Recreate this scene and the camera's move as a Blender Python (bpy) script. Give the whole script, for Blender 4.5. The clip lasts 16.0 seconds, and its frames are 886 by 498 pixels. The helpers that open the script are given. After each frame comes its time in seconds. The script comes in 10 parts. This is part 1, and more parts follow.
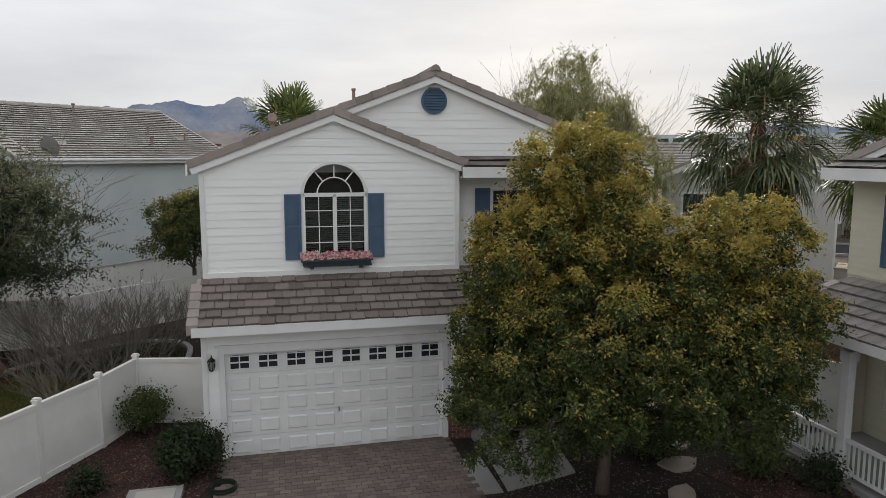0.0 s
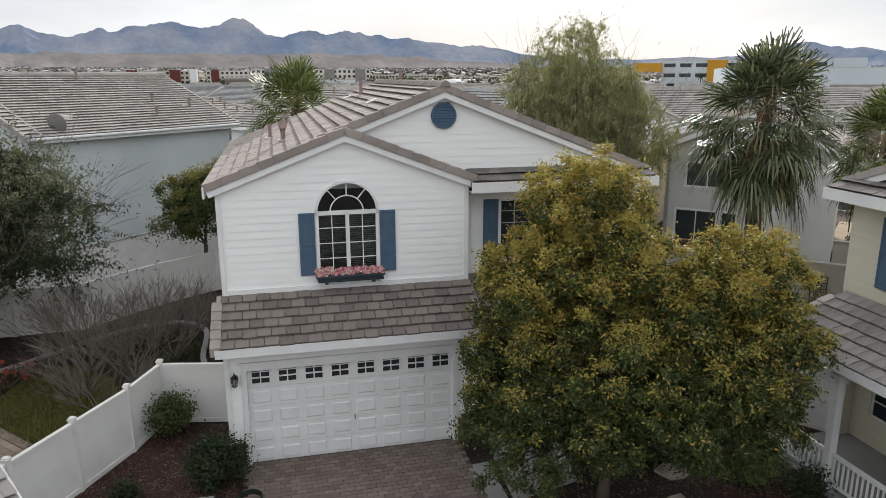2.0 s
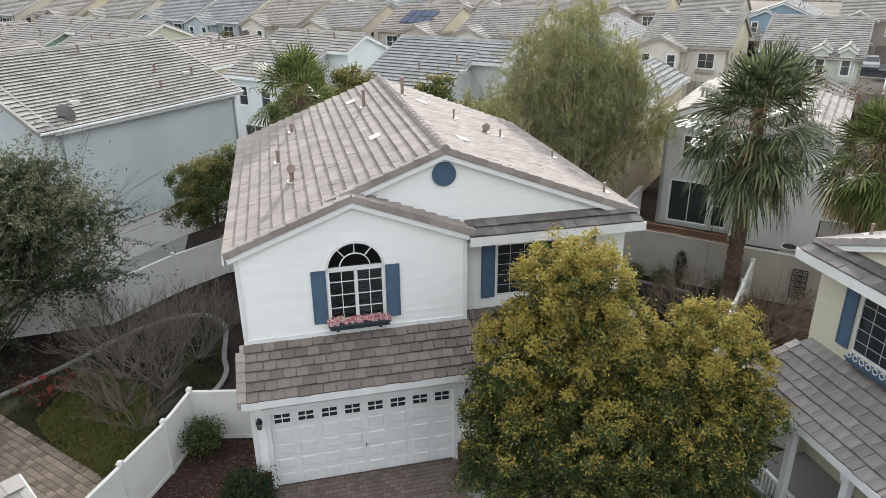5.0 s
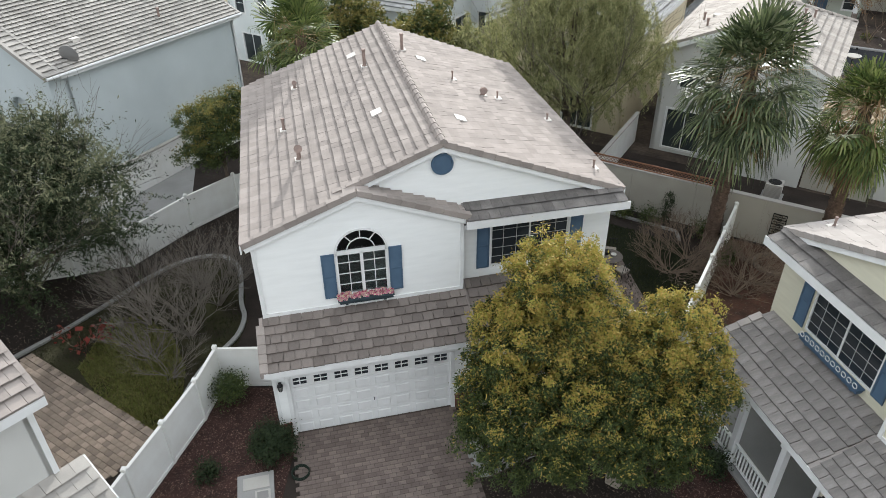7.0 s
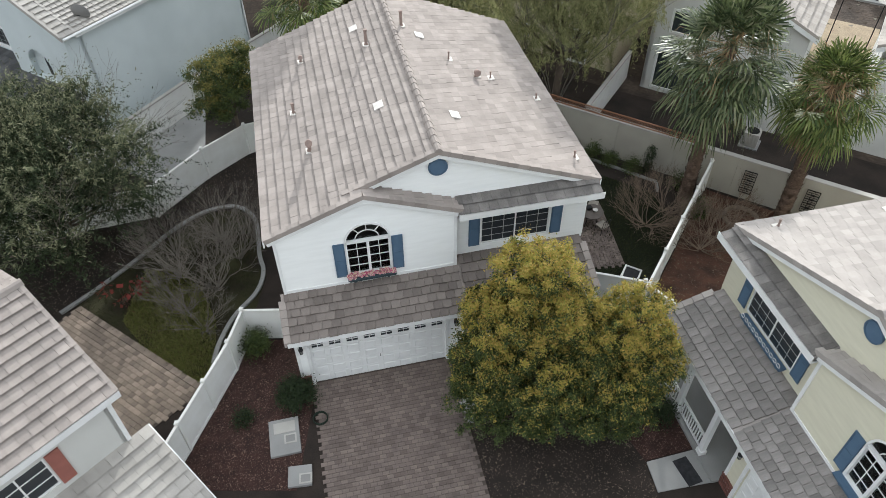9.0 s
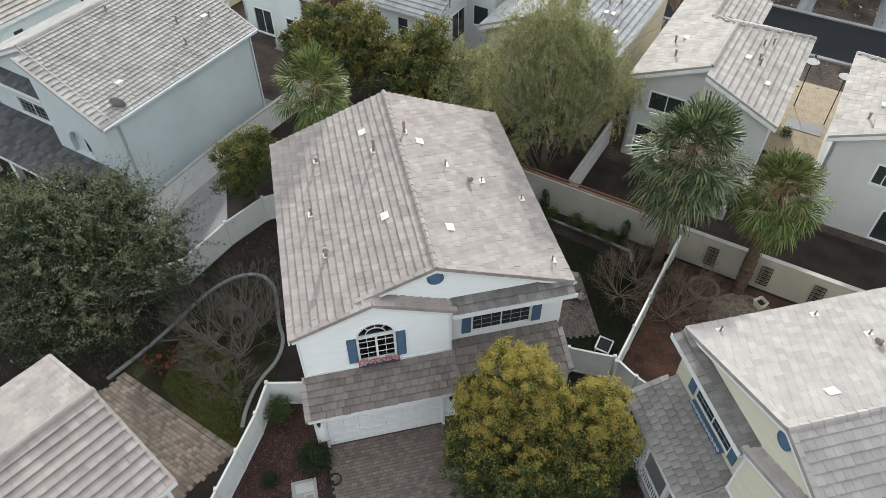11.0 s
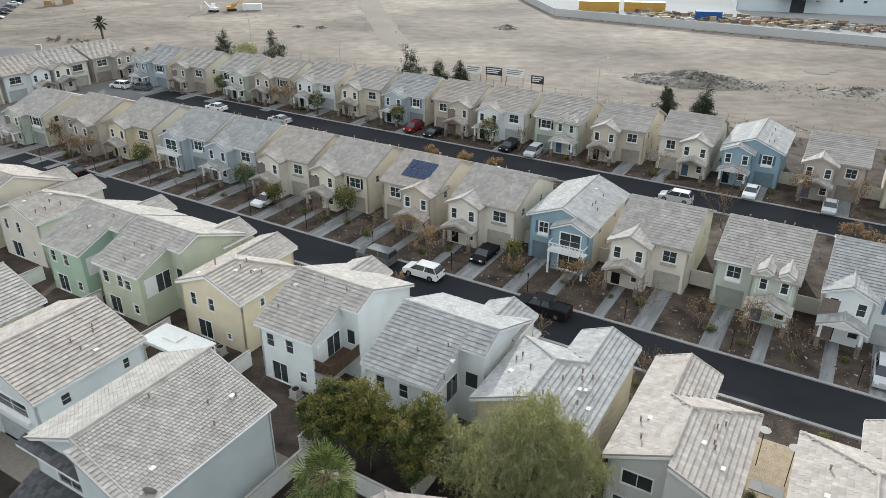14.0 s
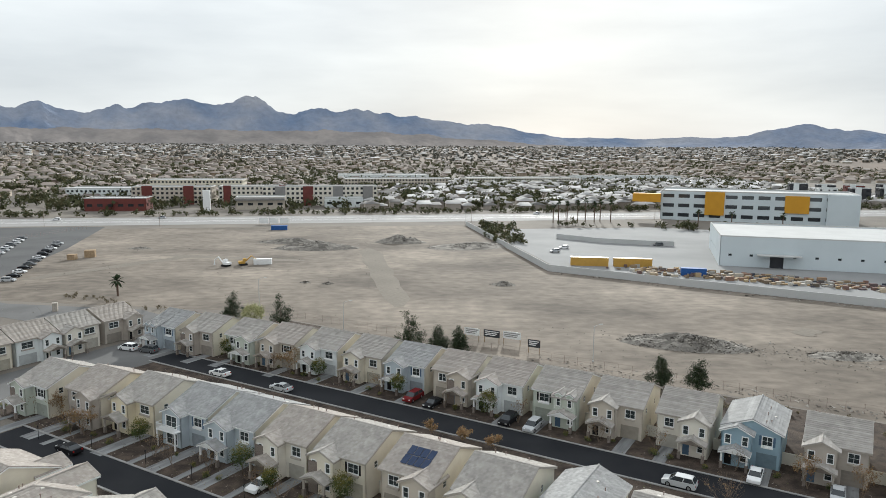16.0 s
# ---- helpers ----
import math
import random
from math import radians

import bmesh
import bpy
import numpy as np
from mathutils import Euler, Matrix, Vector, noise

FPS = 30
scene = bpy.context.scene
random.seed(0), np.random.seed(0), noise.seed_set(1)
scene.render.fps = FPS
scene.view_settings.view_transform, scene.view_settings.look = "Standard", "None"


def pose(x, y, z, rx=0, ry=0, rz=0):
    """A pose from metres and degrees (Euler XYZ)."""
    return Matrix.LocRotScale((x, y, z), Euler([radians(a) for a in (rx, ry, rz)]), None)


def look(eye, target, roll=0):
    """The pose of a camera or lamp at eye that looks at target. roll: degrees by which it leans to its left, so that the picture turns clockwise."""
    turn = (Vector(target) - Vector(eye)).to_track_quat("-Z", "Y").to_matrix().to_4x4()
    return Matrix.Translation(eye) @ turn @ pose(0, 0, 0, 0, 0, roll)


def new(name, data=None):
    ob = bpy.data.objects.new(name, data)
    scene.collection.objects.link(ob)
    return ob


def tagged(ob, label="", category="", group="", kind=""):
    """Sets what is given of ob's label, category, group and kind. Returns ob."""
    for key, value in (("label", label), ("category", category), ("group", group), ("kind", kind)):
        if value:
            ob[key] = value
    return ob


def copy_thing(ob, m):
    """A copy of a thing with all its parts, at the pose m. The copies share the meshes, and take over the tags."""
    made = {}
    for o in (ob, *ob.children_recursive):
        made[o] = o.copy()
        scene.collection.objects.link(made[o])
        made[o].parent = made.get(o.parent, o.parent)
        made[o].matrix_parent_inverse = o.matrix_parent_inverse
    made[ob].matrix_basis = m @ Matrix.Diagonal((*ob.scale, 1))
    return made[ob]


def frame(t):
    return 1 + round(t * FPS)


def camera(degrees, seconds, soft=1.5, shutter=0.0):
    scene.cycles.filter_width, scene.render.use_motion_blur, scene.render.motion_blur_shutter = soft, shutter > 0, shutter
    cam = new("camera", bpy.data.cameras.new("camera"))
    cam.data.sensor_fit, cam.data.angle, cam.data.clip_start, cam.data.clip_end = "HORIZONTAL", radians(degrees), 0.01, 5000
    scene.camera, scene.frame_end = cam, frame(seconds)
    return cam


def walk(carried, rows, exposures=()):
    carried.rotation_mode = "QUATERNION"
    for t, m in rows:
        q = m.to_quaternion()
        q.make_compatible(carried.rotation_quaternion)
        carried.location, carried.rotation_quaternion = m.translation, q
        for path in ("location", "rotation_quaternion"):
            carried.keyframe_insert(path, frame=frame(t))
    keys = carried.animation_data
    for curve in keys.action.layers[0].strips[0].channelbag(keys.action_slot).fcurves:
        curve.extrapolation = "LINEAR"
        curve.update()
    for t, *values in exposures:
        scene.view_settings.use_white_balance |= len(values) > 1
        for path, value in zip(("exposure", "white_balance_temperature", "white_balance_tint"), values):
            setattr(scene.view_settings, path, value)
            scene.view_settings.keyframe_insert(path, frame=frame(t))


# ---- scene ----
cam = camera(64.5, 16.0, soft=0.5)
METRES, EYE, TILT, LEAN, TURN = 40.0, 6.95, -7.7, 0.0, 0.0
ROWS = [
    (0.0, 0.0, 0.0, 0.0, 0.0, 0.0, 0.0),
    (0.5, -0.0001, -0.0026, 0.0128, 0.03, -1.54, 0.0),
    (1.0, -0.0006, -0.0051, 0.0256, 0.09, -3.04, 0.01),
    (1.5, -0.0029, -0.0078, 0.0406, 0.13, -4.56, 0.05),
    (2.0, -0.0049, -0.0109, 0.0563, 0.15, -6.08, 0.14),
    (2.5, -0.0046, -0.0151, 0.0722, 0.15, -7.54, 0.23),
    (3.0, -0.003, -0.0179, 0.0888, 0.2, -8.97, 0.29),
    (3.5, -0.003, -0.0204, 0.1068, 0.22, -10.38, 0.35),
    (4.0, -0.0036, -0.0232, 0.1259, 0.27, -11.79, 0.36),
    (6.5, -0.0008, -0.0346, 0.2364, 0.39, -22.64, 0.48),
    (7.0, -0.0001, -0.0383, 0.2606, 0.42, -26.05, 0.47),
    (7.5, 0.0013, -0.0429, 0.2903, 0.48, -29.46, 0.48),
    (8.0, 0.003, -0.0469, 0.3188, 0.51, -32.78, 0.46),
    (10.5, 0.0089, -0.0637, 0.4987, 0.68, -38.65, 0.31),
    (11.0, 0.0098, -0.069, 0.5386, 0.69, -38.61, 0.24),
    (11.5, 0.0101, -0.074, 0.5797, 0.69, -38.57, 0.16),
    (12.0, 0.0106, -0.0781, 0.6218, 0.67, -38.2, 0.12),
    (12.5, 0.012, -0.0818, 0.6657, 0.72, -34.18, -0.01),
    (13.0, 0.0123, -0.0877, 0.7089, 0.69, -29.06, -0.09),
    (13.5, 0.0123, -0.0927, 0.7513, 0.68, -23.94, -0.21),
    (14.0, 0.0122, -0.0982, 0.7976, 0.63, -19.02, -0.31),
    (14.5, 0.0134, -0.105, 0.8448, 0.61, -14.24, -0.36),
    (15.0, 0.0127, -0.1107, 0.8937, 0.6, -9.55, -0.42),
    (15.5, 0.0114, -0.1151, 0.9427, 0.58, -4.96, -0.45),
    (16.0, 0.0104, -0.1186, 0.9915, 0.59, -0.5, -0.49),
]
walk(cam, [(t, pose(0, 0, EYE, TILT, LEAN, TURN) @ pose(METRES * x, METRES * y, METRES * z, 90 + pitch, roll, yaw)) for t, x, y, z, yaw, pitch, roll in ROWS], [(0.0, 0.03, 6430, 11), (3.5, 0.6, 6280, 9), (7.5, 0.71, 6150, 7), (12.0, 0.53, 6080, 6), (14.5, 0.43, 6120, 6), (16.0, 0.18, 6230, 6)])

# ---- light ----
SUN_TURN, SUN_HIGH = 8.0, 19.3      # degrees clockwise from +y, degrees above the horizon
world = bpy.data.worlds.new("sky")
scene.world = world
world.use_nodes = True
wn, wl = world.node_tree.nodes, world.node_tree.links
wn.clear()
w_out, w_bg = wn.new("ShaderNodeOutputWorld"), wn.new("ShaderNodeBackground")
w_sky = wn.new("ShaderNodeTexSky")
w_sky.sky_type, w_sky.sun_disc = "NISHITA", False
w_sky.sun_elevation, w_sky.sun_rotation = radians(SUN_HIGH), radians(SUN_TURN)
w_sky.dust_density = 1.5
w_co, w_map = wn.new("ShaderNodeTexCoord"), wn.new("ShaderNodeMapping")
w_map.inputs["Scale"].default_value = (1.2, 1.2, 6.0)
w_noise, w_ramp = wn.new("ShaderNodeTexNoise"), wn.new("ShaderNodeValToRGB")
w_noise.inputs["Scale"].default_value, w_noise.inputs["Detail"].default_value = 2.2, 6.0
w_ramp.color_ramp.elements[0].position, w_ramp.color_ramp.elements[1].position = 0.32, 0.66
w_ramp.color_ramp.elements[0].color = (7.1, 7.3, 7.6, 1)     # thin grey cloud
w_ramp.color_ramp.elements[1].color = (9.2, 9.3, 9.4, 1)    # bright cloud
w_mix = wn.new("ShaderNodeMix")
w_mix.data_type = "RGBA"
w_mix.inputs["Factor"].default_value = 0.94
wl.new(w_co.outputs["Generated"], w_map.inputs["Vector"])
wl.new(w_map.outputs["Vector"], w_noise.inputs["Vector"])
wl.new(w_noise.outputs["Fac"], w_ramp.inputs["Fac"])
wl.new(w_sky.outputs["Color"], w_mix.inputs["A"])
wl.new(w_ramp.outputs["Color"], w_mix.inputs["B"])
# an overcast sky is brighter overhead than at the horizon
w_sep, w_up, w_grad = wn.new("ShaderNodeSeparateXYZ"), wn.new("ShaderNodeMath"), wn.new("ShaderNodeMix")
w_up.operation, w_up.use_clamp = "MULTIPLY_ADD", False
w_up.inputs[1].default_value, w_up.inputs[2].default_value = 0.5, 0.82
w_grad.data_type, w_grad.blend_type = "RGBA", "MULTIPLY"
w_grad.inputs["Factor"].default_value = 1.0
wl.new(w_co.outputs["Generated"], w_sep.inputs["Vector"])
wl.new(w_sep.outputs["Z"], w_up.inputs[0])
wl.new(w_mix.outputs["Result"], w_grad.inputs["A"])
wl.new(w_up.outputs["Value"], w_grad.inputs["B"])
wl.new(w_grad.outputs["Result"], w_bg.inputs["Color"])
w_bg.inputs["Strength"].default_value = 0.1
wl.new(w_bg.outputs["Background"], w_out.inputs["Surface"])

sun_data = bpy.data.lights.new("sun", "SUN")
sun_data.energy, sun_data.angle, sun_data.color = 4.0, radians(2.0), (1.0, 0.96, 0.9)
sun = new("sun", sun_data)
sun_way = Vector((math.sin(radians(SUN_TURN)) * math.cos(radians(SUN_HIGH)), math.cos(radians(SUN_TURN)) * math.cos(radians(SUN_HIGH)), math.sin(radians(SUN_HIGH))))
sun.matrix_world = look(sun_way * 300, (0, 0, 0))

# ---- mesh tools ----
class MB:
    """Gathers faces for one mesh."""

    def __init__(self, m=None):
        self.v, self.f, self.k, self.m = [], [], [], m

    def poly(self, pts, k=0):
        n = len(self.v)
        self.v.extend(Vector(p) if self.m is None else self.m @ Vector(p) for p in pts)
        self.f.append(tuple(range(n, n + len(pts))))
        self.k.append(k)

    def box(self, x0, y0, z0, x1, y1, z1, k=0):
        n = len(self.v)
        ps = [(x0, y0, z0), (x1, y0, z0), (x1, y1, z0), (x0, y1, z0), (x0, y0, z1), (x1, y0, z1), (x1, y1, z1), (x0, y1, z1)]
        self.v.extend(Vector(p) if self.m is None else self.m @ Vector(p) for p in ps)
        for q in ((0, 3, 2, 1), (4, 5, 6, 7), (0, 1, 5, 4), (1, 2, 6, 5), (2, 3, 7, 6), (3, 0, 4, 7)):
            self.f.append(tuple(n + i for i in q))
            self.k.append(k)

    def prism(self, base, way, k=0):
        """A flat outline (counter-clockwise against way) pushed along way."""
        w = Vector(way)
        a = [Vector(p) for p in base]
        b = [p + w for p in a]
        self.poly(a[::-1], k)
        self.poly(b, k)
        for i in range(len(a)):
            j = (i + 1) % len(a)
            self.poly((a[i], a[j], b[j], b[i]), k)

    def tube(self, pts, radii, n=8, k=0, cap=True):
        pts = [Vector(p) for p in pts]
        rings = []
        for i, p in enumerate(pts):
            d = (pts[min(i + 1, len(pts) - 1)] - pts[max(i - 1, 0)]).normalized()
            s = d.cross(Vector((0, 0, 1)) if abs(d.z) < 0.9 else Vector((1, 0, 0))).normalized()
            t = d.cross(s)
            start = len(self.v)
            for j in range(n):
                a = 2 * math.pi * j / n
                q = p + radii[i] * (math.cos(a) * s + math.sin(a) * t)
                self.v.append(q if self.m is None else self.m @ q)
            rings.append(start)
        for a, b in zip(rings, rings[1:]):
            for j in range(n):
                self.f.append((a + j, a + (j + 1) % n, b + (j + 1) % n, b + j))
                self.k.append(k)
        if cap:
            self.f.append(tuple(rings[0] + j for j in range(n))[::-1])
            self.f.append(tuple(rings[-1] + j for j in range(n)))
            self.k.extend((k, k))

    def arrays(self, vs, fs, k=0):
        n = len(self.v)
        self.v.extend(Vector(p) if self.m is None else self.m @ Vector(p) for p in vs)
        self.f.extend(tuple(int(i) + n for i in q) for q in fs)
        self.k.extend([k] * len(fs))

    def mesh(self, name, mats, smooth=False):
        me = bpy.data.meshes.new(name)
        me.from_pydata([tuple(p) for p in self.v], [], self.f)
        for m in (mats if isinstance(mats, (list, tuple)) else [mats]):
            me.materials.append(m)
        if any(self.k):
            me.polygons.foreach_set("material_index", self.k)
        if smooth:
            me.polygons.foreach_set("use_smooth", [True] * len(self.f))
        me.update()
        return me


def part(name, mb, mats, parent=None, label="", kind="", smooth=False, m=None):
    """One mesh object out of a builder (or a mesh), under its thing."""
    me = mb.mesh(name, mats, smooth) if isinstance(mb, MB) else mb
    ob = new(name, me)
    if m is not None:
        ob.matrix_basis = m
    if parent:
        ob.parent = parent
    return tagged(ob, label, "", "", kind)


def base(name, m, label, category, group="", kind=""):
    """An Empty at the foot of a thing."""
    ob = new(name)
    ob.matrix_basis = m
    return tagged(ob, label, category, group, kind)


def fast_mesh(name, vs, fs, mats, kinds=None, smooth=False):
    """A large mesh from numpy arrays of corners and equal faces."""
    me = bpy.data.meshes.new(name)
    vs, fs = np.asarray(vs, dtype=np.float32), np.asarray(fs, dtype=np.int32)
    n, c = fs.shape
    me.vertices.add(len(vs))
    me.vertices.foreach_set("co", vs.ravel())
    me.loops.add(n * c)
    me.loops.foreach_set("vertex_index", fs.ravel())
    me.polygons.add(n)
    me.polygons.foreach_set("loop_start", np.arange(0, n * c, c, dtype=np.int32))
    me.polygons.foreach_set("loop_total", np.full(n, c, dtype=np.int32))
    for m in (mats if isinstance(mats, (list, tuple)) else [mats]):
        me.materials.append(m)
    if kinds is not None:
        me.polygons.foreach_set("material_index", np.asarray(kinds, dtype=np.int32))
    if smooth:
        me.polygons.foreach_set("use_smooth", np.ones(n, dtype=bool))
    me.update(calc_edges=True)
    me.validate()
    return me


def tile_field(origin, along, up, length, rise, tw=0.33, tl=0.34, stagger=True, jitter=0.006, seed=1, thick=0.075, gap=0.004):
    """Overlapping flat roof tiles on a slope: corners and faces. along and up are unit vectors in the slope."""
    rng = np.random.RandomState(seed)
    o, a, u = np.array(origin), np.array(along), np.array(up)
    nrm = np.cross(a, u)
    rows, cols = max(1, int(round(rise / tl))), max(1, int(round(length / tw)))
    tl, tw = rise / rows, length / cols
    vs, fs = [], []
    for r in range(rows):
        shift = tw / 2 if stagger and r % 2 else 0.0
        edges = [c * tw + shift for c in range(cols + 1)]
        if shift:
            edges = [0.0] + edges[:-1] + [length]
        for x0, x1 in zip(edges, edges[1:]):
            h = thick + rng.uniform(-jitter, jitter)
            g = gap
            y0, y1 = r * tl - 0.02 + rng.uniform(-1, 1) * jitter, min((r + 1) * tl + 0.02, rise)
            n = len(vs)
            for (x, y, z) in ((x0 + g, y0 + thick, 0.0), (x1 - g, y0 + thick, 0.0), (x0 + g, y0, h), (x1 - g, y0, h + rng.uniform(-jitter, jitter)), (x0 + g, y1, 0.008), (x1 - g, y1, 0.008)):
                vs.append(o + a * x + u * y + nrm * z)
            fs += [(n, n + 1, n + 3, n + 2), (n + 2, n + 3, n + 5, n + 4), (n, n + 2, n + 4, n + 4), (n + 1, n + 5, n + 3, n + 3)]
    return np.array(vs), fs


def tiles_mesh(name, fields, mat):
    mb_v, mb_f = [], []
    for vs, fs in fields:
        n = sum(len(v) for v in mb_v)
        mb_v.append(vs)
        mb_f += [tuple(dict.fromkeys(i + n for i in q)) for q in fs]
    me = bpy.data.meshes.new(name)
    me.from_pydata(np.concatenate(mb_v).tolist(), [], mb_f)
    me.materials.append(mat)
    me.update()
    return me


# ---- materials ----
def surface(name, c1, c2=None, scale=3.0, rough=0.8, bump=0.15, bscale=60.0, fine=0.12, metal=0.0, island=0.0, each=0.0, spec=0.15, coord="Object", stretch=(1, 1, 1), dist=0.01):
    """A grained surface: colour varied at two scales, a fine relief; island or each: how far pieces differ in brightness."""
    m = bpy.data.materials.new(name)
    m.use_nodes = True
    n, l = m.node_tree.nodes, m.node_tree.links
    b = n["Principled BSDF"]
    b.inputs["Roughness"].default_value, b.inputs["Metallic"].default_value = rough, metal
    b.inputs["Specular IOR Level"].default_value = spec
    c2 = c2 or tuple(x * 0.82 for x in c1)
    co, mp = n.new("ShaderNodeTexCoord"), n.new("ShaderNodeMapping")
    mp.inputs["Scale"].default_value = stretch
    l.new(co.outputs[coord], mp.inputs["Vector"])
    big, small = n.new("ShaderNodeTexNoise"), n.new("ShaderNodeTexNoise")
    big.inputs["Scale"].default_value, big.inputs["Detail"].default_value = scale, 5.0
    small.inputs["Scale"].default_value, small.inputs["Detail"].default_value = bscale, 3.0
    for x in (big, small):
        l.new(mp.outputs["Vector"], x.inputs["Vector"])
    ramp = n.new("ShaderNodeValToRGB")
    ramp.color_ramp.elements[0].position, ramp.color_ramp.elements[1].position = 0.3, 0.7
    ramp.color_ramp.elements[0].color, ramp.color_ramp.elements[1].color = (*c1, 1), (*c2, 1)
    l.new(big.outputs["Fac"], ramp.inputs["Fac"])
    value = n.new("ShaderNodeMath")
    value.operation = "MULTIPLY_ADD"
    l.new(small.outputs["Fac"], value.inputs[0])
    value.inputs[1].default_value, value.inputs[2].default_value = 2 * fine, 1 - fine
    last = value.outputs[0]
    for amount, kind in ((island, "island"), (each, "each")):
        if amount:
            src = n.new("ShaderNodeNewGeometry" if kind == "island" else "ShaderNodeObjectInfo")
            out = src.outputs["Random Per Island" if kind == "island" else "Random"]
            f = n.new("ShaderNodeMath")
            f.operation = "MULTIPLY_ADD"
            l.new(out, f.inputs[0])
            f.inputs[1].default_value, f.inputs[2].default_value = 2 * amount, 1 - amount
            mul = n.new("ShaderNodeMath")
            mul.operation = "MULTIPLY"
            l.new(last, mul.inputs[0])
            l.new(f.outputs[0], mul.inputs[1])
            last = mul.outputs[0]
    hsv = n.new("ShaderNodeHueSaturation")
    l.new(ramp.outputs["Color"], hsv.inputs["Color"])
    l.new(last, hsv.inputs["Value"])
    l.new(hsv.outputs["Color"], b.inputs["Base Color"])
    if bump:
        bp = n.new("ShaderNodeBump")
        bp.inputs["Strength"].default_value, bp.inputs["Distance"].default_value = bump, dist
        l.new(small.outputs["Fac"], bp.inputs["Height"])
        l.new(bp.outputs["Normal"], b.inputs["Normal"])
    return m


def two_tone(name, cols, rough=0.6, island=True, trans=0.25, spec=0.1):
    """Leaves and other loose pieces: each piece takes its own tone from a ramp."""
    m = bpy.data.materials.new(name)
    m.use_nodes = True
    n, l = m.node_tree.nodes, m.node_tree.links
    b = n["Principled BSDF"]
    b.inputs["Roughness"].default_value, b.inputs["Specular IOR Level"].default_value = rough, spec
    geo, ramp = n.new("ShaderNodeNewGeometry" if island else "ShaderNodeObjectInfo"), n.new("ShaderNodeValToRGB")
    l.new(geo.outputs["Random Per Island" if island else "Random"], ramp.inputs["Fac"])
    els = ramp.color_ramp.elements
    while len(els) < len(cols):
        els.new(0.5)
    for i, c in enumerate(cols):
        els[i].position, els[i].color = i / (len(cols) - 1), (*c, 1)
    l.new(ramp.outputs["Color"], b.inputs["Base Color"])
    if trans:
        t, mix = n.new("ShaderNodeBsdfTranslucent"), n.new("ShaderNodeMixShader")
        l.new(ramp.outputs["Color"], t.inputs["Color"])
        mix.inputs["Fac"].default_value = trans
        l.new(b.outputs["BSDF"], mix.inputs[1])
        l.new(t.outputs["BSDF"], mix.inputs[2])
        l.new(mix.outputs["Shader"], n["Material Output"].inputs["Surface"])
    return m


WHITE_SIDING = surface("white_siding", (0.87, 0.875, 0.86), (0.82, 0.825, 0.81), 1.2, 0.55, 0.1, 90, 0.04, stretch=(1, 1, 6))
WHITE_STUCCO = surface("white_stucco", (0.72, 0.72, 0.69), (0.64, 0.64, 0.61), 0.7, 0.9, 0.5, 110, 0.08)
WHITE_TRIM = surface("white_trim", (0.78, 0.78, 0.77), (0.7, 0.7, 0.69), 2.0, 0.5, 0.05, 60, 0.04)
VINYL = surface("white_vinyl", (0.76, 0.76, 0.74), (0.68, 0.67, 0.64), 1.5, 0.45, 0.05, 40, 0.05)
BLUE_PAINT = surface("blue_paint", (0.085, 0.135, 0.2), (0.07, 0.115, 0.175), 3.0, 0.55, 0.1, 80, 0.08)
TILE_BROWN = surface("brown_roof_tile", (0.34, 0.297, 0.27), (0.258, 0.226, 0.206), 1.4, 0.85, 0.4, 45, 0.16, island=0.11, each=0.0, spec=0.03)
TILE_BROWN_PIECE = surface("brown_roof_tile_piece", (0.195, 0.167, 0.15), (0.142, 0.122, 0.111), 1.4, 0.85, 0.5, 45, 0.2, each=0.2, spec=0.04)
TILE_GREY = surface("grey_roof_tile", (0.415, 0.388, 0.357), (0.31, 0.29, 0.266), 0.9, 0.85, 0.4, 45, 0.14, island=0.12, spec=0.03)
TILE_SLATE = surface("slate_roof_tile", (0.38, 0.376, 0.368), (0.28, 0.277, 0.27), 0.9, 0.85, 0.4, 45, 0.14, island=0.12, spec=0.03)
TILE_TAN = surface("tan_roof_tile", (0.42, 0.38, 0.343), (0.325, 0.292, 0.262), 0.9, 0.85, 0.4, 45, 0.14, island=0.12, spec=0.03)
GLASS_DARK = surface("dark_window_glass", (0.02, 0.025, 0.03), (0.03, 0.035, 0.04), 0.4, 0.06, 0.0, 20, 0.05, spec=0.5)
ASPHALT = surface("asphalt", (0.014, 0.015, 0.018), (0.024, 0.025, 0.028), 0.12, 0.6, 0.3, 40, 0.2, spec=0.06, dist=0.01)
CONCRETE = surface("concrete", (0.3, 0.295, 0.285), (0.23, 0.225, 0.22), 0.6, 0.9, 0.25, 50, 0.12)
DESERT = surface("desert_soil", (0.2, 0.178, 0.15), (0.135, 0.12, 0.105), 0.035, 0.95, 0.5, 3.0, 0.25, dist=0.05)
YARD_SOIL = surface("yard_soil", (0.04, 0.031, 0.026), (0.022, 0.018, 0.016), 0.8, 0.95, 0.6, 30, 0.3, dist=0.03)
BLACK_METAL = surface("black_metal", (0.02, 0.02, 0.022), (0.03, 0.03, 0.03), 5, 0.4, 0.05, 60, 0.1, metal=0.6)

# ---- setting ----
GRID = radians(-30)
GU, GV = Vector((math.cos(GRID), math.sin(GRID), 0)), Vector((-math.sin(GRID), math.cos(GRID), 0))


def street(u, v, z=0.0):
    return GU * u + GV * v + Vector((0, 0, z))


def at_street(u, v, turn=0.0, z=0.0):
    p = street(u, v, z)
    return pose(p.x, p.y, p.z, 0, 0, -30 + turn)


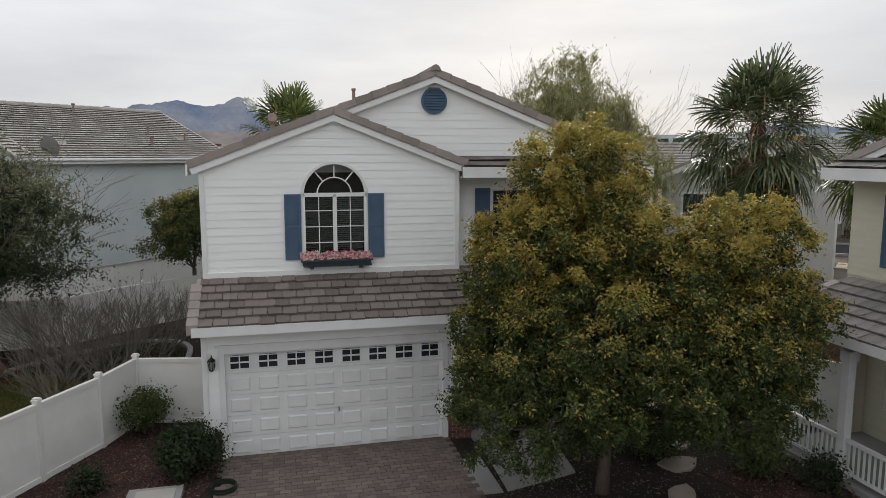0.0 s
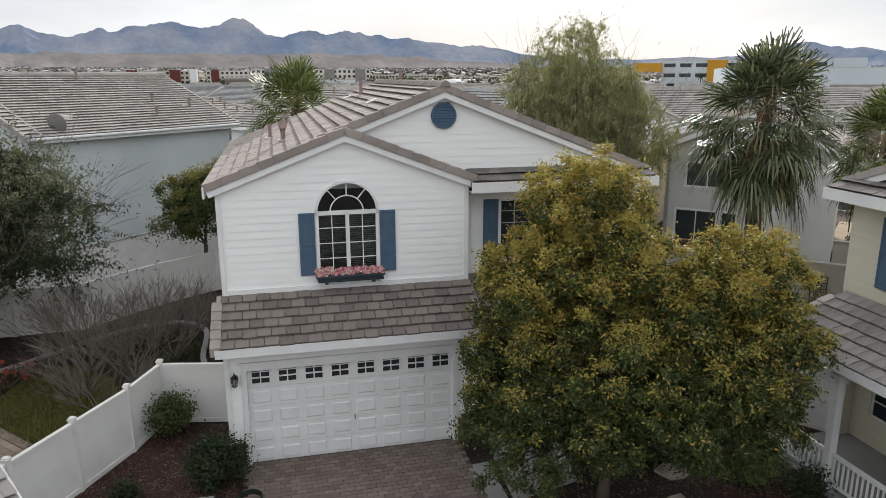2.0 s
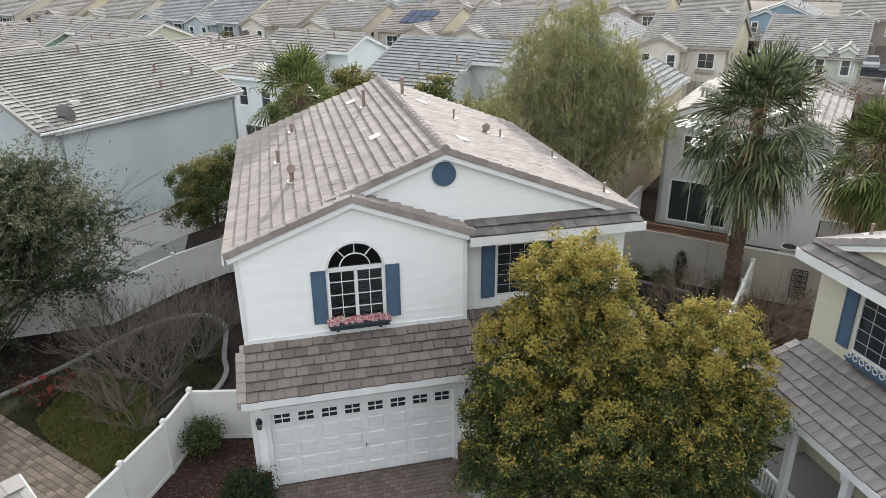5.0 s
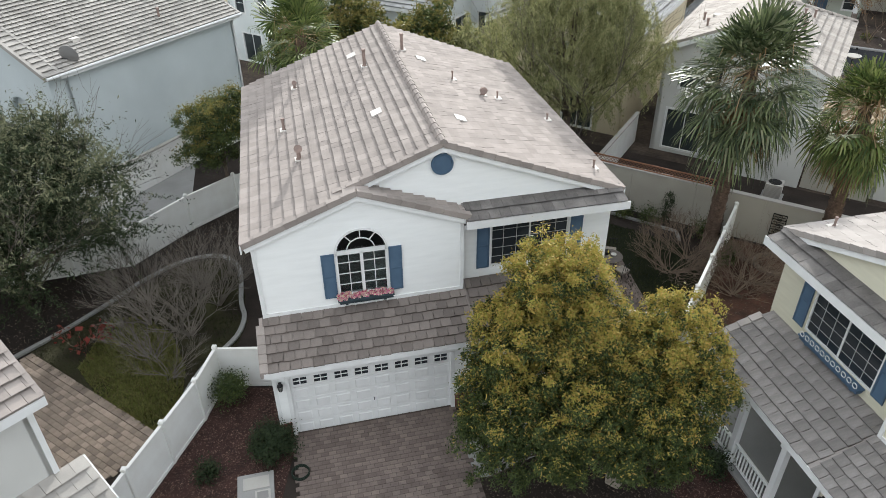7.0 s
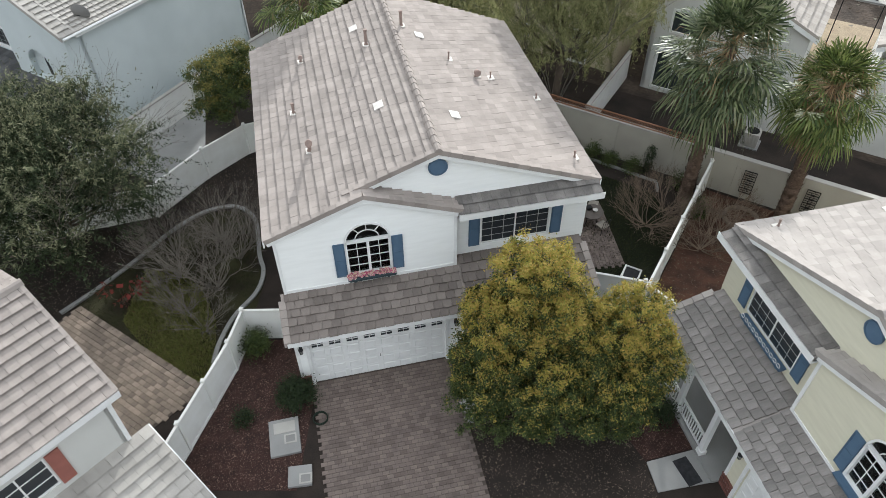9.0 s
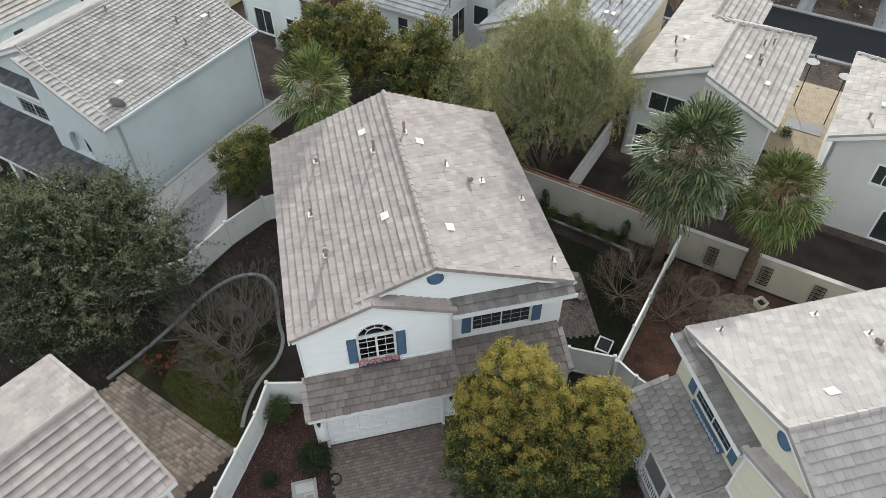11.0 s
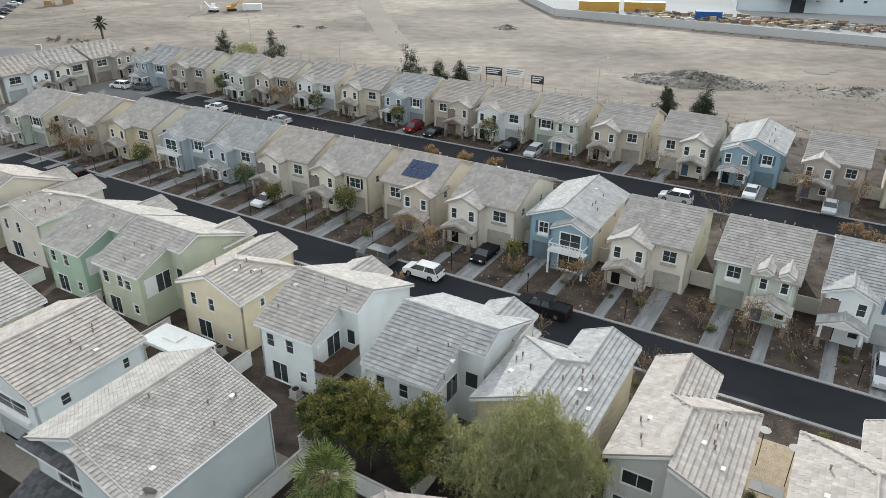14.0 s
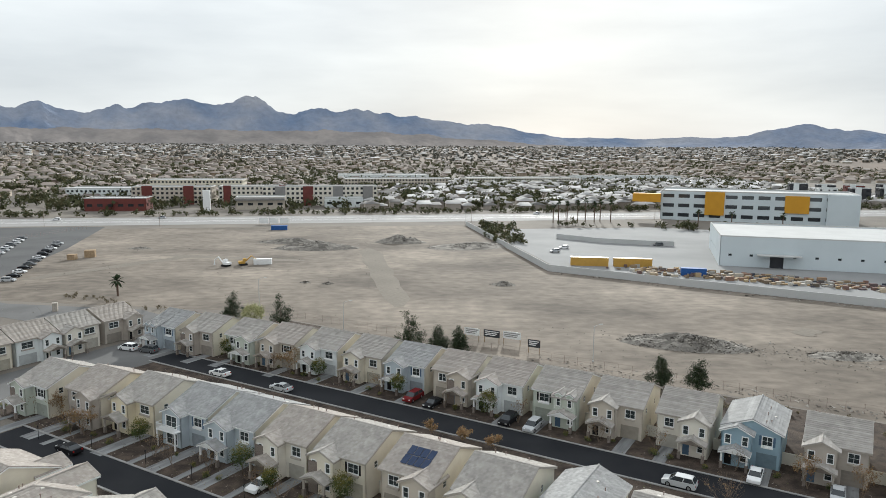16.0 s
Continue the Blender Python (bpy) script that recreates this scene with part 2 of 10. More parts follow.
def sheet(name, pts, z, mat, label, category, kind="structure", depth=0.05):
    """A flat layer with an edge; pts counter-clockwise in plan."""
    mb = MB()
    mb.prism([(p[0], p[1], z - depth) for p in pts], (0, 0, depth))
    return tagged(part(name, mb, mat), label, category, "", kind)


g = MB()
R = 4900.0
g.poly([(R * math.cos(2 * math.pi * i / 48), R * math.sin(2 * math.pi * i / 48), 0) for i in range(48)])
tagged(part("ground", g, DESERT), "pale grey-brown graded desert soil of the empty lot", "ground", "", "structure")

# ---- the white house ----
def clip(poly, zc, keep_above):
    out = []
    for i, a in enumerate(poly):
        b = poly[(i + 1) % len(poly)]
        ina, inb = (a[1] >= zc) == keep_above, (b[1] >= zc) == keep_above
        if ina:
            out.append(a)
        if ina != inb:
            t = (zc - a[1]) / (b[1] - a[1])
            out.append((a[0] + t * (b[0] - a[0]), zc))
    return out


def clip_s(poly, sc, keep_right):
    return [(b, a) for a, b in clip([(z, s) for s, z in poly], sc, keep_right)]


def siding(parent, outline, y, mat, pitch=0.19, holes=()):
    """Lap boards on a wall that faces -y: each board a piece, cut round the openings."""
    z0, z1 = min(p[1] for p in outline), max(p[1] for p in outline)
    for r in range(int(math.ceil((z1 - z0) / pitch))):
        za, zb = z0 + r * pitch, z0 + (r + 1) * pitch
        strip = clip(clip(outline, za, True), zb, False)
        if len(strip) < 3 or max(p[1] for p in strip) - za < 0.02:
            continue
        bits = [strip]
        for s0, s1, h0, h1 in holes:
            if zb > h0 + 0.01 and za < h1 - 0.01:
                cut = []
                for b in bits:
                    cut += [clip_s(b, s0, False), clip_s(b, s1, True)]
                bits = [b for b in cut if len(b) >= 3]
        for b in bits:
            if max(p[0] for p in b) - min(p[0] for p in b) < 0.03:
                continue
            mb = MB()
            front = [(s, y - 0.007 - 0.01 * (zb - z) / pitch, z) for s, z in b]
            mb.poly(front)
            for i in range(len(b)):
                j = (i + 1) % len(b)
                mb.poly((front[j], front[i], (b[i][0], y, b[i][1]), (b[j][0], y, b[j][1])))
            part("board", mb, mat, parent)


def slab(mb, outline, y0, y1, k=0):
    """An upright plate with the outline (s, z), from y0 back to y1."""
    mb.prism([(s, y0, z) for s, z in outline][::-1], (0, y1 - y0, 0), k)


def wall_open(mb, A, B, z0, z1, holes=(), thick=0.2, k=0):
    """A wall from A to B (left to right from outside), with openings (s0, s1, za, zb) and their reveals."""
    A, B = Vector((*A, 0)), Vector((*B, 0))
    d = (B - A)
    w = d.length
    d.normalize()
    n = Vector((d.y, -d.x, 0))

    def P(s, z, back=0.0):
        q = A + d * s - n * back
        return (q.x, q.y, z)

    ss = sorted({0.0, w, *[h[0] for h in holes], *[h[1] for h in holes]})
    zs = sorted({z0, z1, *[h[2] for h in holes], *[h[3] for h in holes]})
    for s0, s1 in zip(ss, ss[1:]):
        run = None
        for za, zb in zip(zs, zs[1:]):
            sm, zm = (s0 + s1) / 2, (za + zb) / 2
            if not any(h[0] < sm < h[1] and h[2] < zm < h[3] for h in holes):
                for back in (0.0, thick):
                    q = [P(s0, za, back), P(s1, za, back), P(s1, zb, back), P(s0, zb, back)]
                    mb.poly(q if not back else q[::-1], k)
    for s0, s1, za, zb in holes:
        mb.poly((P(s0, za), P(s0, za, thick), P(s1, za, thick), P(s1, za)), k)
        mb.poly((P(s0, zb), P(s1, zb), P(s1, zb, thick), P(s0, zb, thick)), k)
        mb.poly((P(s0, za), P(s0, zb), P(s0, zb, thick), P(s0, za, thick)), k)
        mb.poly((P(s1, za), P(s1, za, thick), P(s1, zb, thick), P(s1, zb)), k)
    for s in (0.0, w):
        mb.poly((P(s, z0), P(s, z1), P(s, z1, thick), P(s, z0, thick)), k)
    mb.poly((P(0, z1), P(w, z1), P(w, z1, thick), P(0, z1, thick)), k)


def wall_frame(A, B):
    """The local frame of a wall: x along it, y inwards, z up."""
    A, B = Vector((*A, 0)), Vector((*B, 0))
    d = (B - A).normalized()
    return Matrix.Translation(A) @ Matrix(((d.x, -d.y, 0, 0), (d.y, d.x, 0, 0), (0, 0, 1, 0), (0, 0, 0, 1)))


GRID_GREY = surface("grey_muntin", (0.42, 0.43, 0.42), None, 3, 0.6, 0)


def window(parent, A, B, hole, frame_mat, glass, cols=2, rows=1, inset=0.07, fw=0.05, name="window", trim=0.0, label="", grid=None):
    """A framed window set into an opening: a ring frame, single glazing bars, and the pane."""
    m = wall_frame(A, B)
    s0, s1, z0, z1 = hole
    fr = MB()
    y0, y1 = (-0.03 if trim else inset - 0.04), inset + 0.03
    o = [(s0 - trim, z0 - trim), (s1 + trim, z0 - trim), (s1 + trim, z1 + trim), (s0 - trim, z1 + trim)]
    i_ = [(s0 + fw, z0 + fw), (s1 - fw, z0 + fw), (s1 - fw, z1 - fw), (s0 + fw, z1 - fw)]
    fr.v = [Vector((a, y, b)) for y in (y0, y1) for ring in (o, i_) for a, b in ring]
    for k in range(4):
        n = (k + 1) % 4
        fr.f += [(k, n, 4 + n, 4 + k), (8 + k, 12 + k, 12 + n, 8 + n), (k, 8 + k, 8 + n, n), (4 + k, 4 + n, 12 + n, 12 + k)]
    fr.k = [0] * 16
    ob = part(name, fr, frame_mat, parent, label, m=m)
    for c in range(1, cols):
        x = s0 + (s1 - s0) * c / cols
        b = MB()
        b.box(x - 0.025, inset - 0.03, z0 + fw, x + 0.025, y1, z1 - fw)
        part("glazing_bar", b, frame_mat, ob)
    for r in range(1, rows):
        z = z0 + (z1 - z0) * r / rows
        b = MB()
        b.box(s0 + fw, inset - 0.025, z - 0.014, s1 - fw, y1, z + 0.014)
        part("glazing_bar", b, frame_mat, ob)
    if grid:
        for c in range(1, grid[0]):
            if c * cols % grid[0]:
                x = s0 + (s1 - s0) * c / grid[0]
                b = MB()
                b.box(x - 0.009, inset - 0.008, z0 + fw, x + 0.009, inset - 0.001, z1 - fw)
                part("glazing_bar", b, GRID_GREY, ob)
        for r in range(1, grid[1]):
            z = z0 + (z1 - z0) * r / grid[1]
            b = MB()
            b.box(s0 + fw, inset - 0.012, z - 0.009, s1 - fw, inset - 0.004, z + 0.009)
            part("glazing_bar", b, GRID_GREY, ob)
    pn = MB()
    pn.box(s0 + 0.01, inset, z0 + 0.01, s1 - 0.01, inset + 0.012, z1 - 0.01)
    part("pane", pn, glass, ob)
    return ob


def clear_glass():
    m = bpy.data.materials.new("window_glass")
    m.use_nodes = True
    n, l = m.node_tree.nodes, m.node_tree.links
    n.remove(n["Principled BSDF"])
    fr, tr, gl, mx = n.new("ShaderNodeFresnel"), n.new("ShaderNodeBsdfTransparent"), n.new("ShaderNodeBsdfGlossy"), n.new("ShaderNodeMixShader")
    fr.inputs["IOR"].default_value = 1.5
    tr.inputs["Color"].default_value = (0.75, 0.8, 0.8, 1)
    gl.inputs["Roughness"].default_value = 0.03
    l.new(fr.outputs["Fac"], mx.inputs["Fac"])
    l.new(tr.outputs["BSDF"], mx.inputs[1])
    l.new(gl.outputs["BSDF"], mx.inputs[2])
    l.new(mx.outputs["Shader"], n["Material Output"].inputs["Surface"])
    return m


GLASS = clear_glass()
ROOM_DARK = surface("dim_room", (0.1, 0.1, 0.1), (0.07, 0.07, 0.07), 1.0, 0.9, 0)
BLIND_DARK = surface("dark_blind_slats", (0.2, 0.22, 0.21), None, 2, 0.6, 0)
BLIND = surface("blind_slats", (0.36, 0.38, 0.37), (0.3, 0.32, 0.31), 2, 0.6, 0)
BRICK_DARK = surface("red_brown_brick", (0.17, 0.075, 0.06), (0.11, 0.05, 0.042), 6, 0.9, 0.4, 60, 0.2, island=0.3)
MORTAR = surface("grey_mortar", (0.3, 0.28, 0.26), None, 4, 0.95, 0.3, 70)
PATCH = surface("pale_roof_vent", (0.66, 0.62, 0.57), None, 5, 0.7, 0.1)
PIPE = surface("weathered_pipe", (0.3, 0.22, 0.19), (0.22, 0.17, 0.15), 8, 0.7, 0.2)

TURN_HOUSE, HX, HY = 13.5, -4.91, 15.31
HOUSE_M = pose(HX, HY, 0, 0, 0, TURN_HOUSE)
house = base("house", HOUSE_M, "white two-storey house with lap siding, blue shutters and brown tile roof", "house")
XL, XG, XR = -0.47, 5.72, 10.75          # left, garage and right faces
YG, YU, YW, YB = 0.0, 1.15, 1.62, 13.3   # garage front, upper front, recessed front, back
ZE, ZR, XRIDGE, PITCH = 6.72, 9.0, 5.2, 0.385
ZA0, ZA1 = 3.22, 4.03                    # the lower roof's eave and top

DOOR = (0.0, 5.05, 0.0, 2.5)
# garage front
mb = MB()
wall_open(mb, (XL, YG), (XG, YG), 0, ZA0, [(DOOR[0] - XL, DOOR[1] - XL, 0.0, DOOR[3])], 0.25)
garage_wall = part("wall", mb, WHITE_SIDING, house)
siding(garage_wall, [(XL, 0.62), (XG, 0.62), (XG, ZA0), (XL, ZA0)], YG, WHITE_SIDING, 0.19, [(DOOR[0] - 0.13, DOOR[1] + 0.13, 0, DOOR[3] + 0.16)])
mb = MB()
for x0, x1 in ((DOOR[0] - 0.12, DOOR[0]), (DOOR[1], DOOR[1] + 0.12)):
    mb.box(x0, -0.05, 0, x1, 0.0, DOOR[3] + 0.14)
mb.box(DOOR[0], -0.05, DOOR[3], DOOR[1], 0.0, DOOR[3] + 0.14)
mb.box(DOOR[0] - 0.2, -0.06, DOOR[3] + 0.14, DOOR[1] + 0.2, 0.0, DOOR[3] + 0.2)
mb.box(XL - 0.02, -0.045, 0.62, XL + 0.1, 0.0, ZA0)
mb.box(XG - 0.1, -0.045, 0.62, XG + 0.02, 0.0, ZA0)
part("trim", mb, WHITE_TRIM, house)
# brick feet of the two piers
for x0, x1 in ((XL - 0.05, DOOR[0] - 0.12), (DOOR[1] + 0.12, XG + 0.05)):
    mb = MB()
    mb.box(x0 + 0.01, -0.06, 0.0, x1 - 0.01, -0.001, 0.6, 1)
    for r in range(8):
        x = x0 - (0.1 if r % 2 else 0.0)
        while x < x1 - 0.02:
            a, b = max(x, x0), min(x + 0.2, x1)
            if b - a > 0.03:
                mb.box(a, -0.075, r * 0.075 + 0.005, b - 0.01, -0.055, r * 0.075 + 0.068, 0)
            x += 0.21
    mb.box(x0 - 0.01, -0.09, 0.6, x1 + 0.01, 0.0, 0.64, 0)
    part("brick_foot", mb, [BRICK_DARK, MORTAR], house, "dark red brick foot of the garage pier")

# sectional garage door
door = part("garage_door", (lambda q: (q.box(DOOR[0], 0.12, 0, DOOR[1], 0.15, DOOR[3]), q)[1])(MB()), WHITE_TRIM, house, "white raised-panel double garage door with small windows")
SH, DW = DOOR[3] / 5, (DOOR[1] - DOOR[0]) / 8
for r in range(5):
    mb = MB()
    mb.box(DOOR[0] + 0.003, 0.085, r * SH + 0.004, DOOR[1] - 0.003, 0.119, (r + 1) * SH - 0.004)
    for c in range(8):
        x0, x1, z0, z1 = DOOR[0] + c * DW + 0.09, DOOR[0] + (c + 1) * DW - 0.09, r * SH + 0.09, (r + 1) * SH - 0.09
        if r < 4:
            o, i = [(x0, 0.084, z0), (x1, 0.084, z0), (x1, 0.084, z1), (x0, 0.084, z1)], [(x0 + 0.03, 0.064, z0 + 0.03), (x1 - 0.03, 0.064, z0 + 0.03), (x1 - 0.03, 0.064, z1 - 0.03), (x0 + 0.03, 0.064, z1 - 0.03)]
            mb.poly(i)
            for j in range(4):
                mb.poly((o[j], o[(j + 1) % 4], i[(j + 1) % 4], i[j]))
        else:
            for x in (x0, x1 - 0.02, (x0 + x1) / 2 - 0.015):
                mb.box(x, 0.06, z0 + 0.02, x + 0.025, 0.084, z1)
            for z in (z0, z1 - 0.02, (z0 + z1) / 2 - 0.015):
                mb.box(x0, 0.062, z + 0.01, x1, 0.084, z + 0.03)
    section = part("section", mb, WHITE_TRIM, door)
pm = MB()
pm.box(0, 0, 0, DW / 2 - 0.12, 0.008, SH / 2 - 0.1)
pane_me = pm.mesh("pane", GLASS_DARK)
for c in range(8):
    for i in range(2):
        for j in range(2):
            part("pane", pane_me, None, door, m=Matrix.Translation((DOOR[0] + c * DW + 0.112 + i * (DW / 2 - 0.098), 0.075, 4 * SH + 0.115 + j * (SH / 2 - 0.085))))
mb = MB()
mb.box(2.525, 0.04, 0.92, 2.545, 0.085, 1.03)
part("handle", mb, BLACK_METAL, door, "black lift handle")

# upper front, left bay, with its arched window
WIN = (1.86, 3.38, 4.42, 5.98)
ARCH_R = (WIN[1] - WIN[0]) / 2
AX = (WIN[0] + WIN[1]) / 2
left_gable = [(XL, 3.9), (XG, 3.9), (XG, 6.76), (2.62, 7.95), (XL, 6.76)]
mb = MB()
wall_open(mb, (XL, YU), (XG, YU), 3.9, 6.74, [(WIN[0] - XL, WIN[1] - XL, WIN[2], 6.74)], 0.2)
slab(mb, [(XL, 6.74), (XG, 6.74), (XG, 6.76), (2.62, 7.95), (XL, 6.76)], YU, YU + 0.2)
arch = [(AX + ARCH_R * math.cos(math.pi * i / 24), WIN[3] + ARCH_R * 0.98 * math.sin(math.pi * i / 24)) for i in range(25)]
for (s0, z0), (s1, z1) in zip(arch, arch[1:]):
    mb.prism([(s0, YU, z0), (s0, YU, 6.745), (s1, YU, 6.745), (s1, YU, z1)], (0, 0.2, 0))
bay_wall = part("wall", mb, WHITE_SIDING, house)
siding(bay_wall, left_gable, YU, WHITE_SIDING, 0.19, [(WIN[0] - 0.05, WIN[1] + 0.05, 4.4, 6.0)] + [(AX - math.sqrt(max(0.01, (ARCH_R + 0.05) ** 2 - (z - WIN[3]) ** 2)), AX + math.sqrt(max(0.01, (ARCH_R + 0.05) ** 2 - (z - WIN[3]) ** 2)), z - 0.03, z + 0.03) for z in (6.08, 6.27, 6.46, 6.65)])
mb = MB()
for x0, x1 in ((XL - 0.02, XL + 0.09), (XG - 0.09, XG + 0.02)):
    mb.box(x0, YU - 0.045, 3.95, x1, YU - 0.002, 6.72)
mb.box(XL, YU - 0.04, 4.0, XG, YU - 0.002, 4.16)
part("trim", mb, WHITE_TRIM, house)


def arched_window():
    fr = MB()
    y0, y1 = YU - 0.05, YU + 0.08
    s0, s1, z0, z1 = WIN
    for x0, x1, a, b in ((s0 - 0.03, s0 + 0.05, z0, z1), (s1 - 0.05, s1 + 0.03, z0, z1), (s0, s1, z0, z0 + 0.05), (s0 - 0.02, s1 + 0.02, z1 - 0.05, z1 + 0.04), (AX - 0.045, AX + 0.045, z0, z1)):
        fr.box(x0, y0, a, x1, y1, b)
    bars = []
    for x in ((s0 + AX) / 2, (s1 + AX) / 2):
        b = MB()
        b.box(x - 0.01, YU + 0.03, z0, x + 0.01, YU + 0.06, z1)
        bars.append(b)
    for r in range(1, 4):
        z = z0 + (z1 - z0) * r / 4
        b = MB()
        b.box(s0, YU + 0.032, z - 0.01, s1, YU + 0.058, z + 0.01)
        bars.append(b)
    hub = MB()
    bars.append(hub)
    for ra, rb, ya, yb, fm in ((ARCH_R - 0.03, ARCH_R + 0.03, y0, y1, fr), (0.4, 0.428, YU + 0.03, YU + 0.06, hub)):
        for i in range(24):
            a, b = math.pi * i / 24, math.pi * (i + 1) / 24
            q = [(AX + r * math.cos(t), ya, z1 + r * math.sin(t)) for r, t in ((ra, a), (rb, a), (rb, b), (ra, b))]
            fm.prism(q[::-1], (0, yb - ya, 0))
    for t in (50, 90, 130):
        t = radians(t)
        c, s = math.cos(t), math.sin(t)
        q = [(AX + r * c - w * s, YU + 0.03, z1 + r * s + w * c) for r, w in ((0.42, -0.014), (ARCH_R, -0.014), (ARCH_R, 0.014), (0.42, 0.014))]
        b = MB()
        b.prism(q[::-1], (0, 0.03, 0))
        bars.append(b)
    ob = part("window", fr, WHITE_TRIM, house, "white arched window with sunburst glazing bars")
    for b in bars:
        part("glazing_bar", b, WHITE_TRIM, ob)
    for a, b in ((s0, AX), (AX, s1)):
        pn = MB()
        pn.box(a, YU + 0.062, z0, b, YU + 0.068, z1)
        part("pane", pn, GLASS, ob)
    pn = MB()
    pn.poly([(AX + ARCH_R * math.cos(math.pi * i / 24), YU + 0.065, z1 + ARCH_R * math.sin(math.pi * i / 24)) for i in range(25)])
    part("pane", pn, GLASS, ob)
    room = MB()
    room.box(s0 - 0.3, YU + 0.2, z0 - 0.3, s1 + 0.3, YU + 1.6, z1 + 0.9)
    room.f = room.f[:2] + room.f[3:]
    room.k = room.k[:5]
    part("room_shell", room, ROOM_DARK, ob, "dim room behind the window")
    for xa, xb, bm_ in ((s0 + 0.06, AX - 0.05, BLIND_DARK), (AX + 0.05, s1 - 0.06, BLIND)):
        bl = MB()
        for i in range(30):
            z = z0 + 0.06 + i * (z1 - z0 - 0.08) / 30
            bl.poly(((xa, YU + 0.11, z), (xb, YU + 0.11, z), (xb, YU + 0.14, z + 0.024), (xa, YU + 0.14, z + 0.024)))
        part("blind", bl, bm_, ob, "half-open grey venetian blind")


arched_window()


def shutter(x0, x1, z0, z1, y, parent):
    mb = MB()
    for a, b, c, d in ((x0, x0 + 0.05, z0, z1), (x1 - 0.05, x1, z0, z1), (x0 + 0.05, x1 - 0.05, z0, z0 + 0.06), (x0 + 0.05, x1 - 0.05, z1 - 0.06, z1), (x0 + 0.05, x1 - 0.05, (z0 + z1) / 2 - 0.03, (z0 + z1) / 2 + 0.03)):
        mb.box(a, y - 0.055, c, b, y - 0.02, d)
    n = int((z1 - z0) / 0.05)
    lv = MB()
    for i in range(n):
        z = z0 + 0.06 + i * (z1 - z0 - 0.12) / n
        lv.poly(((x0 + 0.04, y - 0.05, z), (x1 - 0.04, y - 0.05, z), (x1 - 0.04, y - 0.03, z + 0.045), (x0 + 0.04, y - 0.03, z + 0.045)))
    mb.box(x0 + 0.02, y - 0.03, z0 + 0.02, x1 - 0.02, y - 0.018, z1 - 0.02)
    sh = part("shutter", mb, BLUE_PAINT, parent, "blue louvred shutter")
    part("louvres", lv, BLUE_PAINT, sh, "", "stuff")


shutter(1.42, 1.81, 4.42, 6.0, YU, house)
shutter(3.43, 3.82, 4.42, 6.0, YU, house)

FLOWER = two_tone("silk_flowers", [(0.5, 0.06, 0.16), (0.68, 0.2, 0.32), (0.75, 0.55, 0.5), (0.8, 0.72, 0.5), (0.6, 0.3, 0.4), (0.36, 0.04, 0.12)], 0.7, True, 0.15)
LEAF_DARK = two_tone("dark_leaves", [(0.03, 0.055, 0.02), (0.06, 0.09, 0.03)], 0.6, True, 0.2)


BOX_PAINT = surface("dark_box_paint", (0.05, 0.068, 0.078), (0.035, 0.05, 0.058), 4.0, 0.6, 0.1, 60, 0.1)


def window_box(x0, x1, z, y, parent, blooms=True):
    mb = MB()
    mb.prism([(x0 + 0.03, y - 0.22, z - 0.17), (x0 + 0.03, y - 0.03, z - 0.17), (x0, y - 0.03, z - 0.012), (x0, y - 0.25, z - 0.012)], (x1 - x0 - 0.03, 0, 0))
    mb.box(x0 - 0.02, y - 0.29, z - 0.04, x1 + 0.02, y - 0.022, z)
    for x in (x0 + 0.2, x1 - 0.3):
        mb.box(x, y - 0.2, z - 0.23, x + 0.08, y - 0.024, z - 0.175)
    box = part("window_box", mb, BOX_PAINT, parent, "dark blue-grey window box under the window")
    if not blooms:
        sc = MB()
        n = int((x1 - x0) / 0.2)
        for k in range(n):
            cx = x0 + (k + 0.5) * (x1 - x0) / n
            sc.tube([(cx + 0.075 * math.cos(a), y - 0.27, z + 0.085 + 0.075 * math.sin(a)) for a in [j * math.pi / 6 for j in range(13)]], [0.013] * 13, 5, cap=False)
        part("scrollwork", sc, WHITE_TRIM, box, "pale scrolled rim of the window box")
    else:
        rng = random.Random(5)
        fl = MB()
        for i in range(190):
            cx, cy, cz = rng.uniform(x0, x1), y - rng.uniform(0.05, 0.27), z + rng.uniform(0.0, 0.17)
            r = rng.uniform(0.035, 0.075)
            for j in range(5):
                a = 2 * math.pi * j / 5 + rng.random()
                fl.poly(((cx, cy, cz), (cx + r * math.cos(a), cy - rng.uniform(0, 0.03), cz + r * math.sin(a)), (cx + r * math.cos(a + 1.1), cy - 0.02, cz + r * math.sin(a + 1.1))))
        part("flower_mass", fl, FLOWER, box, "pink and cream silk flowers", "stuff")
    return box


window_box(1.8, 3.48, 4.42, YU, house)

# recessed right front and the high gable behind it
RWIN = (6.75, 9.35, 4.4, 6.05)
mb = MB()
wall_open(mb, (XG, YW), (XR, YW), 3.9, 6.5, [(RWIN[0] - XG, RWIN[1] - XG, RWIN[2], RWIN[3])], 0.2)
right_front = part("wall", mb, WHITE_SIDING, house)
siding(right_front, [(XG, 4.1), (XR, 4.1), (XR, 6.5), (XG, 6.5)], YW, WHITE_SIDING, 0.19, [(RWIN[0] - 0.04, RWIN[1] + 0.04, RWIN[2] - 0.04, RWIN[3] + 0.04)])
window(house, (XG, YW), (XR, YW), (RWIN[0] - XG, RWIN[1] - XG, RWIN[2], RWIN[3]), WHITE_TRIM, GLASS_DARK, 2, 1, 0.05, grid=(6, 5))
shutter(RWIN[0] - 0.46, RWIN[0] - 0.05, RWIN[2], RWIN[3] + 0.02, YW, house)
shutter(RWIN[1] + 0.05, RWIN[1] + 0.46, RWIN[2], RWIN[3] + 0.02, YW, house)
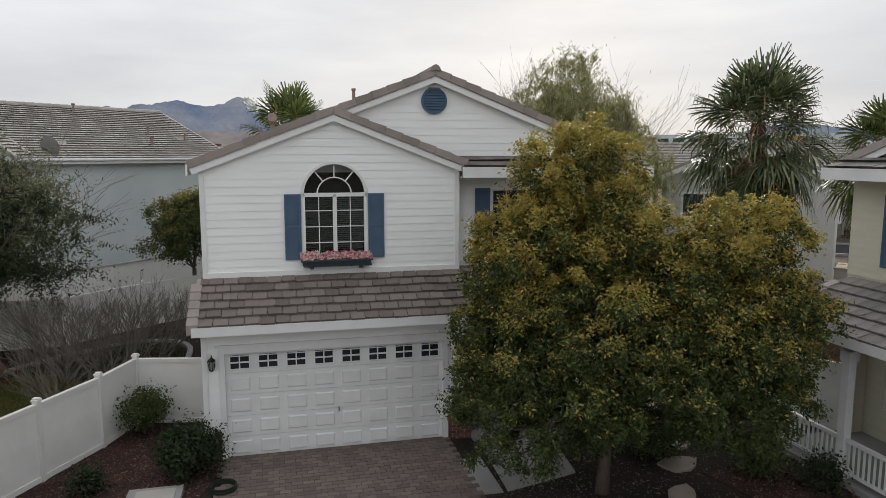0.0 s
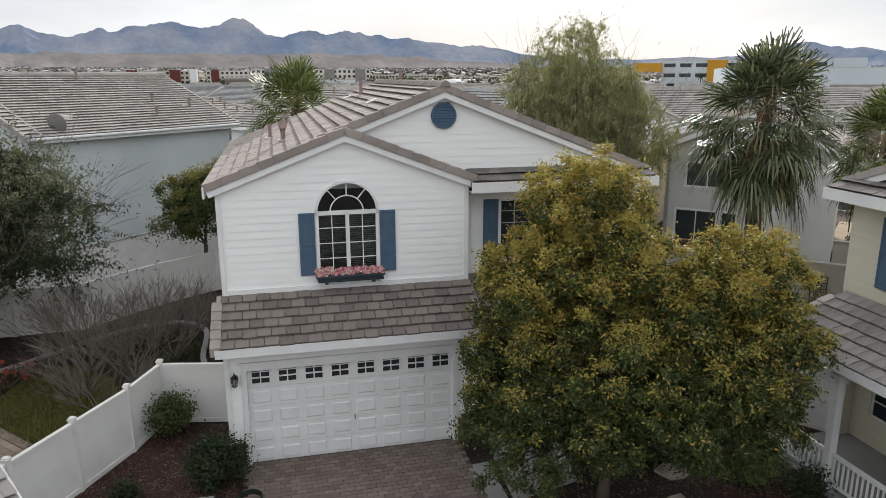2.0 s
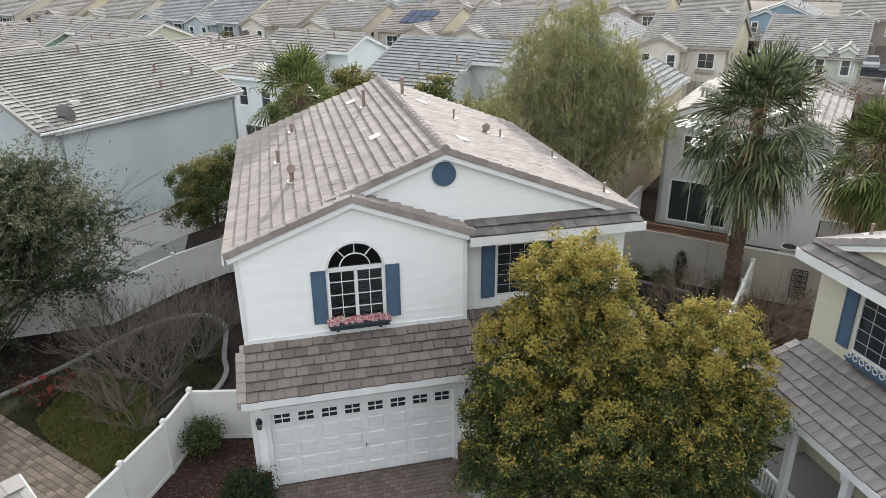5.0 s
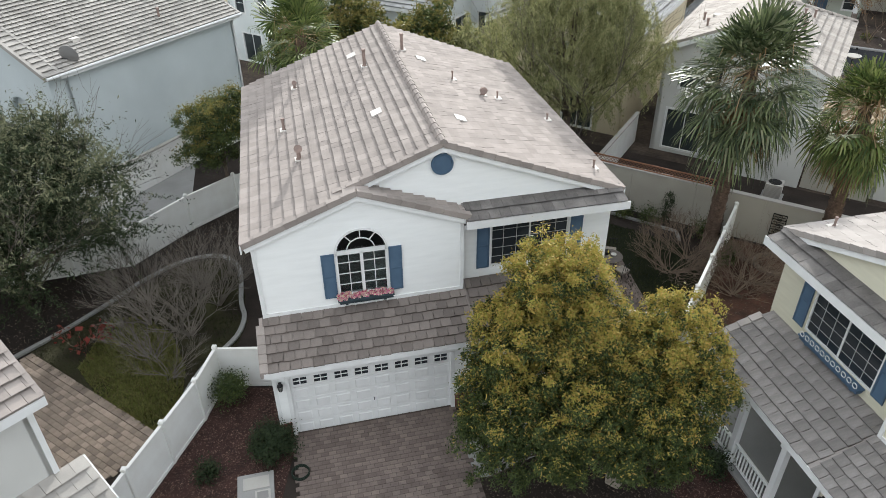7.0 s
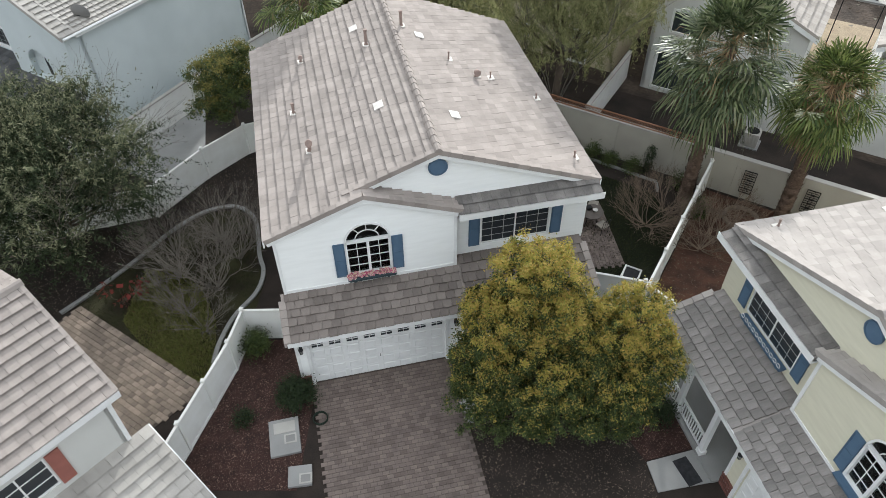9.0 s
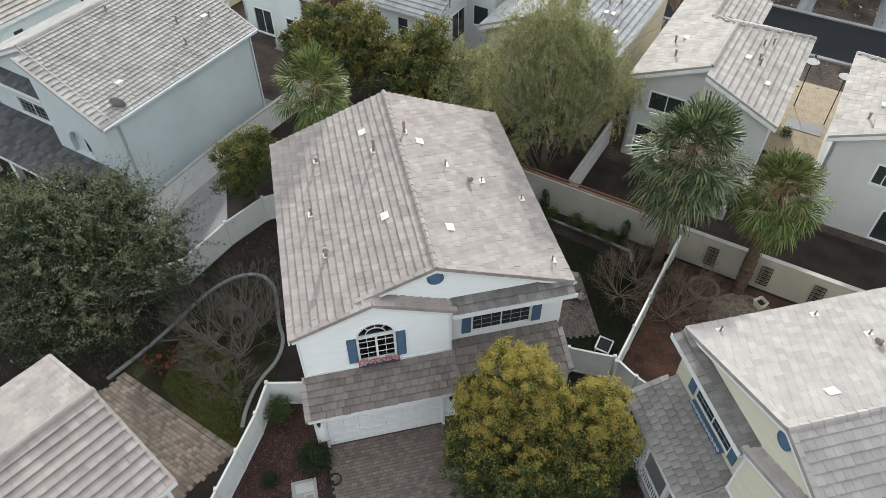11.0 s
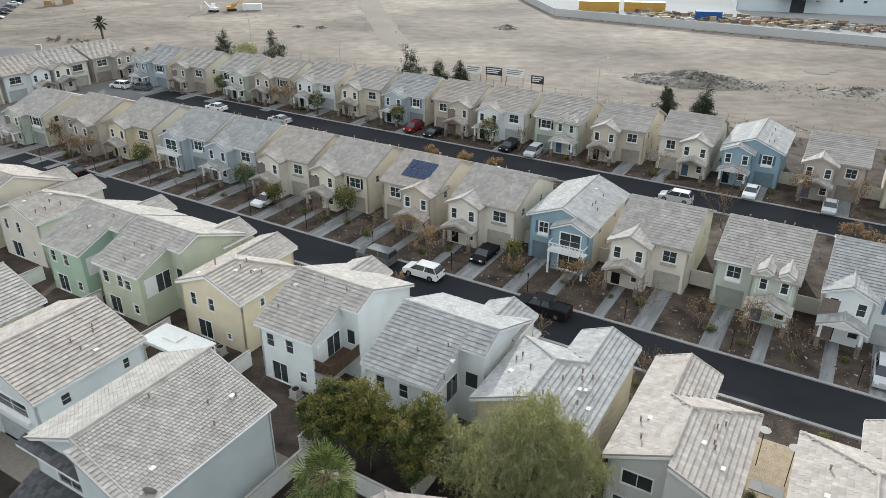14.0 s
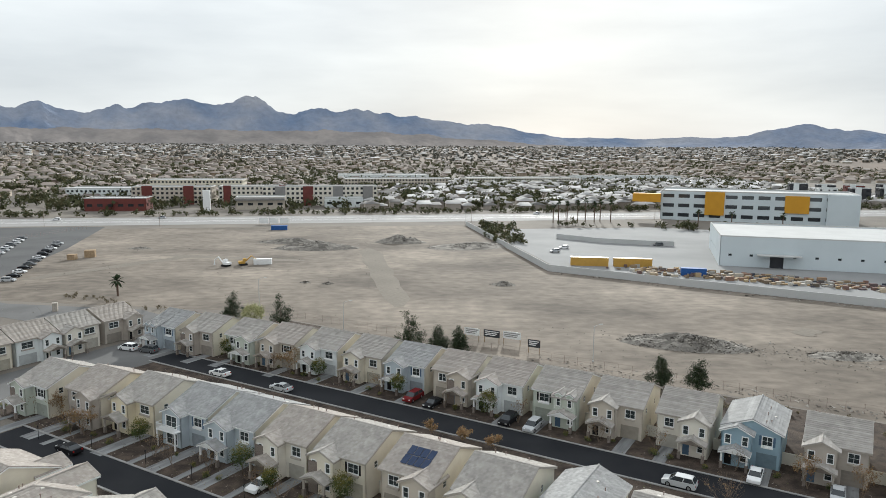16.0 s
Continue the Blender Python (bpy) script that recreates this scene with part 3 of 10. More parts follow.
right_box = window_box(6.9, 9.2, 4.38, YW, house, False)
high_gable = [(2.0, 6.5), (XR, 6.5), (XR, 6.74), (XRIDGE, 8.9), (2.0, 7.68)]
mb = MB()
slab(mb, high_gable, YW + 0.002, YW + 0.2)
high_wall = part("wall", mb, WHITE_SIDING, house)
siding(high_wall, [(2.0, 6.85), (10.5, 6.85), (XRIDGE, 8.9), (2.0, 7.68)], YW, WHITE_SIDING, 0.19)
# round louvre
mb = MB()
VX, VZ, VR = 5.2, 8.28, 0.33
for i in range(28):
    a, b = 2 * math.pi * i / 28, 2 * math.pi * (i + 1) / 28
    q = [(VX + r * math.cos(t), YW - 0.08, VZ + r * math.sin(t)) for r, t in ((VR - 0.05, a), (VR, a), (VR, b), (VR - 0.05, b))]
    mb.prism(q[::-1], (0, 0.07, 0))
mb.poly([(VX + VR * 0.97 * math.cos(2 * math.pi * i / 28), YW - 0.03, VZ + VR * 0.97 * math.sin(2 * math.pi * i / 28)) for i in range(28)])
for i in range(9):
    z = VZ - VR + 0.06 + i * 0.068
    h = math.sqrt(max(0.0, VR ** 2 - (z - VZ) ** 2)) - 0.03
    if h > 0.03:
        mb.poly(((VX - h, YW - 0.075, z), (VX + h, YW - 0.075, z), (VX + h, YW - 0.04, z + 0.055), (VX - h, YW - 0.04, z + 0.055)))
part("gable_vent", mb, BLUE_PAINT, house, "round blue louvred gable vent")

# side, back and porch walls
mb = MB()
wall_open(mb, (XL, YB), (XL, YU + 0.2), 0, ZE, [(3.0, 4.2, 4.3, 5.5)], 0.2)
part("wall", mb, WHITE_STUCCO, house)
mb = MB()
wall_open(mb, (XL, YU + 0.2), (XL, YG + 0.25), 0, ZA0 + 0.02, [], 0.2)
part("wall", mb, WHITE_STUCCO, house)
mb = MB()
wall_open(mb, (XR, YW + 0.2), (XR, YB), 0, ZE, [], 0.2)
part("wall", mb, WHITE_STUCCO, house)
mb = MB()
wall_open(mb, (XR, YB), (XL, YB), 0, ZE, [], 0.2)
slab(mb, [(XL, ZE), (XR, ZE), (XRIDGE, 8.9)], YB - 0.2, YB - 0.002)
part("wall", mb, WHITE_STUCCO, house)
mb = MB()
wall_open(mb, (XG, 2.2), (XR, 2.2), 0, 3.9, [(0.5, 1.5, 0.15, 2.2), (2.4, 4.3, 0.9, 2.2)], 0.2)
mb.m = None
part("wall", mb, WHITE_SIDING, house)
window(house, (XG, 2.2), (XR, 2.2), (2.4, 4.3, 0.9, 2.2), WHITE_TRIM, GLASS_DARK, 2, 3)
mb = MB()
mb.box(XG + 0.5, 2.28, 0.15, XG + 1.5, 2.33, 2.2)
for z in (0.35, 1.3):
    for x in (0.6, 1.05):
        mb.box(XG + x, 2.26, z, XG + x + 0.35, 2.28, z + 0.75)
part("front_door", mb, BLUE_PAINT, house, "dark blue panelled front door")
mb = MB()
wall_open(mb, (XG, 0.25), (XG, 2.2), 0, ZA0 + 0.1, [], 0.2)
part("wall", mb, WHITE_SIDING, house)
mb = MB()
mb.box(XG + 0.02, -0.35, 0.0, XR, 2.2, 0.15)
part("porch_slab", mb, CONCRETE, house)
for x in (XG + 1.1, XG + 2.9, XR - 0.15):
    mb = MB()
    mb.box(x - 0.09, -0.29, 0.15, x + 0.09, -0.11, 2.9)
    mb.box(x - 0.13, -0.33, 0.15, x + 0.13, -0.07, 0.35)
    mb.box(x - 0.13, -0.33, 2.7, x + 0.13, -0.07, 2.9)
    part("porch_post", mb, WHITE_TRIM, house)
for a, b in ((XG + 1.2, XG + 2.8), (XG + 3.0, XR - 0.25)):
    rail = MB()
    rail.box(a, -0.24, 0.95, b, -0.16, 1.03)
    rail = part("porch_railing", rail, WHITE_TRIM, house, "white porch railing")
    mb = MB()
    mb.box(a, -0.23, 0.27, b, -0.17, 0.33)
    part("bottom_rail", mb, WHITE_TRIM, rail)
    n = int((b - a) / 0.13)
    mb = MB()
    mb.box(-0.018, -0.018, 0.33, 0.018, 0.018, 0.95)
    bal = mb.mesh("baluster", WHITE_TRIM)
    for i in range(n):
        part("baluster", bal, None, rail, m=Matrix.Translation((a + (i + 0.5) * (b - a) / n, -0.2, 0)))

# roofs
mb = MB()


def deck(mb, x0, z0, x1, z1, y0, y1, t=0.14):
    """A roof plate from the line (x0, z0) to the line (x1, z1), running from y0 to y1."""
    mb.prism([(x0, y0, z0), (x1, y0, z1), (x1, y0, z1 - t), (x0, y0, z0 - t)][::-1], (0, y1 - y0, 0))


XE0, XE1 = XL - 0.24, XR + 0.26
ze0, ze1 = ZR - PITCH * (XRIDGE - XE0), ZR - PITCH * (XE1 - XRIDGE)
YF1, YF2, YBR = YU - 0.14, YW - 0.18, YB + 0.2
XP = 2.62
zp = ZR - PITCH * (XRIDGE - XP)
deck(mb, XE0, ze0, XP, zp, YF1, YBR)
deck(mb, XP, zp, XRIDGE, ZR, YF2, YBR)
deck(mb, XRIDGE, ZR, XE1, ze1, YF2, YBR)
XQ = XG + 0.2
zq = zp - PITCH * (XQ - XP)
deck(mb, XP, zp, XQ, zq, YF1, YW + 0.1)
roof = part("roof", mb, TILE_BROWN, house, "brown-grey flat concrete tile roof")
ca = 1 / math.sqrt(1 + PITCH ** 2)
sa = PITCH * ca
fields = [
    tile_field((XE0, YBR, ze0), (0, -1, 0), (ca, 0, sa), YBR - YF1, (XP - XE0) / ca, seed=2),
    tile_field((XP, YBR, zp), (0, -1, 0), (ca, 0, sa), YBR - YF2, (XRIDGE - XP) / ca, seed=3),
    tile_field((XE1, YF2, ze1), (0, 1, 0), (-ca, 0, sa), YBR - YF2, (XE1 - XRIDGE) / ca, seed=4),
    tile_field((XQ, YF1, zq), (0, 1, 0), (-ca, 0, sa), YW - YF1, (XQ - XP) / ca, seed=5),
]
part("roof_tiles", tiles_mesh("roof_tiles", fields, TILE_BROWN), None, roof, "weathered flat concrete roof tiles", "stuff")
cap = MB()


def ridge_cap(mb, a, b, r=0.13, length=0.4):
    """Overlapping ridge tiles from a to b."""
    a, b = Vector(a), Vector(b)
    d = b - a
    n = max(1, int(round(d.length / length)))
    s = Vector((d.y, -d.x, 0)).normalized()
    for i in range(n):
        p, q = a + d * (i / n), a + d * ((i + 1.12) / n)
        ring = [(-1.0, -0.45), (-0.55, 0.35), (0, 0.6), (0.55, 0.35), (1.0, -0.45)]
        lo = [p + s * (x * r) + Vector((0, 0, z * r)) for x, z in ring]
        hi = [q + s * (x * r * 1.12) + Vector((0, 0, z * r * 1.12 + 0.015)) for x, z in ring]
        for j in range(4):
            mb.poly((lo[j], lo[j + 1], hi[j + 1], hi[j]))
        mb.poly(hi)


ridge_cap(cap, (XRIDGE, YBR, ZR + 0.06), (XRIDGE, YF2 - 0.02, ZR + 0.06))
part("ridge_tiles", cap, TILE_BROWN, roof, "rounded ridge tiles", "stuff")


def rake(parent, a, b, y, mat_cap, mat_board, length=0.42, high=0.2):
    """A barge board and its edge tiles along a gable, from a low end to a high end."""
    a, b = Vector((a[0], y, a[1])), Vector((b[0], y, b[1]))
    d = b - a
    up = Vector((-d.z, 0, d.x)).normalized()
    if up.z < 0:
        up = -up
    mb = MB()
    lo = [a - up * 0.06, b - up * 0.06, b - up * (0.06 + high), a - up * (0.06 + high)]
    mb.prism(lo if d.x < 0 else lo[::-1], (0, 0.05, 0))
    part("barge_board", mb, mat_board, parent)
    mb = MB()
    n = max(1, int(round(d.length / length)))
    for i in range(n):
        p, q = a + d * (i / n), a + d * ((i + 0.985) / n)
        h0, h1 = 0.085, 0.06
        quad = [p + up * h0, q + up * h1, q - up * 0.1, p - up * 0.1]
        quad = [v + Vector((0, -0.035, 0)) for v in quad]
        mb.prism(quad if d.x < 0 else quad[::-1], (0, 0.2, 0))
    part("rake_tiles", mb, mat_cap, parent, "", "stuff")


rake(roof, (XE0, ze0), (XP, zp), YF1, TILE_BROWN, WHITE_TRIM)
rake(roof, (XQ, zq), (XP, zp), YF1, TILE_BROWN, WHITE_TRIM)
rake(roof, (XP - 0.6, zp - 0.23), (XRIDGE, ZR), YF2, TILE_BROWN, WHITE_TRIM)
rake(roof, (XE1, ze1), (XRIDGE, ZR), YF2, TILE_BROWN, WHITE_TRIM)
mb = MB()
mb.box(XE0 - 0.05, YF1, ze0 - 0.26, XE0 - 0.002, YBR, ze0 + 0.0)
part("fascia", mb, WHITE_TRIM, roof)
mb = MB()
mb.box(XE1 + 0.002, YF2, ze1 - 0.26, XE1 + 0.05, YBR, ze1)
part("fascia", mb, WHITE_TRIM, roof)
# pent strip under the high gable
mb = MB()
mb.prism([(XQ - 0.15, YF1 - 0.1, 6.62), (XQ - 0.15, YW, 6.9), (XQ - 0.15, YW, 6.78), (XQ - 0.15, YF1 - 0.1, 6.5)][::-1], (XE1 - XQ + 0.05, 0, 0))
TILE_PENT = surface("weathered_pent_tile", (0.2, 0.184, 0.172), (0.12, 0.112, 0.106), 2.2, 0.85, 0.5, 30, 0.3, island=0.2, spec=0.03)
pent = part("pent_roof", mb, TILE_PENT, house)
l2 = math.hypot(YW - YF1 + 0.1, 0.28)
part("roof_tiles", tiles_mesh("roof_tiles", [tile_field((XQ - 0.1, YF1 - 0.1, 6.62), (1, 0, 0), (0, (YW - YF1 + 0.1) / l2, 0.28 / l2), XE1 - XQ, l2, seed=8)], TILE_PENT), None, pent, "", "stuff")
mb = MB()
mb.box(XQ - 0.15, YF1 - 0.13, 6.36, XE1, YF1 - 0.102, 6.63)
mb.box(XQ - 0.15, YF1 - 0.1, 6.36, XE1, YW, 6.39)
part("fascia", mb, WHITE_TRIM, pent)

# lower roof over garage and porch, laid tile by tile
lower = None
for x0, x1, y0, y1, seed in ((XL - 0.16, XG + 0.05, -0.46, YU, 1), (XG + 0.05, XR - 0.1, -0.46, YW, 2)):
    mb = MB()
    mb.prism([(x0, y0, ZA0), (x0, y1, ZA1), (x0, y1, ZA1 - 0.14), (x0, y0, ZA0 - 0.14)][::-1], (x1 - x0, 0, 0))
    pr = part("lower_roof", mb, TILE_BROWN, house, "brown tile roof over the garage and porch")
    lower = lower or pr
    up = Vector((0, y1 - y0, ZA1 - ZA0))
    ln = up.length
    up.normalize()
    rows, tw = 6, 0.33
    tm = MB()
    th = ln / rows
    tm.poly(((0.008, -0.02, 0.075), (tw - 0.008, -0.02, 0.075), (tw - 0.008, th + 0.02, 0.012), (0.008, th + 0.02, 0.012)))
    tm.poly(((0.008, -0.02, 0.0), (tw - 0.008, -0.02, 0.0), (tw - 0.008, -0.02, 0.075), (0.008, -0.02, 0.075)))
    tm.poly(((0.008, -0.02, 0.0), (0.008, -0.02, 0.05), (0.008, th + 0.02, 0.012), (0.008, th + 0.02, 0.0)))
    tm.poly(((tw - 0.008, -0.02, 0.0), (tw - 0.008, th + 0.02, 0.0), (tw - 0.008, th + 0.02, 0.012), (tw - 0.008, -0.02, 0.05)))
    tile_me = tm.mesh("tile", TILE_BROWN_PIECE)
    rot = Matrix(((1, 0, 0, 0), (0, up.y, -up.z, 0), (0, up.z, up.y, 0), (0, 0, 0, 1)))
    rng = random.Random(seed)
    for r in range(rows):
        x = x0 + 0.12 - (tw / 2 if r % 2 else 0)
        while x < x1 - 0.05:
            a, b = max(x, x0 + 0.1), min(x + tw, x1)
            if b - a > 0.06:
                p = Vector((a, y0, ZA0)) + up * (r * th + rng.uniform(-0.012, 0.012))
                part("tile", tile_me, None, pr, m=Matrix.Translation(p + Vector((0, 0, rng.uniform(0, 0.012)))) @ rot @ Matrix.Diagonal(((b - a) / tw, 1, 1, 1)))
            x += tw
    mb = MB()
    mb.box(x0, y0 - 0.04, ZA0 - 0.19, x1, y0 - 0.003, ZA0 + 0.02)
    mb.box(x0, y0, ZA0 - 0.19, x1, y1 - 0.3, ZA0 - 0.15)
    part("fascia", mb, WHITE_TRIM, pr)
    edge = MB()
    ex = x0 if seed == 1 else x1
    for i in range(5):
        p, q = Vector((ex, y0, ZA0)) + up * (i * th - 0.03), Vector((ex, y0, ZA0)) + up * ((i + 1) * th)
        edge.prism([(p.x - 0.1, p.y, p.z + 0.1), (p.x + 0.14, p.y, p.z + 0.1), (p.x + 0.14, p.y, p.z - 0.02), (p.x + 0.07, p.y, p.z - 0.02), (p.x - 0.03, p.y, p.z - 0.12), (p.x - 0.1, p.y, p.z - 0.12)][::-1], tuple(q - p - Vector((0, 0, 0.03))))
    part("edge_tiles", edge, TILE_BROWN, pr, "", "stuff")


def lantern(x, y, z):
    mb = MB()
    mb.box(x - 0.05, y - 0.03, z - 0.1, x + 0.05, y, z + 0.1, 0)
    mb.tube([(x, y - 0.02, z + 0.12), (x, y - 0.1, z + 0.2), (x, y - 0.14, z + 0.14)], [0.012] * 3, 6)
    mb.tube([(x, y - 0.14, z + 0.16), (x, y - 0.14, z + 0.1), (x, y - 0.14, z + 0.08)], [0.02, 0.09, 0.095], 6)
    mb.tube([(x, y - 0.14, z - 0.16), (x, y - 0.14, z - 0.12)], [0.02, 0.06], 6)
    for i in range(6):
        a = math.pi * i / 3
        c, s = math.cos(a), math.sin(a)
        mb.tube([(x + 0.05 * c, y - 0.14 + 0.05 * s, z - 0.13), (x + 0.08 * c, y - 0.14 + 0.08 * s, z + 0.09)], [0.008, 0.008], 4)
    lamp = part("wall_lantern", mb, BLACK_METAL, house, "black metal coach lantern")
    gl = MB()
    gl.tube([(x, y - 0.14, z - 0.12), (x, y - 0.14, z + 0.08)], [0.045, 0.072], 6)
    part("glass", gl, surface("lantern_glass", (0.3, 0.3, 0.28), None, 4, 0.2, 0), lamp)


lantern(-0.27, -0.03, 2.32)
lantern(5.42, -0.03, 2.32)


def on_roof(x):
    return ZR - PITCH * abs(x - XRIDGE) + 0.05

# things on the roof of the white house
def roof_pipe(x, y, h, r=0.045, bent=False):
    z = on_roof(x)
    mb = MB()
    mb.box(x - 0.14, y - 0.16, z - 0.03, x + 0.14, y + 0.16, z + 0.015, 1)
    mb.tube([(x, y, z - 0.05), (x, y, z + 0.05)], [r * 2.0, r * 1.3], 10)
    if bent:
        mb.tube([(x, y, z), (x, y, z + h * 0.5), (x, y - 0.04, z + h * 0.85), (x, y - 0.2, z + h)], [r, r, r * 1.7, r * 1.9], 10)
    else:
        mb.tube([(x, y, z), (x, y, z + h)], [r, r], 10)
        mb.tube([(x, y, z + h - 0.04), (x, y, z + h + 0.03)], [r * 1.3, r * 1.3], 10)
    part("vent_pipe", mb, [PIPE, PATCH], roof, "weathered roof vent pipe")


for x, y, h, r, bent in ((4.06, 9.5, 0.62, 0.06, False), (5.62, 10.2, 0.6, 0.06, False), (1.42, 10.6, 0.28, 0.05, True), (0.83, 7.25, 0.4, 0.05, False), (1.21, 4.5, 0.45, 0.07, True),
                         (7.1, 8.1, 0.3, 0.03, False), (8.0, 7.2, 0.22, 0.07, True), (8.6, 7.3, 0.25, 0.03, False), (10.25, 6.4, 0.22, 0.03, False), (10.4, 2.5, 0.28, 0.035, False)):
    roof_pipe(x, y, h, r, bent)
for x, y in ((3.74, 11.15), (3.84, 5.2), (6.24, 9.65), (6.32, 3.85)):
    mb = MB()
    s = -1 if x < XRIDGE else 1
    q = [(x + dx, y + dy, on_roof(x + dx) + 0.035) for dx, dy in ((-0.17, -0.21), (0.17, -0.21), (0.17, 0.21), (-0.17, 0.21))]
    mb.prism([(a, b, c - 0.04) for a, b, c in q], (0, 0, 0.045))
    part("roof_vent", mb, PATCH, roof, "flat pale roof vent tile")

# ---- fences, walls and yards ----
YARD_WALL = surface("cream_block_wall", (0.43, 0.405, 0.35), (0.36, 0.335, 0.29), 0.5, 0.92, 0.4, 60, 0.1)
WALL_CAP = surface("wall_cap", (0.42, 0.4, 0.37), None, 1, 0.9, 0.3)
LATTICE = surface("wood_lattice", (0.24, 0.12, 0.07), (0.18, 0.09, 0.055), 4, 0.8, 0.2)
PAVER = surface("paver", (0.17, 0.135, 0.118), (0.125, 0.1, 0.09), 2.0, 0.9, 0.4, 60, 0.18, each=0.2)
PAVER_TAN = surface("tan_paver", (0.245, 0.195, 0.155), (0.155, 0.125, 0.104), 2.0, 0.9, 0.4, 60, 0.18, each=0.3)
PAVER_BED = surface("paver_joint_sand", (0.09, 0.072, 0.062), None, 3, 0.95, 0.4)
MULCH = surface("red_brown_bark", (0.06, 0.032, 0.027), (0.032, 0.02, 0.018), 2.5, 0.95, 0.8, 22, 0.4, dist=0.05)
LAWN = surface("thin_lawn", (0.045, 0.045, 0.02), (0.026, 0.02, 0.015), 0.8, 0.95, 0.9, 25, 0.4, dist=0.06)
# back lawn: the shade on it is put into this near-black green
LAWN_SHADED = surface("shaded_lawn", (0.012, 0.015, 0.007), (0.018, 0.02, 0.01), 1.2, 0.95, 0.9, 25, 0.35, dist=0.06)
FRONT_SOIL = surface("front_yard_soil", (0.095, 0.072, 0.057), (0.026, 0.021, 0.018), 0.45, 0.95, 0.8, 5, 0.55, dist=0.08)
GRAVEL = surface("tan_gravel", (0.36, 0.29, 0.2), (0.28, 0.22, 0.155), 1.5, 0.95, 0.9, 14, 0.35, dist=0.05)
ROAD_GREY = surface("worn_road", (0.3, 0.29, 0.28), (0.24, 0.235, 0.23), 0.05, 0.9, 0.2, 8, 0.12)
SIDE_GREY = surface("grey_side_road", (0.15, 0.148, 0.145), (0.11, 0.108, 0.106), 0.1, 0.9, 0.2, 8, 0.15)
FIELD = surface("graded_field", (0.26, 0.222, 0.182), (0.098, 0.083, 0.069), 0.02, 0.97, 0.8, 0.22, 0.55, dist=0.2, stretch=(1, 1.4, 1))


def fence(name, pts, h, label, post=0.13, panel=0.05, mat=None, cap=True, step=2.4):
    """A panel fence along a line of corners: posts with caps, and a panel between each pair."""
    mat = mat or VINYL
    f = base(name, pose(*pts[0], 0), label, "fence")
    o = Vector((*pts[0], 0))
    places = []
    for a, b in zip(pts, pts[1:]):
        d = Vector((b[0] - a[0], b[1] - a[1], 0))
        n = max(1, int(round(d.length / step)))
        places += [Vector((*a, 0)) + d * (i / n) for i in range(n)]
    places.append(Vector((*pts[-1], 0)))
    for i, p in enumerate(places):
        p = p - o
        mb = MB()
        mb.box(p.x - post / 2, p.y - post / 2, 0, p.x + post / 2, p.y + post / 2, h + 0.06)
        mb.box(p.x - post / 2 - 0.015, p.y - post / 2 - 0.015, h + 0.06, p.x + post / 2 + 0.015, p.y + post / 2 + 0.015, h + 0.09)
        mb.prism([(p.x - 0.06, p.y - 0.06, h + 0.09), (p.x + 0.06, p.y - 0.06, h + 0.09), (p.x + 0.06, p.y + 0.06, h + 0.09), (p.x - 0.06, p.y + 0.06, h + 0.09)], (0, 0, 0.03))
        part("post", mb, mat, f)
        if i + 1 < len(places):
            q = places[i + 1] - o
            d = q - p
            m = Matrix.Translation(p) @ Matrix.Rotation(math.atan2(d.y, d.x), 4, "Z")
            mb = MB()
            L = d.length
            mb.box(post / 2, -panel / 2, 0.04, L - post / 2, panel / 2, h - 0.04)
            pan = part("panel", mb, mat, f, m=m)
            for z0, z1 in ((h - 0.1, h), (0.04, 0.16)):
                rail = MB()
                rail.box(post / 2, -panel, z0, L - post / 2, panel, z1)
                part("rail", rail, mat, pan)
    return f


fence("vinyl_fence", [(-5.75, 17.55), (-7.9, 17.5), (-8.1, 15.95), (-8.55, 14.2), (-9.0, 12.5), (-9.4, 10.9)], 1.75, "white vinyl privacy fence stepping round the side yard", step=1.8)


def yard_wall(name, pts, h, mat, label, t=0.2, capped=True):
    """A block wall along a line, with a flat cap."""
    w = base(name, pose(0, 0, 0), label, "wall", "", "structure")
    for a, b in zip(pts, pts[1:]):
        d = Vector((b[0] - a[0], b[1] - a[1], 0))
        m = pose(a[0], a[1], 0) @ Matrix.Rotation(math.atan2(d.y, d.x), 4, "Z")
        n = max(1, int(round(d.length / 3.0)))
        for i in range(n):
            mb = MB()
            x0, x1 = d.length * i / n, d.length * (i + 1) / n
            mb.box(x0, -t / 2, 0, x1 - 0.012, t / 2, h)
            part("panel", mb, mat, w, m=m)
        if capped:
            mb = MB()
            mb.box(-0.05, -t / 2 - 0.04, h, d.length + 0.05, t / 2 + 0.04, h + 0.07)
            part("cap", mb, WALL_CAP, w, m=m)
    return w


def sxy(u, v):
    p = street(u, v)
    return (p.x, p.y)


yard_wall("wall_garden_back", [sxy(-13.2, 29.9), sxy(7.6, 29.9), sxy(22, 30.2)], 2.15, YARD_WALL, "cream block garden wall with a flat cap")
yard_wall("wall_side_yard", [sxy(-29.3, 15.0), sxy(-29.6, 23.0), sxy(-29.4, 30.2), sxy(-13.2, 29.9)], 1.8, VINYL, "white side-yard wall behind the house", 0.14)
fence("vinyl_fence", [sxy(-29.0, 9.5), sxy(-24.35, 14.6), sxy(-24.35, 18.0), sxy(-23.95, 20.6), sxy(-22.4, 22.6)], 1.8, "tall white vinyl fence beside the planted bed")
fence("vinyl_fence", [sxy(-2.45, 29.5), sxy(-2.45, 20.2)], 1.8, "white vinyl fence between the back yards")
fence("vinyl_fence", [(5.9, 19.5), (7.95, 19.0), sxy(-1.4, 19.9), sxy(0.2, 19.6)], 1.8, "white vinyl fence with a side gate", step=1.6)
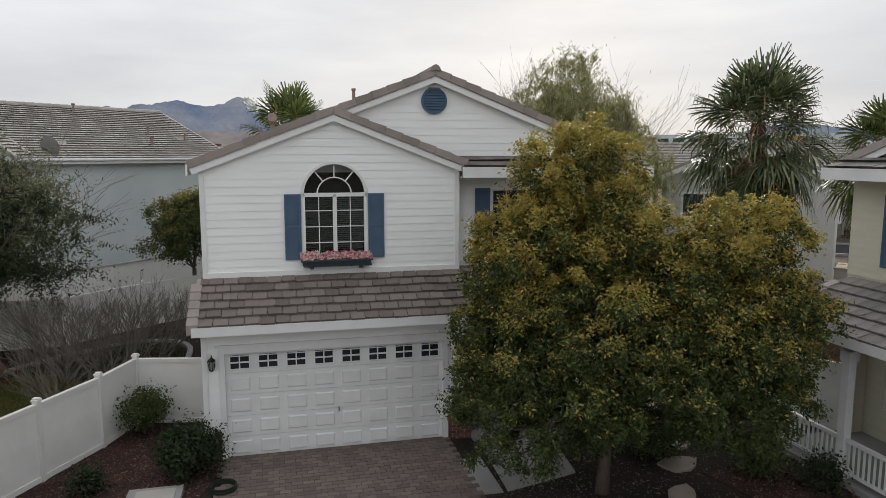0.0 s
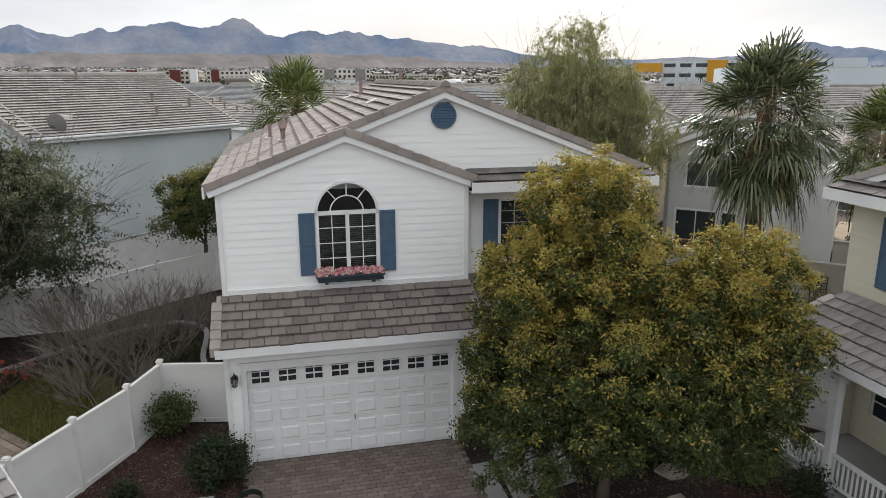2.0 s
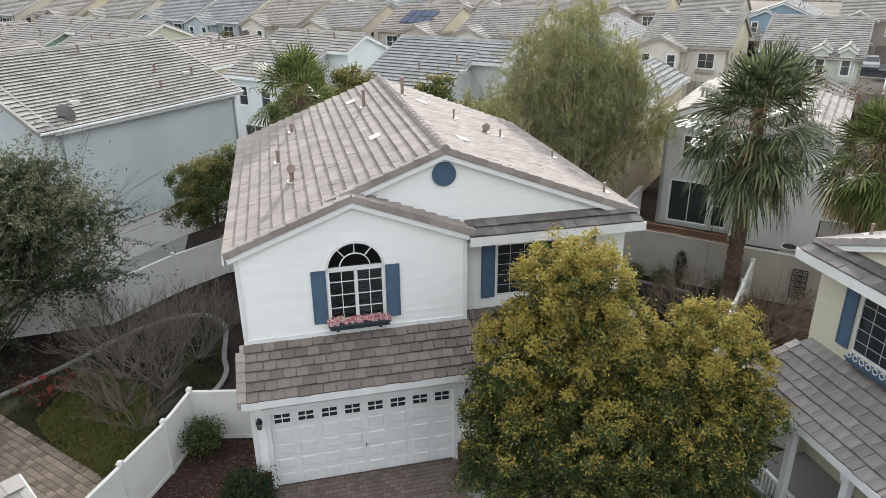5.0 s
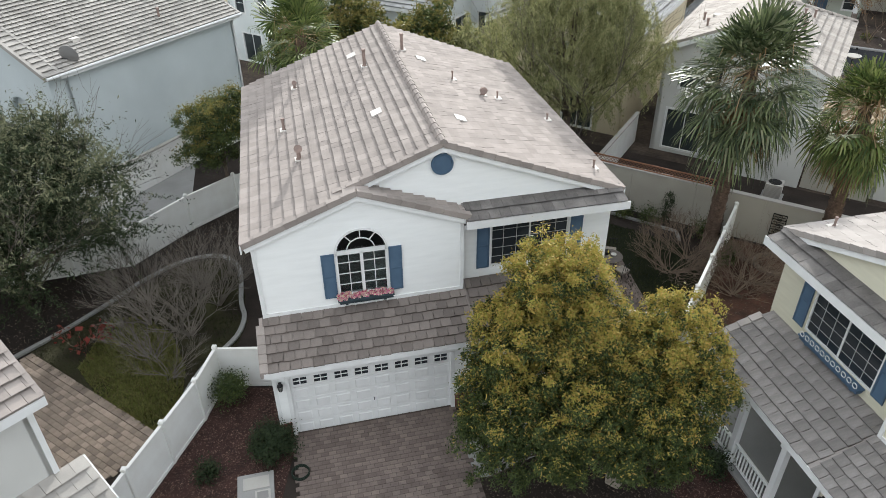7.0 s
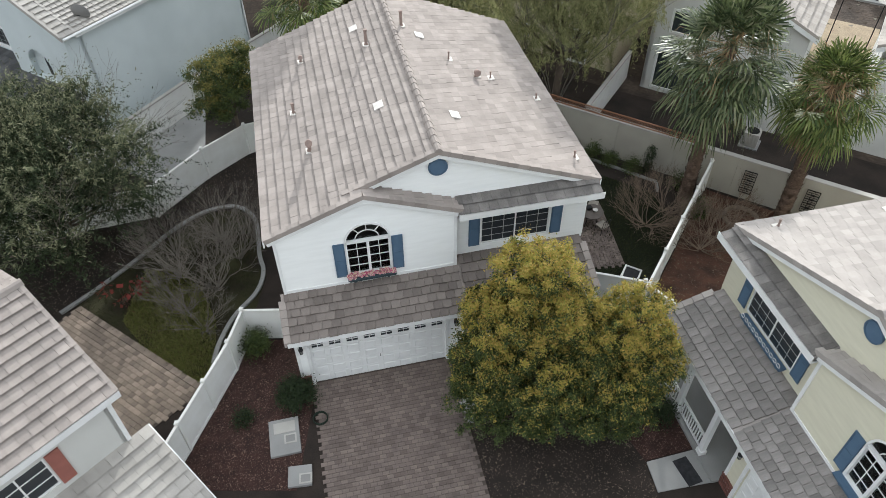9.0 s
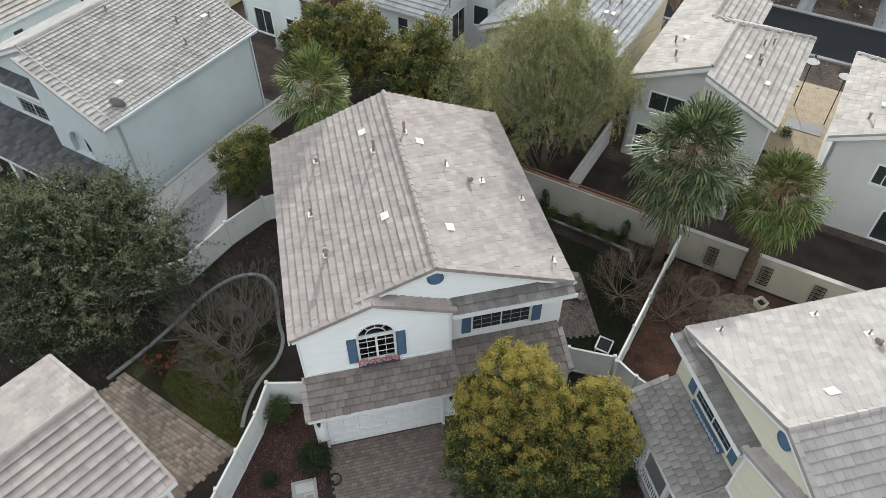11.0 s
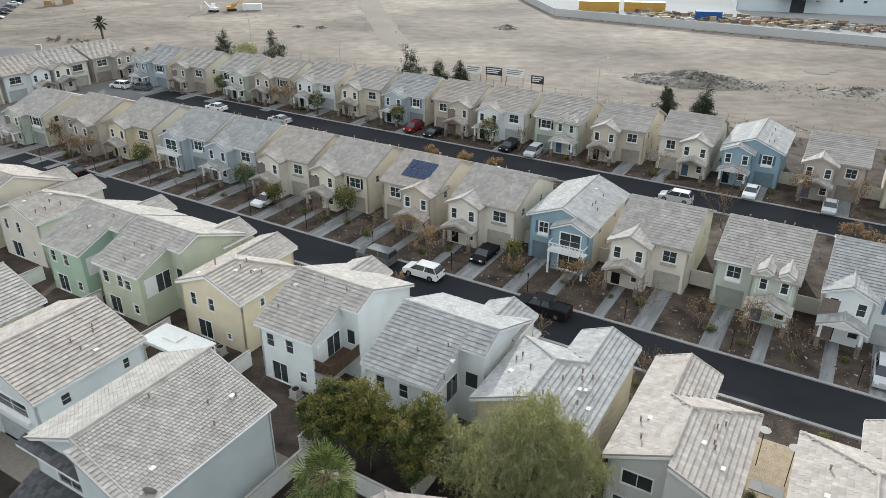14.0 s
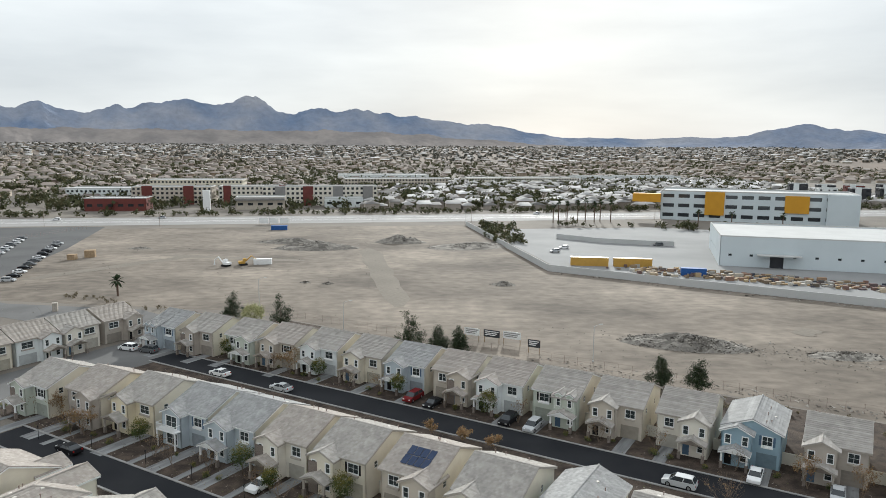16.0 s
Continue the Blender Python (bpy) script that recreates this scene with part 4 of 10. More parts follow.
# lattice on the garden wall
lat = base("lattice", at_street(-12.6, 29.9), "brown wooden lattice strip on the garden wall", "lattice")
mb = MB()
for i in range(58):
    x = i * 0.16
    for s in (1, -1):
        mb.prism([(x, -0.015 * s, 2.24), (x + 0.035, -0.015 * s, 2.24), (x + 0.035 + 0.28 * s, -0.015 * s, 2.52), (x + 0.28 * s, -0.015 * s, 2.52)][::-1], (0, 0.01, 0))
part("slats", mb, LATTICE, lat, "", "stuff")
mb = MB()
mb.box(-0.3, -0.03, 2.2, 9.5, 0.03, 2.25)
mb.box(-0.3, -0.03, 2.51, 9.5, 0.03, 2.56)
part("rail", mb, LATTICE, lat)


def iron_panel(u, tall=1.25, wide=0.55):
    f = MB()
    for x in (0, wide):
        f.box(x - 0.015, -0.02, 0, x + 0.015, 0.02, tall)
    for i in range(6):
        f.box(0, -0.02, i * tall / 5 - 0.012, wide, 0.02, i * tall / 5 + 0.012)
    for i in range(5):
        z = (i + 0.5) * tall / 5
        f.tube([(wide / 2 + 0.1 * math.cos(a), 0, z + 0.1 * math.sin(a)) for a in [k * math.pi / 4 for k in range(9)]], [0.014] * 9, 5)
        f.box(0.05, -0.01, z - 0.01, wide - 0.05, 0.01, z + 0.01)
    ob = part("iron_wall_panel", f, BLACK_METAL, m=at_street(u, 29.7, 0, 0.45))
    tagged(ob, "black wrought-iron scroll panel hung on the garden wall", "wall decoration", "iron wall panels")


for u in (-0.9, 1.9, 4.5):
    iron_panel(u)

# ground layers
LAWN_EDGE = [(-9.3, 15.1), (-8.45, 14.6), (-8.1, 17.7), (-7.95, 19.5), (-7.9, 21.0), (-8.7, 23.6), (-10.0, 25.3), (-11.5, 25.0), (-13.6, 22.2), (-15.6, 19.1)]
sheet("lawn", LAWN_EDGE, 0.03, LAWN, "thin patchy winter lawn", "lawn")
sheet("soil_bed", [sxy(-30, 2), sxy(3, 2), sxy(22, 12), sxy(22, 36), sxy(-30, 36)], 0.012, YARD_SOIL, "dark bare soil of the yards", "soil")
sheet("bark_bed", [(-9.3, 11.0), (-5.0, 11.0), (-4.9, 15.2), (-5.5, 17.4), (-7.9, 17.4), (-8.5, 14.2)], 0.026, MULCH, "red-brown bark bed beside the driveway", "planting bed")
sheet("back_lawn", [sxy(-12.0, 21.5), sxy(-2.8, 21.0), sxy(-2.8, 26.5), sxy(-4.5, 28.0), sxy(-13.5, 28.3)], 0.03, LAWN_SHADED, "green back lawn with shade put into its colour", "lawn")
mb = MB()
pts = [(-16.1, 18.75), (-14.85, 20.35), (-13.7, 22.2), (-12.95, 23.7), (-11.7, 25.2), (-10.2, 25.65), (-9.1, 24.75), (-8.68, 23.2), (-8.4, 22.0), (-8.0, 21.2), (-8.05, 19.9), (-8.8, 18.7), (-9.1, 17.2), (-9.08, 16.2)]
for k in range(2):
    pts = [pts[0]] + [(a[0] + (b[0] - a[0]) * f, a[1] + (b[1] - a[1]) * f) for a, b in zip(pts, pts[1:]) for f in (0.25, 0.75)] + [pts[-1]]
for i in range(len(pts) - 1):
    for j in range(2):
        a, b = Vector((*pts[i], 0)).lerp(Vector((*pts[i + 1], 0)), j / 2), Vector((*pts[i], 0)).lerp(Vector((*pts[i + 1], 0)), (j + 0.97) / 2)
        d = (b - a).normalized()
        n = Vector((-d.y, d.x, 0)) * 0.09
        mb.prism([a - n, b - n, b + n, a + n], (0, 0, 0.11))
tagged(part("lawn_kerb", mb, CONCRETE), "pale curved concrete lawn kerb", "kerb", "", "structure")

# ---- houses of the tract ----
SHADES = {
    "cream": ((0.66, 0.61, 0.5), (0.58, 0.53, 0.44)), "white": ((0.7, 0.725, 0.72), (0.62, 0.645, 0.64)), "yellow": ((0.67, 0.59, 0.43), (0.59, 0.52, 0.38)),
    "green": ((0.4, 0.52, 0.42), (0.35, 0.46, 0.37)), "olive": ((0.5, 0.53, 0.41), (0.44, 0.47, 0.36)), "tan": ((0.52, 0.465, 0.39), (0.45, 0.4, 0.34)),
    "blue": ((0.27, 0.37, 0.43), (0.235, 0.325, 0.38)), "paleblue": ((0.44, 0.485, 0.52), (0.385, 0.43, 0.46)), "taupe": ((0.43, 0.385, 0.335), (0.37, 0.33, 0.29)),
    "pale": ((0.68, 0.64, 0.56), (0.6, 0.56, 0.49)), "putty": ((0.62, 0.615, 0.59), (0.55, 0.545, 0.525)), "greywhite": ((0.585, 0.63, 0.635), (0.52, 0.565, 0.57)), "grey": ((0.6, 0.595, 0.565), (0.52, 0.515, 0.49)), "sage": ((0.5, 0.53, 0.46), (0.44, 0.47, 0.41)),
}
STUCCO = {k: surface(k + "_stucco", a, b, 0.5, 0.92, 0.4, 70, 0.08) for k, (a, b) in SHADES.items()}
ROOFS = {"grey": TILE_GREY, "slate": TILE_SLATE, "tan": TILE_TAN, "brown": TILE_BROWN}
STONE = surface("stacked_stone", (0.24, 0.2, 0.17), (0.13, 0.11, 0.1), 9, 0.9, 0.8, 14, 0.4, dist=0.05)
# garage doors: wall colour darkened to stand for shade in the door recess
GARAGE_SHADED = {k: surface(k + "_garage_shaded", tuple(x * 0.6 for x in SHADES[k][0]), None, 1, 0.6, 0.1) for k in SHADES}
BROWN_WOOD = surface("brown_boards", (0.1, 0.062, 0.045), (0.07, 0.045, 0.034), 3, 0.8, 0.3, 20, 0.2)
PORCH_BROWN = surface("brown_porch_trim", (0.21, 0.178, 0.15), (0.16, 0.137, 0.117), 2, 0.7, 0.1, 40, 0.12)
PALE_TRIM = surface("taupe_trim", (0.42, 0.38, 0.33), None, 2, 0.6, 0.05)
TRIM = {"white": WHITE_TRIM, "pale": PALE_TRIM}


def gable_roof(parent, x0, x1, y0, y1, ze, slope, axis, mat, trim, over=0.4, rake_over=0.25, tw=0.36, tl=0.42, seed=1, fine=True, ridge=None, name="roof", back_slope=None, gap=0.004):
    """A gable roof over a rectangle, ridge along the axis; walls' gables are not included. Returns the ridge height."""
    if axis == "x":
        m = Matrix.Identity(4)
        a0, a1, b0, b1 = x0, x1, y0, y1
    else:
        m = Matrix(((0, -1, 0, 0), (1, 0, 0, 0), (0, 0, 1, 0), (0, 0, 0, 1)))
        a0, a1, b0, b1 = y0, y1, -x1, -x0
    rb = (b0 + b1) / 2 if ridge is None else (ridge if axis == "x" else -ridge)
    a0, a1 = a0 - rake_over, a1 + rake_over
    zr = ze + slope * (rb - b0)
    lo0, z0 = b0 - over, ze - slope * over
    hi1 = b1 + over
    slope1 = back_slope or (zr - ze) / (b1 - rb)
    z1 = zr - slope1 * (hi1 - rb)
    t = 0.16
    mb = MB(m)
    mb.prism([(a0, lo0, z0), (a0, rb, zr), (a0, hi1, z1), (a0, hi1, z1 - t), (a0, rb, zr - t), (a0, lo0, z0 - t)][::-1], (a1 - a0, 0, 0))
    rf = part(name, mb, mat, parent)
    fields = []
    for o, al, yv, zv in (((a0, lo0, z0), (1, 0, 0), rb - lo0, zr - z0), ((a1, hi1, z1), (-1, 0, 0), rb - hi1, zr - z1)):
        L = math.hypot(yv, zv)
        fields.append(tile_field(o, al, (0, yv / L, zv / L), a1 - a0, L, tw if fine else 99.0, tl, seed=seed + len(fields), thick=0.085 if name == "roof" else 0.075, gap=gap))
    mm = np.array(m)[:3, :3]
    fields = [(v @ mm.T, f) for v, f in fields]
    part("roof_tiles", tiles_mesh("roof_tiles", fields, mat), None, rf, "", "stuff")
    cap = MB(m)
    ridge_cap(cap, (a0, rb, zr + 0.05), (a1, rb, zr + 0.05), 0.13, 0.45 if fine else 1.2)
    for a in (a0 - 0.02, a1 - 0.1):
        for bb, zz, sgn in ((lo0, z0, 1), (hi1, z1, -1)):
            cap.prism([(a, bb, zz + 0.07), (a, rb, zr + 0.07), (a, rb, zr - 0.06), (a, bb, zz - 0.06)][::-sgn], (0.12, 0, 0))
    part("ridge_tiles", cap, mat, rf, "", "stuff")
    fa = MB(m)
    fa.box(a0, lo0 - 0.03, z0 - 0.24, a1, lo0 - 0.002, z0 - 0.01)
    fa.box(a0, hi1 + 0.002, z1 - 0.24, a1, hi1 + 0.03, z1 - 0.01)
    for a in (a0 - 0.005, a1 - 0.025):
        fa.prism([(a, lo0, z0 - 0.05), (a, rb, zr - 0.05), (a, rb, zr - 0.25), (a, lo0, z0 - 0.25)][::-1], (0.03, 0, 0))
        fa.prism([(a, hi1, z1 - 0.05), (a, rb, zr - 0.05), (a, rb, zr - 0.25), (a, hi1, z1 - 0.25)], (0.03, 0, 0))
    part("fascia", fa, trim, rf)
    return zr, rf


def gable_end(mb, A, B, ze, peak_s, zr, t=0.2):
    """The triangle of wall above a wall from A to B."""
    m = wall_frame(A, B)
    w = math.hypot(B[0] - A[0], B[1] - A[1])
    keep = mb.m
    mb.m = m if keep is None else keep @ m
    mb.prism([(0, 0.0, ze), (peak_s, 0.0, zr - 0.1), (w, 0.0, ze)], (0, t, 0))
    mb.m = keep


def garage_leaf(parent, A, B, hole, mat):
    m = wall_frame(A, B)
    s0, s1, z0, z1 = hole
    mb = MB()
    mb.box(s0, 0.14, z0, s1, 0.17, z1)
    for r in range(4):
        h = (z1 - z0) / 4
        mb.box(s0 + 0.01, 0.115, z0 + r * h + 0.01, s1 - 0.01, 0.139, z0 + (r + 1) * h - 0.01)
        n = max(2, int((s1 - s0) / 0.6))
        for c in range(n):
            w = (s1 - s0) / n
            mb.box(s0 + c * w + 0.08, 0.1, z0 + r * h + 0.1, s0 + (c + 1) * w - 0.08, 0.114, z0 + (r + 1) * h - 0.1)
    part("garage_door", mb, mat, parent, m=m)


def roof_bits(parent, rng, x0, x1, zf, n=4):
    for i in range(n):
        x, y = rng.uniform(*x0), rng.uniform(*x1)
        z = zf(x, y)
        mb = MB()
        if i % 3 == 2:
            mb.box(x - 0.18, y - 0.2, z - 0.1, x + 0.18, y + 0.2, z + 0.12)
            part("roof_vent", mb, PATCH, parent)
        else:
            mb.tube([(x, y, z - 0.1), (x, y, z + 0.45)], [0.06, 0.06], 7)
            mb.tube([(x, y, z + 0.4), (x, y, z + 0.48)], [0.09, 0.09], 7)
            part("vent_pipe", mb, PIPE, parent)


def tract_house(m, w, d, shade, roof_kind, label, style="bay", axis="x", flip=False, fine=True, seed=1, ze=5.7, slope=0.4, trim="pale", group="tract houses", porch=True, notch=False, back=True, solar=False, shutters=False, side_shade="", balcony=False):
    """A two-storey house, front at y = 0 facing -y, with garage bay, front bay, porch and back windows."""
    rng = random.Random(seed)
    h = base("house", m, label, "house", group)
    wm, tm, rm = STUCCO[shade], TRIM[trim], ROOFS[roof_kind]

    def F(a, b):
        return (w - b, w - a) if flip else (a, b)

    by = 1.6                                   # depth of the front bay
    bw = 4.3 if style != "wide" else 5.2
    bx0, bx1 = F(0.0, bw)
    gx0, gx1 = F(bw + 0.5, w - 0.5)
    # front
    holes = [(gx0, gx1, 0.0, 2.25)]
    wx0, wx1 = F(bw + 1.2, w - 1.2)
    holes.append((wx0, wx1, 3.5, 4.9))
    mb = MB()
    wall_open(mb, (0, 0), (w, 0), 0, ze, holes, 0.2)
    nx, nd = notch if notch else (0.0, 0.0)
    q = rng.uniform(0.6, 1.0)
    bh = [(q, q + 0.9, 3.6, 5.0), (q + 2.2, q + 3.1, 3.6, 5.0), (q + 0.3, q + 2.1, 0.1, 2.2), (w - nx - 1.7, w - nx - 0.9, 1.0, 2.1), (w - nx - 2.4, w - nx - 1.5, 3.6, 4.7)]
    clean = []
    for b in bh:
        if 0.2 < b[0] and b[1] < w - nx - 0.2 and all(b[1] < c[0] or b[0] > c[1] or b[3] < c[2] or b[2] > c[3] for c in clean):
            clean.append(b)
    bh = clean
    # seen from behind, the wall runs from (w, d) to (nx, d)
    A, B = (w, d), (nx, d)
    wall_open(mb, A, B, 0, ze, bh, 0.2)
    sh = [(2.0, 2.8, 3.9, 4.9), (7.5, 8.1, 3.9, 4.9), (5.0, 5.6, 1.2, 2.1)]
    sh = [s for s in sh if s[1] < d - 0.5]
    if not notch:
        wall_open(mb, (0, d), (0, 0), 0, ze, sh, 0.2)
    side = MB() if side_shade else mb
    wall_open(side, (w, 0), (w, d), 0, ze, sh, 0.2)
    rr = d / 2 if axis == "x" else w / 2
    zr = ze + slope * rr
    zn = zr - slope * (d / 2 - nd)              # wall top in the notch
    if axis == "x":
        gable_end(side, (w, 0), (w, d), ze, d / 2, zr)
        if notch:
            mb.prism([(0, 0, 0), (0, 0, ze), (0, d / 2, zr - 0.1), (0, d - nd, zn - 0.1), (0, d - nd, 0)][::-1], (0.2, 0, 0))
            mb.prism([(nx, d - nd, 0), (nx, d - nd, zn - 0.1), (nx, d - 0.2, ze), (nx, d - 0.2, 0)][::-1], (0.2, 0, 0))
            nholes = [(0.5, nx - 0.5, 3.5, 5.0)]
            wall_open(mb, (nx, d - nd), (0.2, d - nd), 0, zn - 0.1, nholes, 0.2)
        else:
            gable_end(mb, (0, d), (0, 0), ze, d / 2, zr)
    else:
        gable_end(mb, (0, 0), (w, 0), ze, w / 2, zr)
        gable_end(mb, (w, d), (0, d), ze, w / 2, zr)
    part("wall", mb, wm, h)
    if side_shade:
        part("wall", side, STUCCO[side_shade], h)
    zr, rf = gable_roof(h, nx, w, 0, d, ze, slope, axis, rm, tm, fine=fine, seed=seed)
    if notch:
        gable_roof(h, 0, nx - 0.25, 0, d - nd, ze, slope, axis, rm, tm, fine=fine, seed=seed + 9, ridge=d / 2, back_slope=slope)
        for o in nholes:
            window(h, (nx, d - nd), (0.2, d - nd), o, WHITE_TRIM, GLASS_TEAL, 1, 1)
        dm = MB()
        dm.box(nx - 0.05, d - nd + 0.4, 2.95, nx - 0.003, d - 0.5, 5.0)
        dr = part("sliding_door", dm, WHITE_TRIM, h)
        for k in range(2):
            dm = MB()
            dm.box(nx - 0.06, d - nd + 0.47 + k * 0.86, 3.02, nx - 0.052, d - nd + 1.24 + k * 0.86, 4.93)
            part("pane", dm, GLASS_TEAL, dr)
        if balcony:
            # floor in dark brown: shade of the notch put into its colour
            fl = MB()
            fl.box(0.0, d - nd + 0.003, 2.7, nx - 0.003, d - 0.02, 2.9)
            part("balcony_floor", fl, BROWN_WOOD, h)
            for k in range(13):
                bd = MB()
                x0 = k * (nx - 0.1) / 13
                bd.box(x0, d - 0.08, 2.9, x0 + (nx - 0.1) / 13 - 0.03, d - 0.04, 3.85)
                part("balcony_slat", bd, BROWN_WOOD, h)
            for k in range(9):
                bd = MB()
                y0 = d - nd + 0.05 + k * (nd - 0.15) / 9
                bd.box(0.02, y0, 2.9, 0.06, y0 + (nd - 0.15) / 9 - 0.03, 3.85)
                part("balcony_slat", bd, BROWN_WOOD, h)
            bd = MB()
            bd.box(0.0, d - 0.11, 3.85, nx - 0.01, d - 0.01, 3.92)
            part("balcony_rail", bd, BROWN_WOOD, h)
            for x in (0.1,):
                bd = MB()
                bd.box(x, d - 0.2, 0, x + 0.2, d - 0.02, 2.7)
                part("balcony_post", bd, tm, h)
    for o in holes[1:]:
        window(h, (0, 0), (w, 0), o, WHITE_TRIM, GLASS_TEAL, 2, 2, trim=0.08)
    if shutters:
        for a, b in ((wx0 - 0.42, wx0 - 0.1), (wx1 + 0.1, wx1 + 0.42)):
            sm = MB()
            sm.box(a, -0.04, 3.45, b, -0.003, 4.95)
            part("shutter", sm, BLUE_PAINT if "blue" in shade or shade == "white" else BLACK_METAL, h)
    garage_leaf(h, (0, 0), (w, 0), holes[0], GARAGE_SHADED[shade])
    sill = MB()
    sill.box(wx0 - 0.1, -0.28, 3.15, wx1 + 0.1, -0.003, 3.4)
    part("window_box", sill, tm, h)
    if back:
        for o in bh:
            window(h, A, B, o, WHITE_TRIM, GLASS_TEAL, 2 if o[1] - o[0] > 1.2 else 1, 2 if o[2] > 0.5 else 1, trim=0.06)
    for o in sh:
        if not notch:
            window(h, (0, d), (0, 0), o, WHITE_TRIM, GLASS_TEAL, 1, 2)
        window(h, (w, 0), (w, d), o, WHITE_TRIM, GLASS_TEAL, 1, 2)
    # front bay
    bz = ze - 0.25
    mb = MB()
    bwid = bx1 - bx0
    bholes = [(0.55, 1.35, 3.4, 4.8), (bwid - 1.35, bwid - 0.55, 3.4, 4.8), (0.6, 1.6, 0.12, 2.2), (bwid - 1.5, bwid - 0.6, 0.9, 2.1)]
    if style == "balcony":
        bholes = [(0.9, bwid - 0.9, 2.95, 4.95), (0.9, bwid - 0.9, 0.3, 2.2)]
    wall_open(mb, (bx0, -by), (bx1, -by), 0, bz, bholes, 0.2)
    wall_open(mb, (bx0, 0), (bx0, -by), 0, bz, [], 0.2)
    wall_open(mb, (bx1, -by), (bx1, 0), 0, bz, [], 0.2)
    bslope = 0.45
    bzr = bz + bslope * bwid / 2
    if style != "dormer":
        gable_end(mb, (bx0, -by), (bx1, -by), bz, bwid / 2, bzr)
    part("front_bay", mb, wm, h)
    for i, o in enumerate(bholes):
        if i == 2 and style != "balcony":
            dm = MB(wall_frame((bx0, -by), (bx1, -by)))
            dm.box(o[0], 0.1, o[2], o[1], 0.14, o[3])
            part("front_door", dm, BLACK_METAL if seed % 2 else BLUE_PAINT, h)
        else:
            window(h, (bx0, -by), (bx1, -by), o, WHITE_TRIM, GLASS_TEAL, 2 if o[1] - o[0] > 1.3 else 1, 2, trim=0.08)
    if style == "dormer":
        # a lean-to front slope with two small dormers
        dk = MB()
        y0, y1 = -by - 0.35, 2.6
        z0, z1 = bz - 0.12, ze + slope * 2.6 + 0.06
        dk.prism([(bx0 - 0.2, y0, z0), (bx0 - 0.2, y1, z1), (bx0 - 0.2, y1, z1 - 0.15), (bx0 - 0.2, y0, z0 - 0.15)][::-1], (bwid + 0.4, 0, 0))
        br = part("bay_roof", dk, rm, h)
        L = math.hypot(y1 - y0, z1 - z0)
        part("roof_tiles", tiles_mesh("roof_tiles", [tile_field((bx0 - 0.2, y0, z0), (1, 0, 0), (0, (y1 - y0) / L, (z1 - z0) / L), bwid + 0.4, L, 0.36 if fine else 99.0, 0.36, seed=seed)], rm), None, br, "", "stuff")
        for cx in (bx0 + bwid * 0.27, bx0 + bwid * 0.73):
            dm = MB()
            wall_open(dm, (cx - 0.6, -by - 0.15), (cx + 0.6, -by - 0.15), 3.4, 6.0, [(0.25, 0.95, 3.9, 5.4)], 0.2)
            gable_end(dm, (cx - 0.6, -by - 0.15), (cx + 0.6, -by - 0.15), 6.0, 0.6, 6.42)
            dm.box(cx - 0.6, -by + 0.05, 3.4, cx - 0.5, 0.6, 6.0)
            dm.box(cx + 0.5, -by + 0.05, 3.4, cx + 0.6, 0.6, 6.0)
            part("dormer", dm, wm, h)
            window(h, (cx - 0.6, -by - 0.15), (cx + 0.6, -by - 0.15), (0.25, 0.95, 3.9, 5.4), WHITE_TRIM, GLASS_TEAL, 1, 2, trim=0.06)
            gable_roof(h, cx - 0.6, cx + 0.6, -by - 0.15, 1.2, 6.0, 0.6, "y", rm, WHITE_TRIM, 0.15, 0.12, fine=False, seed=seed, name="dormer_roof")
    else:
        gable_roof(h, bx0, bx1, -by, 2.8, bz, bslope, "y", rm, tm, 0.3, 0.25, fine=fine, seed=seed + 3, name="bay_roof")
    # porch
    if porch:
        px0, px1 = bx0 + 0.2, bx1 - 0.2
        py = -by - 1.7
        gable_roof(h, px0, px1, py, -by - 0.05, 2.75, 0.42, "y", rm, tm, 0.25, 0.2, fine=False, seed=seed + 5, name="porch_roof")
        pg = MB()
        gable_end(pg, (px0, py), (px1, py), 2.7, (px1 - px0) / 2, 2.7 + 0.42 * (px1 - px0) / 2)
        pg.box(px0, py, 2.5, px1, py + 0.2, 2.72)
        part("porch_gable", pg, tm if trim == "white" else PORCH_BROWN, h)
        for x in (px0 + 0.2, px1 - 0.2):
            pm = MB()
            pm.box(x - 0.22, py + 0.0, 0, x + 0.22, py + 0.44, 1.1)
            part("stone_pier", pm, STONE, h)
            pm = MB()
            pm.box(x - 0.13, py + 0.09, 1.1, x + 0.13, py + 0.35, 2.5)
            part("porch_post", pm, tm, h)
    if style == "stone":
        sm = MB()
        sm.box(bx0 - 0.05, -by - 0.06, 0, bx0 + 1.5, -by - 0.003, 4.6)
        part("stone_face", sm, STONE, h)
    if style == "balcony":
        bm_ = MB()
        y0 = -by - 1.2
        bm_.box(bx0 - 0.05, y0, 2.75, bx1 + 0.05, -by - 0.003, 2.92)
        part("balcony_floor", bm_, WHITE_TRIM, h)
        rl = MB()
        rl.box(bx0, y0, 3.85, bx1, y0 + 0.07, 3.93)
        for x in (bx0, bx1 - 0.07):
            rl.box(x, y0, 3.85, x + 0.07, -by - 0.003, 3.93)
        n = int(bwid / 0.16)
        for i in range(n + 1):
            x = bx0 + i * (bwid - 0.05) / n
            rl.box(x, y0 + 0.01, 2.92, x + 0.05, y0 + 0.05, 3.85)
        part("balcony_rail", rl, WHITE_TRIM, h)
        for x in (bx0 + 0.1, bx1 - 0.1):
            pm = MB()
            pm.box(x - 0.1, y0 + 0.02, 0, x + 0.1, y0 + 0.22, 2.75)
            part("porch_post", pm, WHITE_TRIM, h)
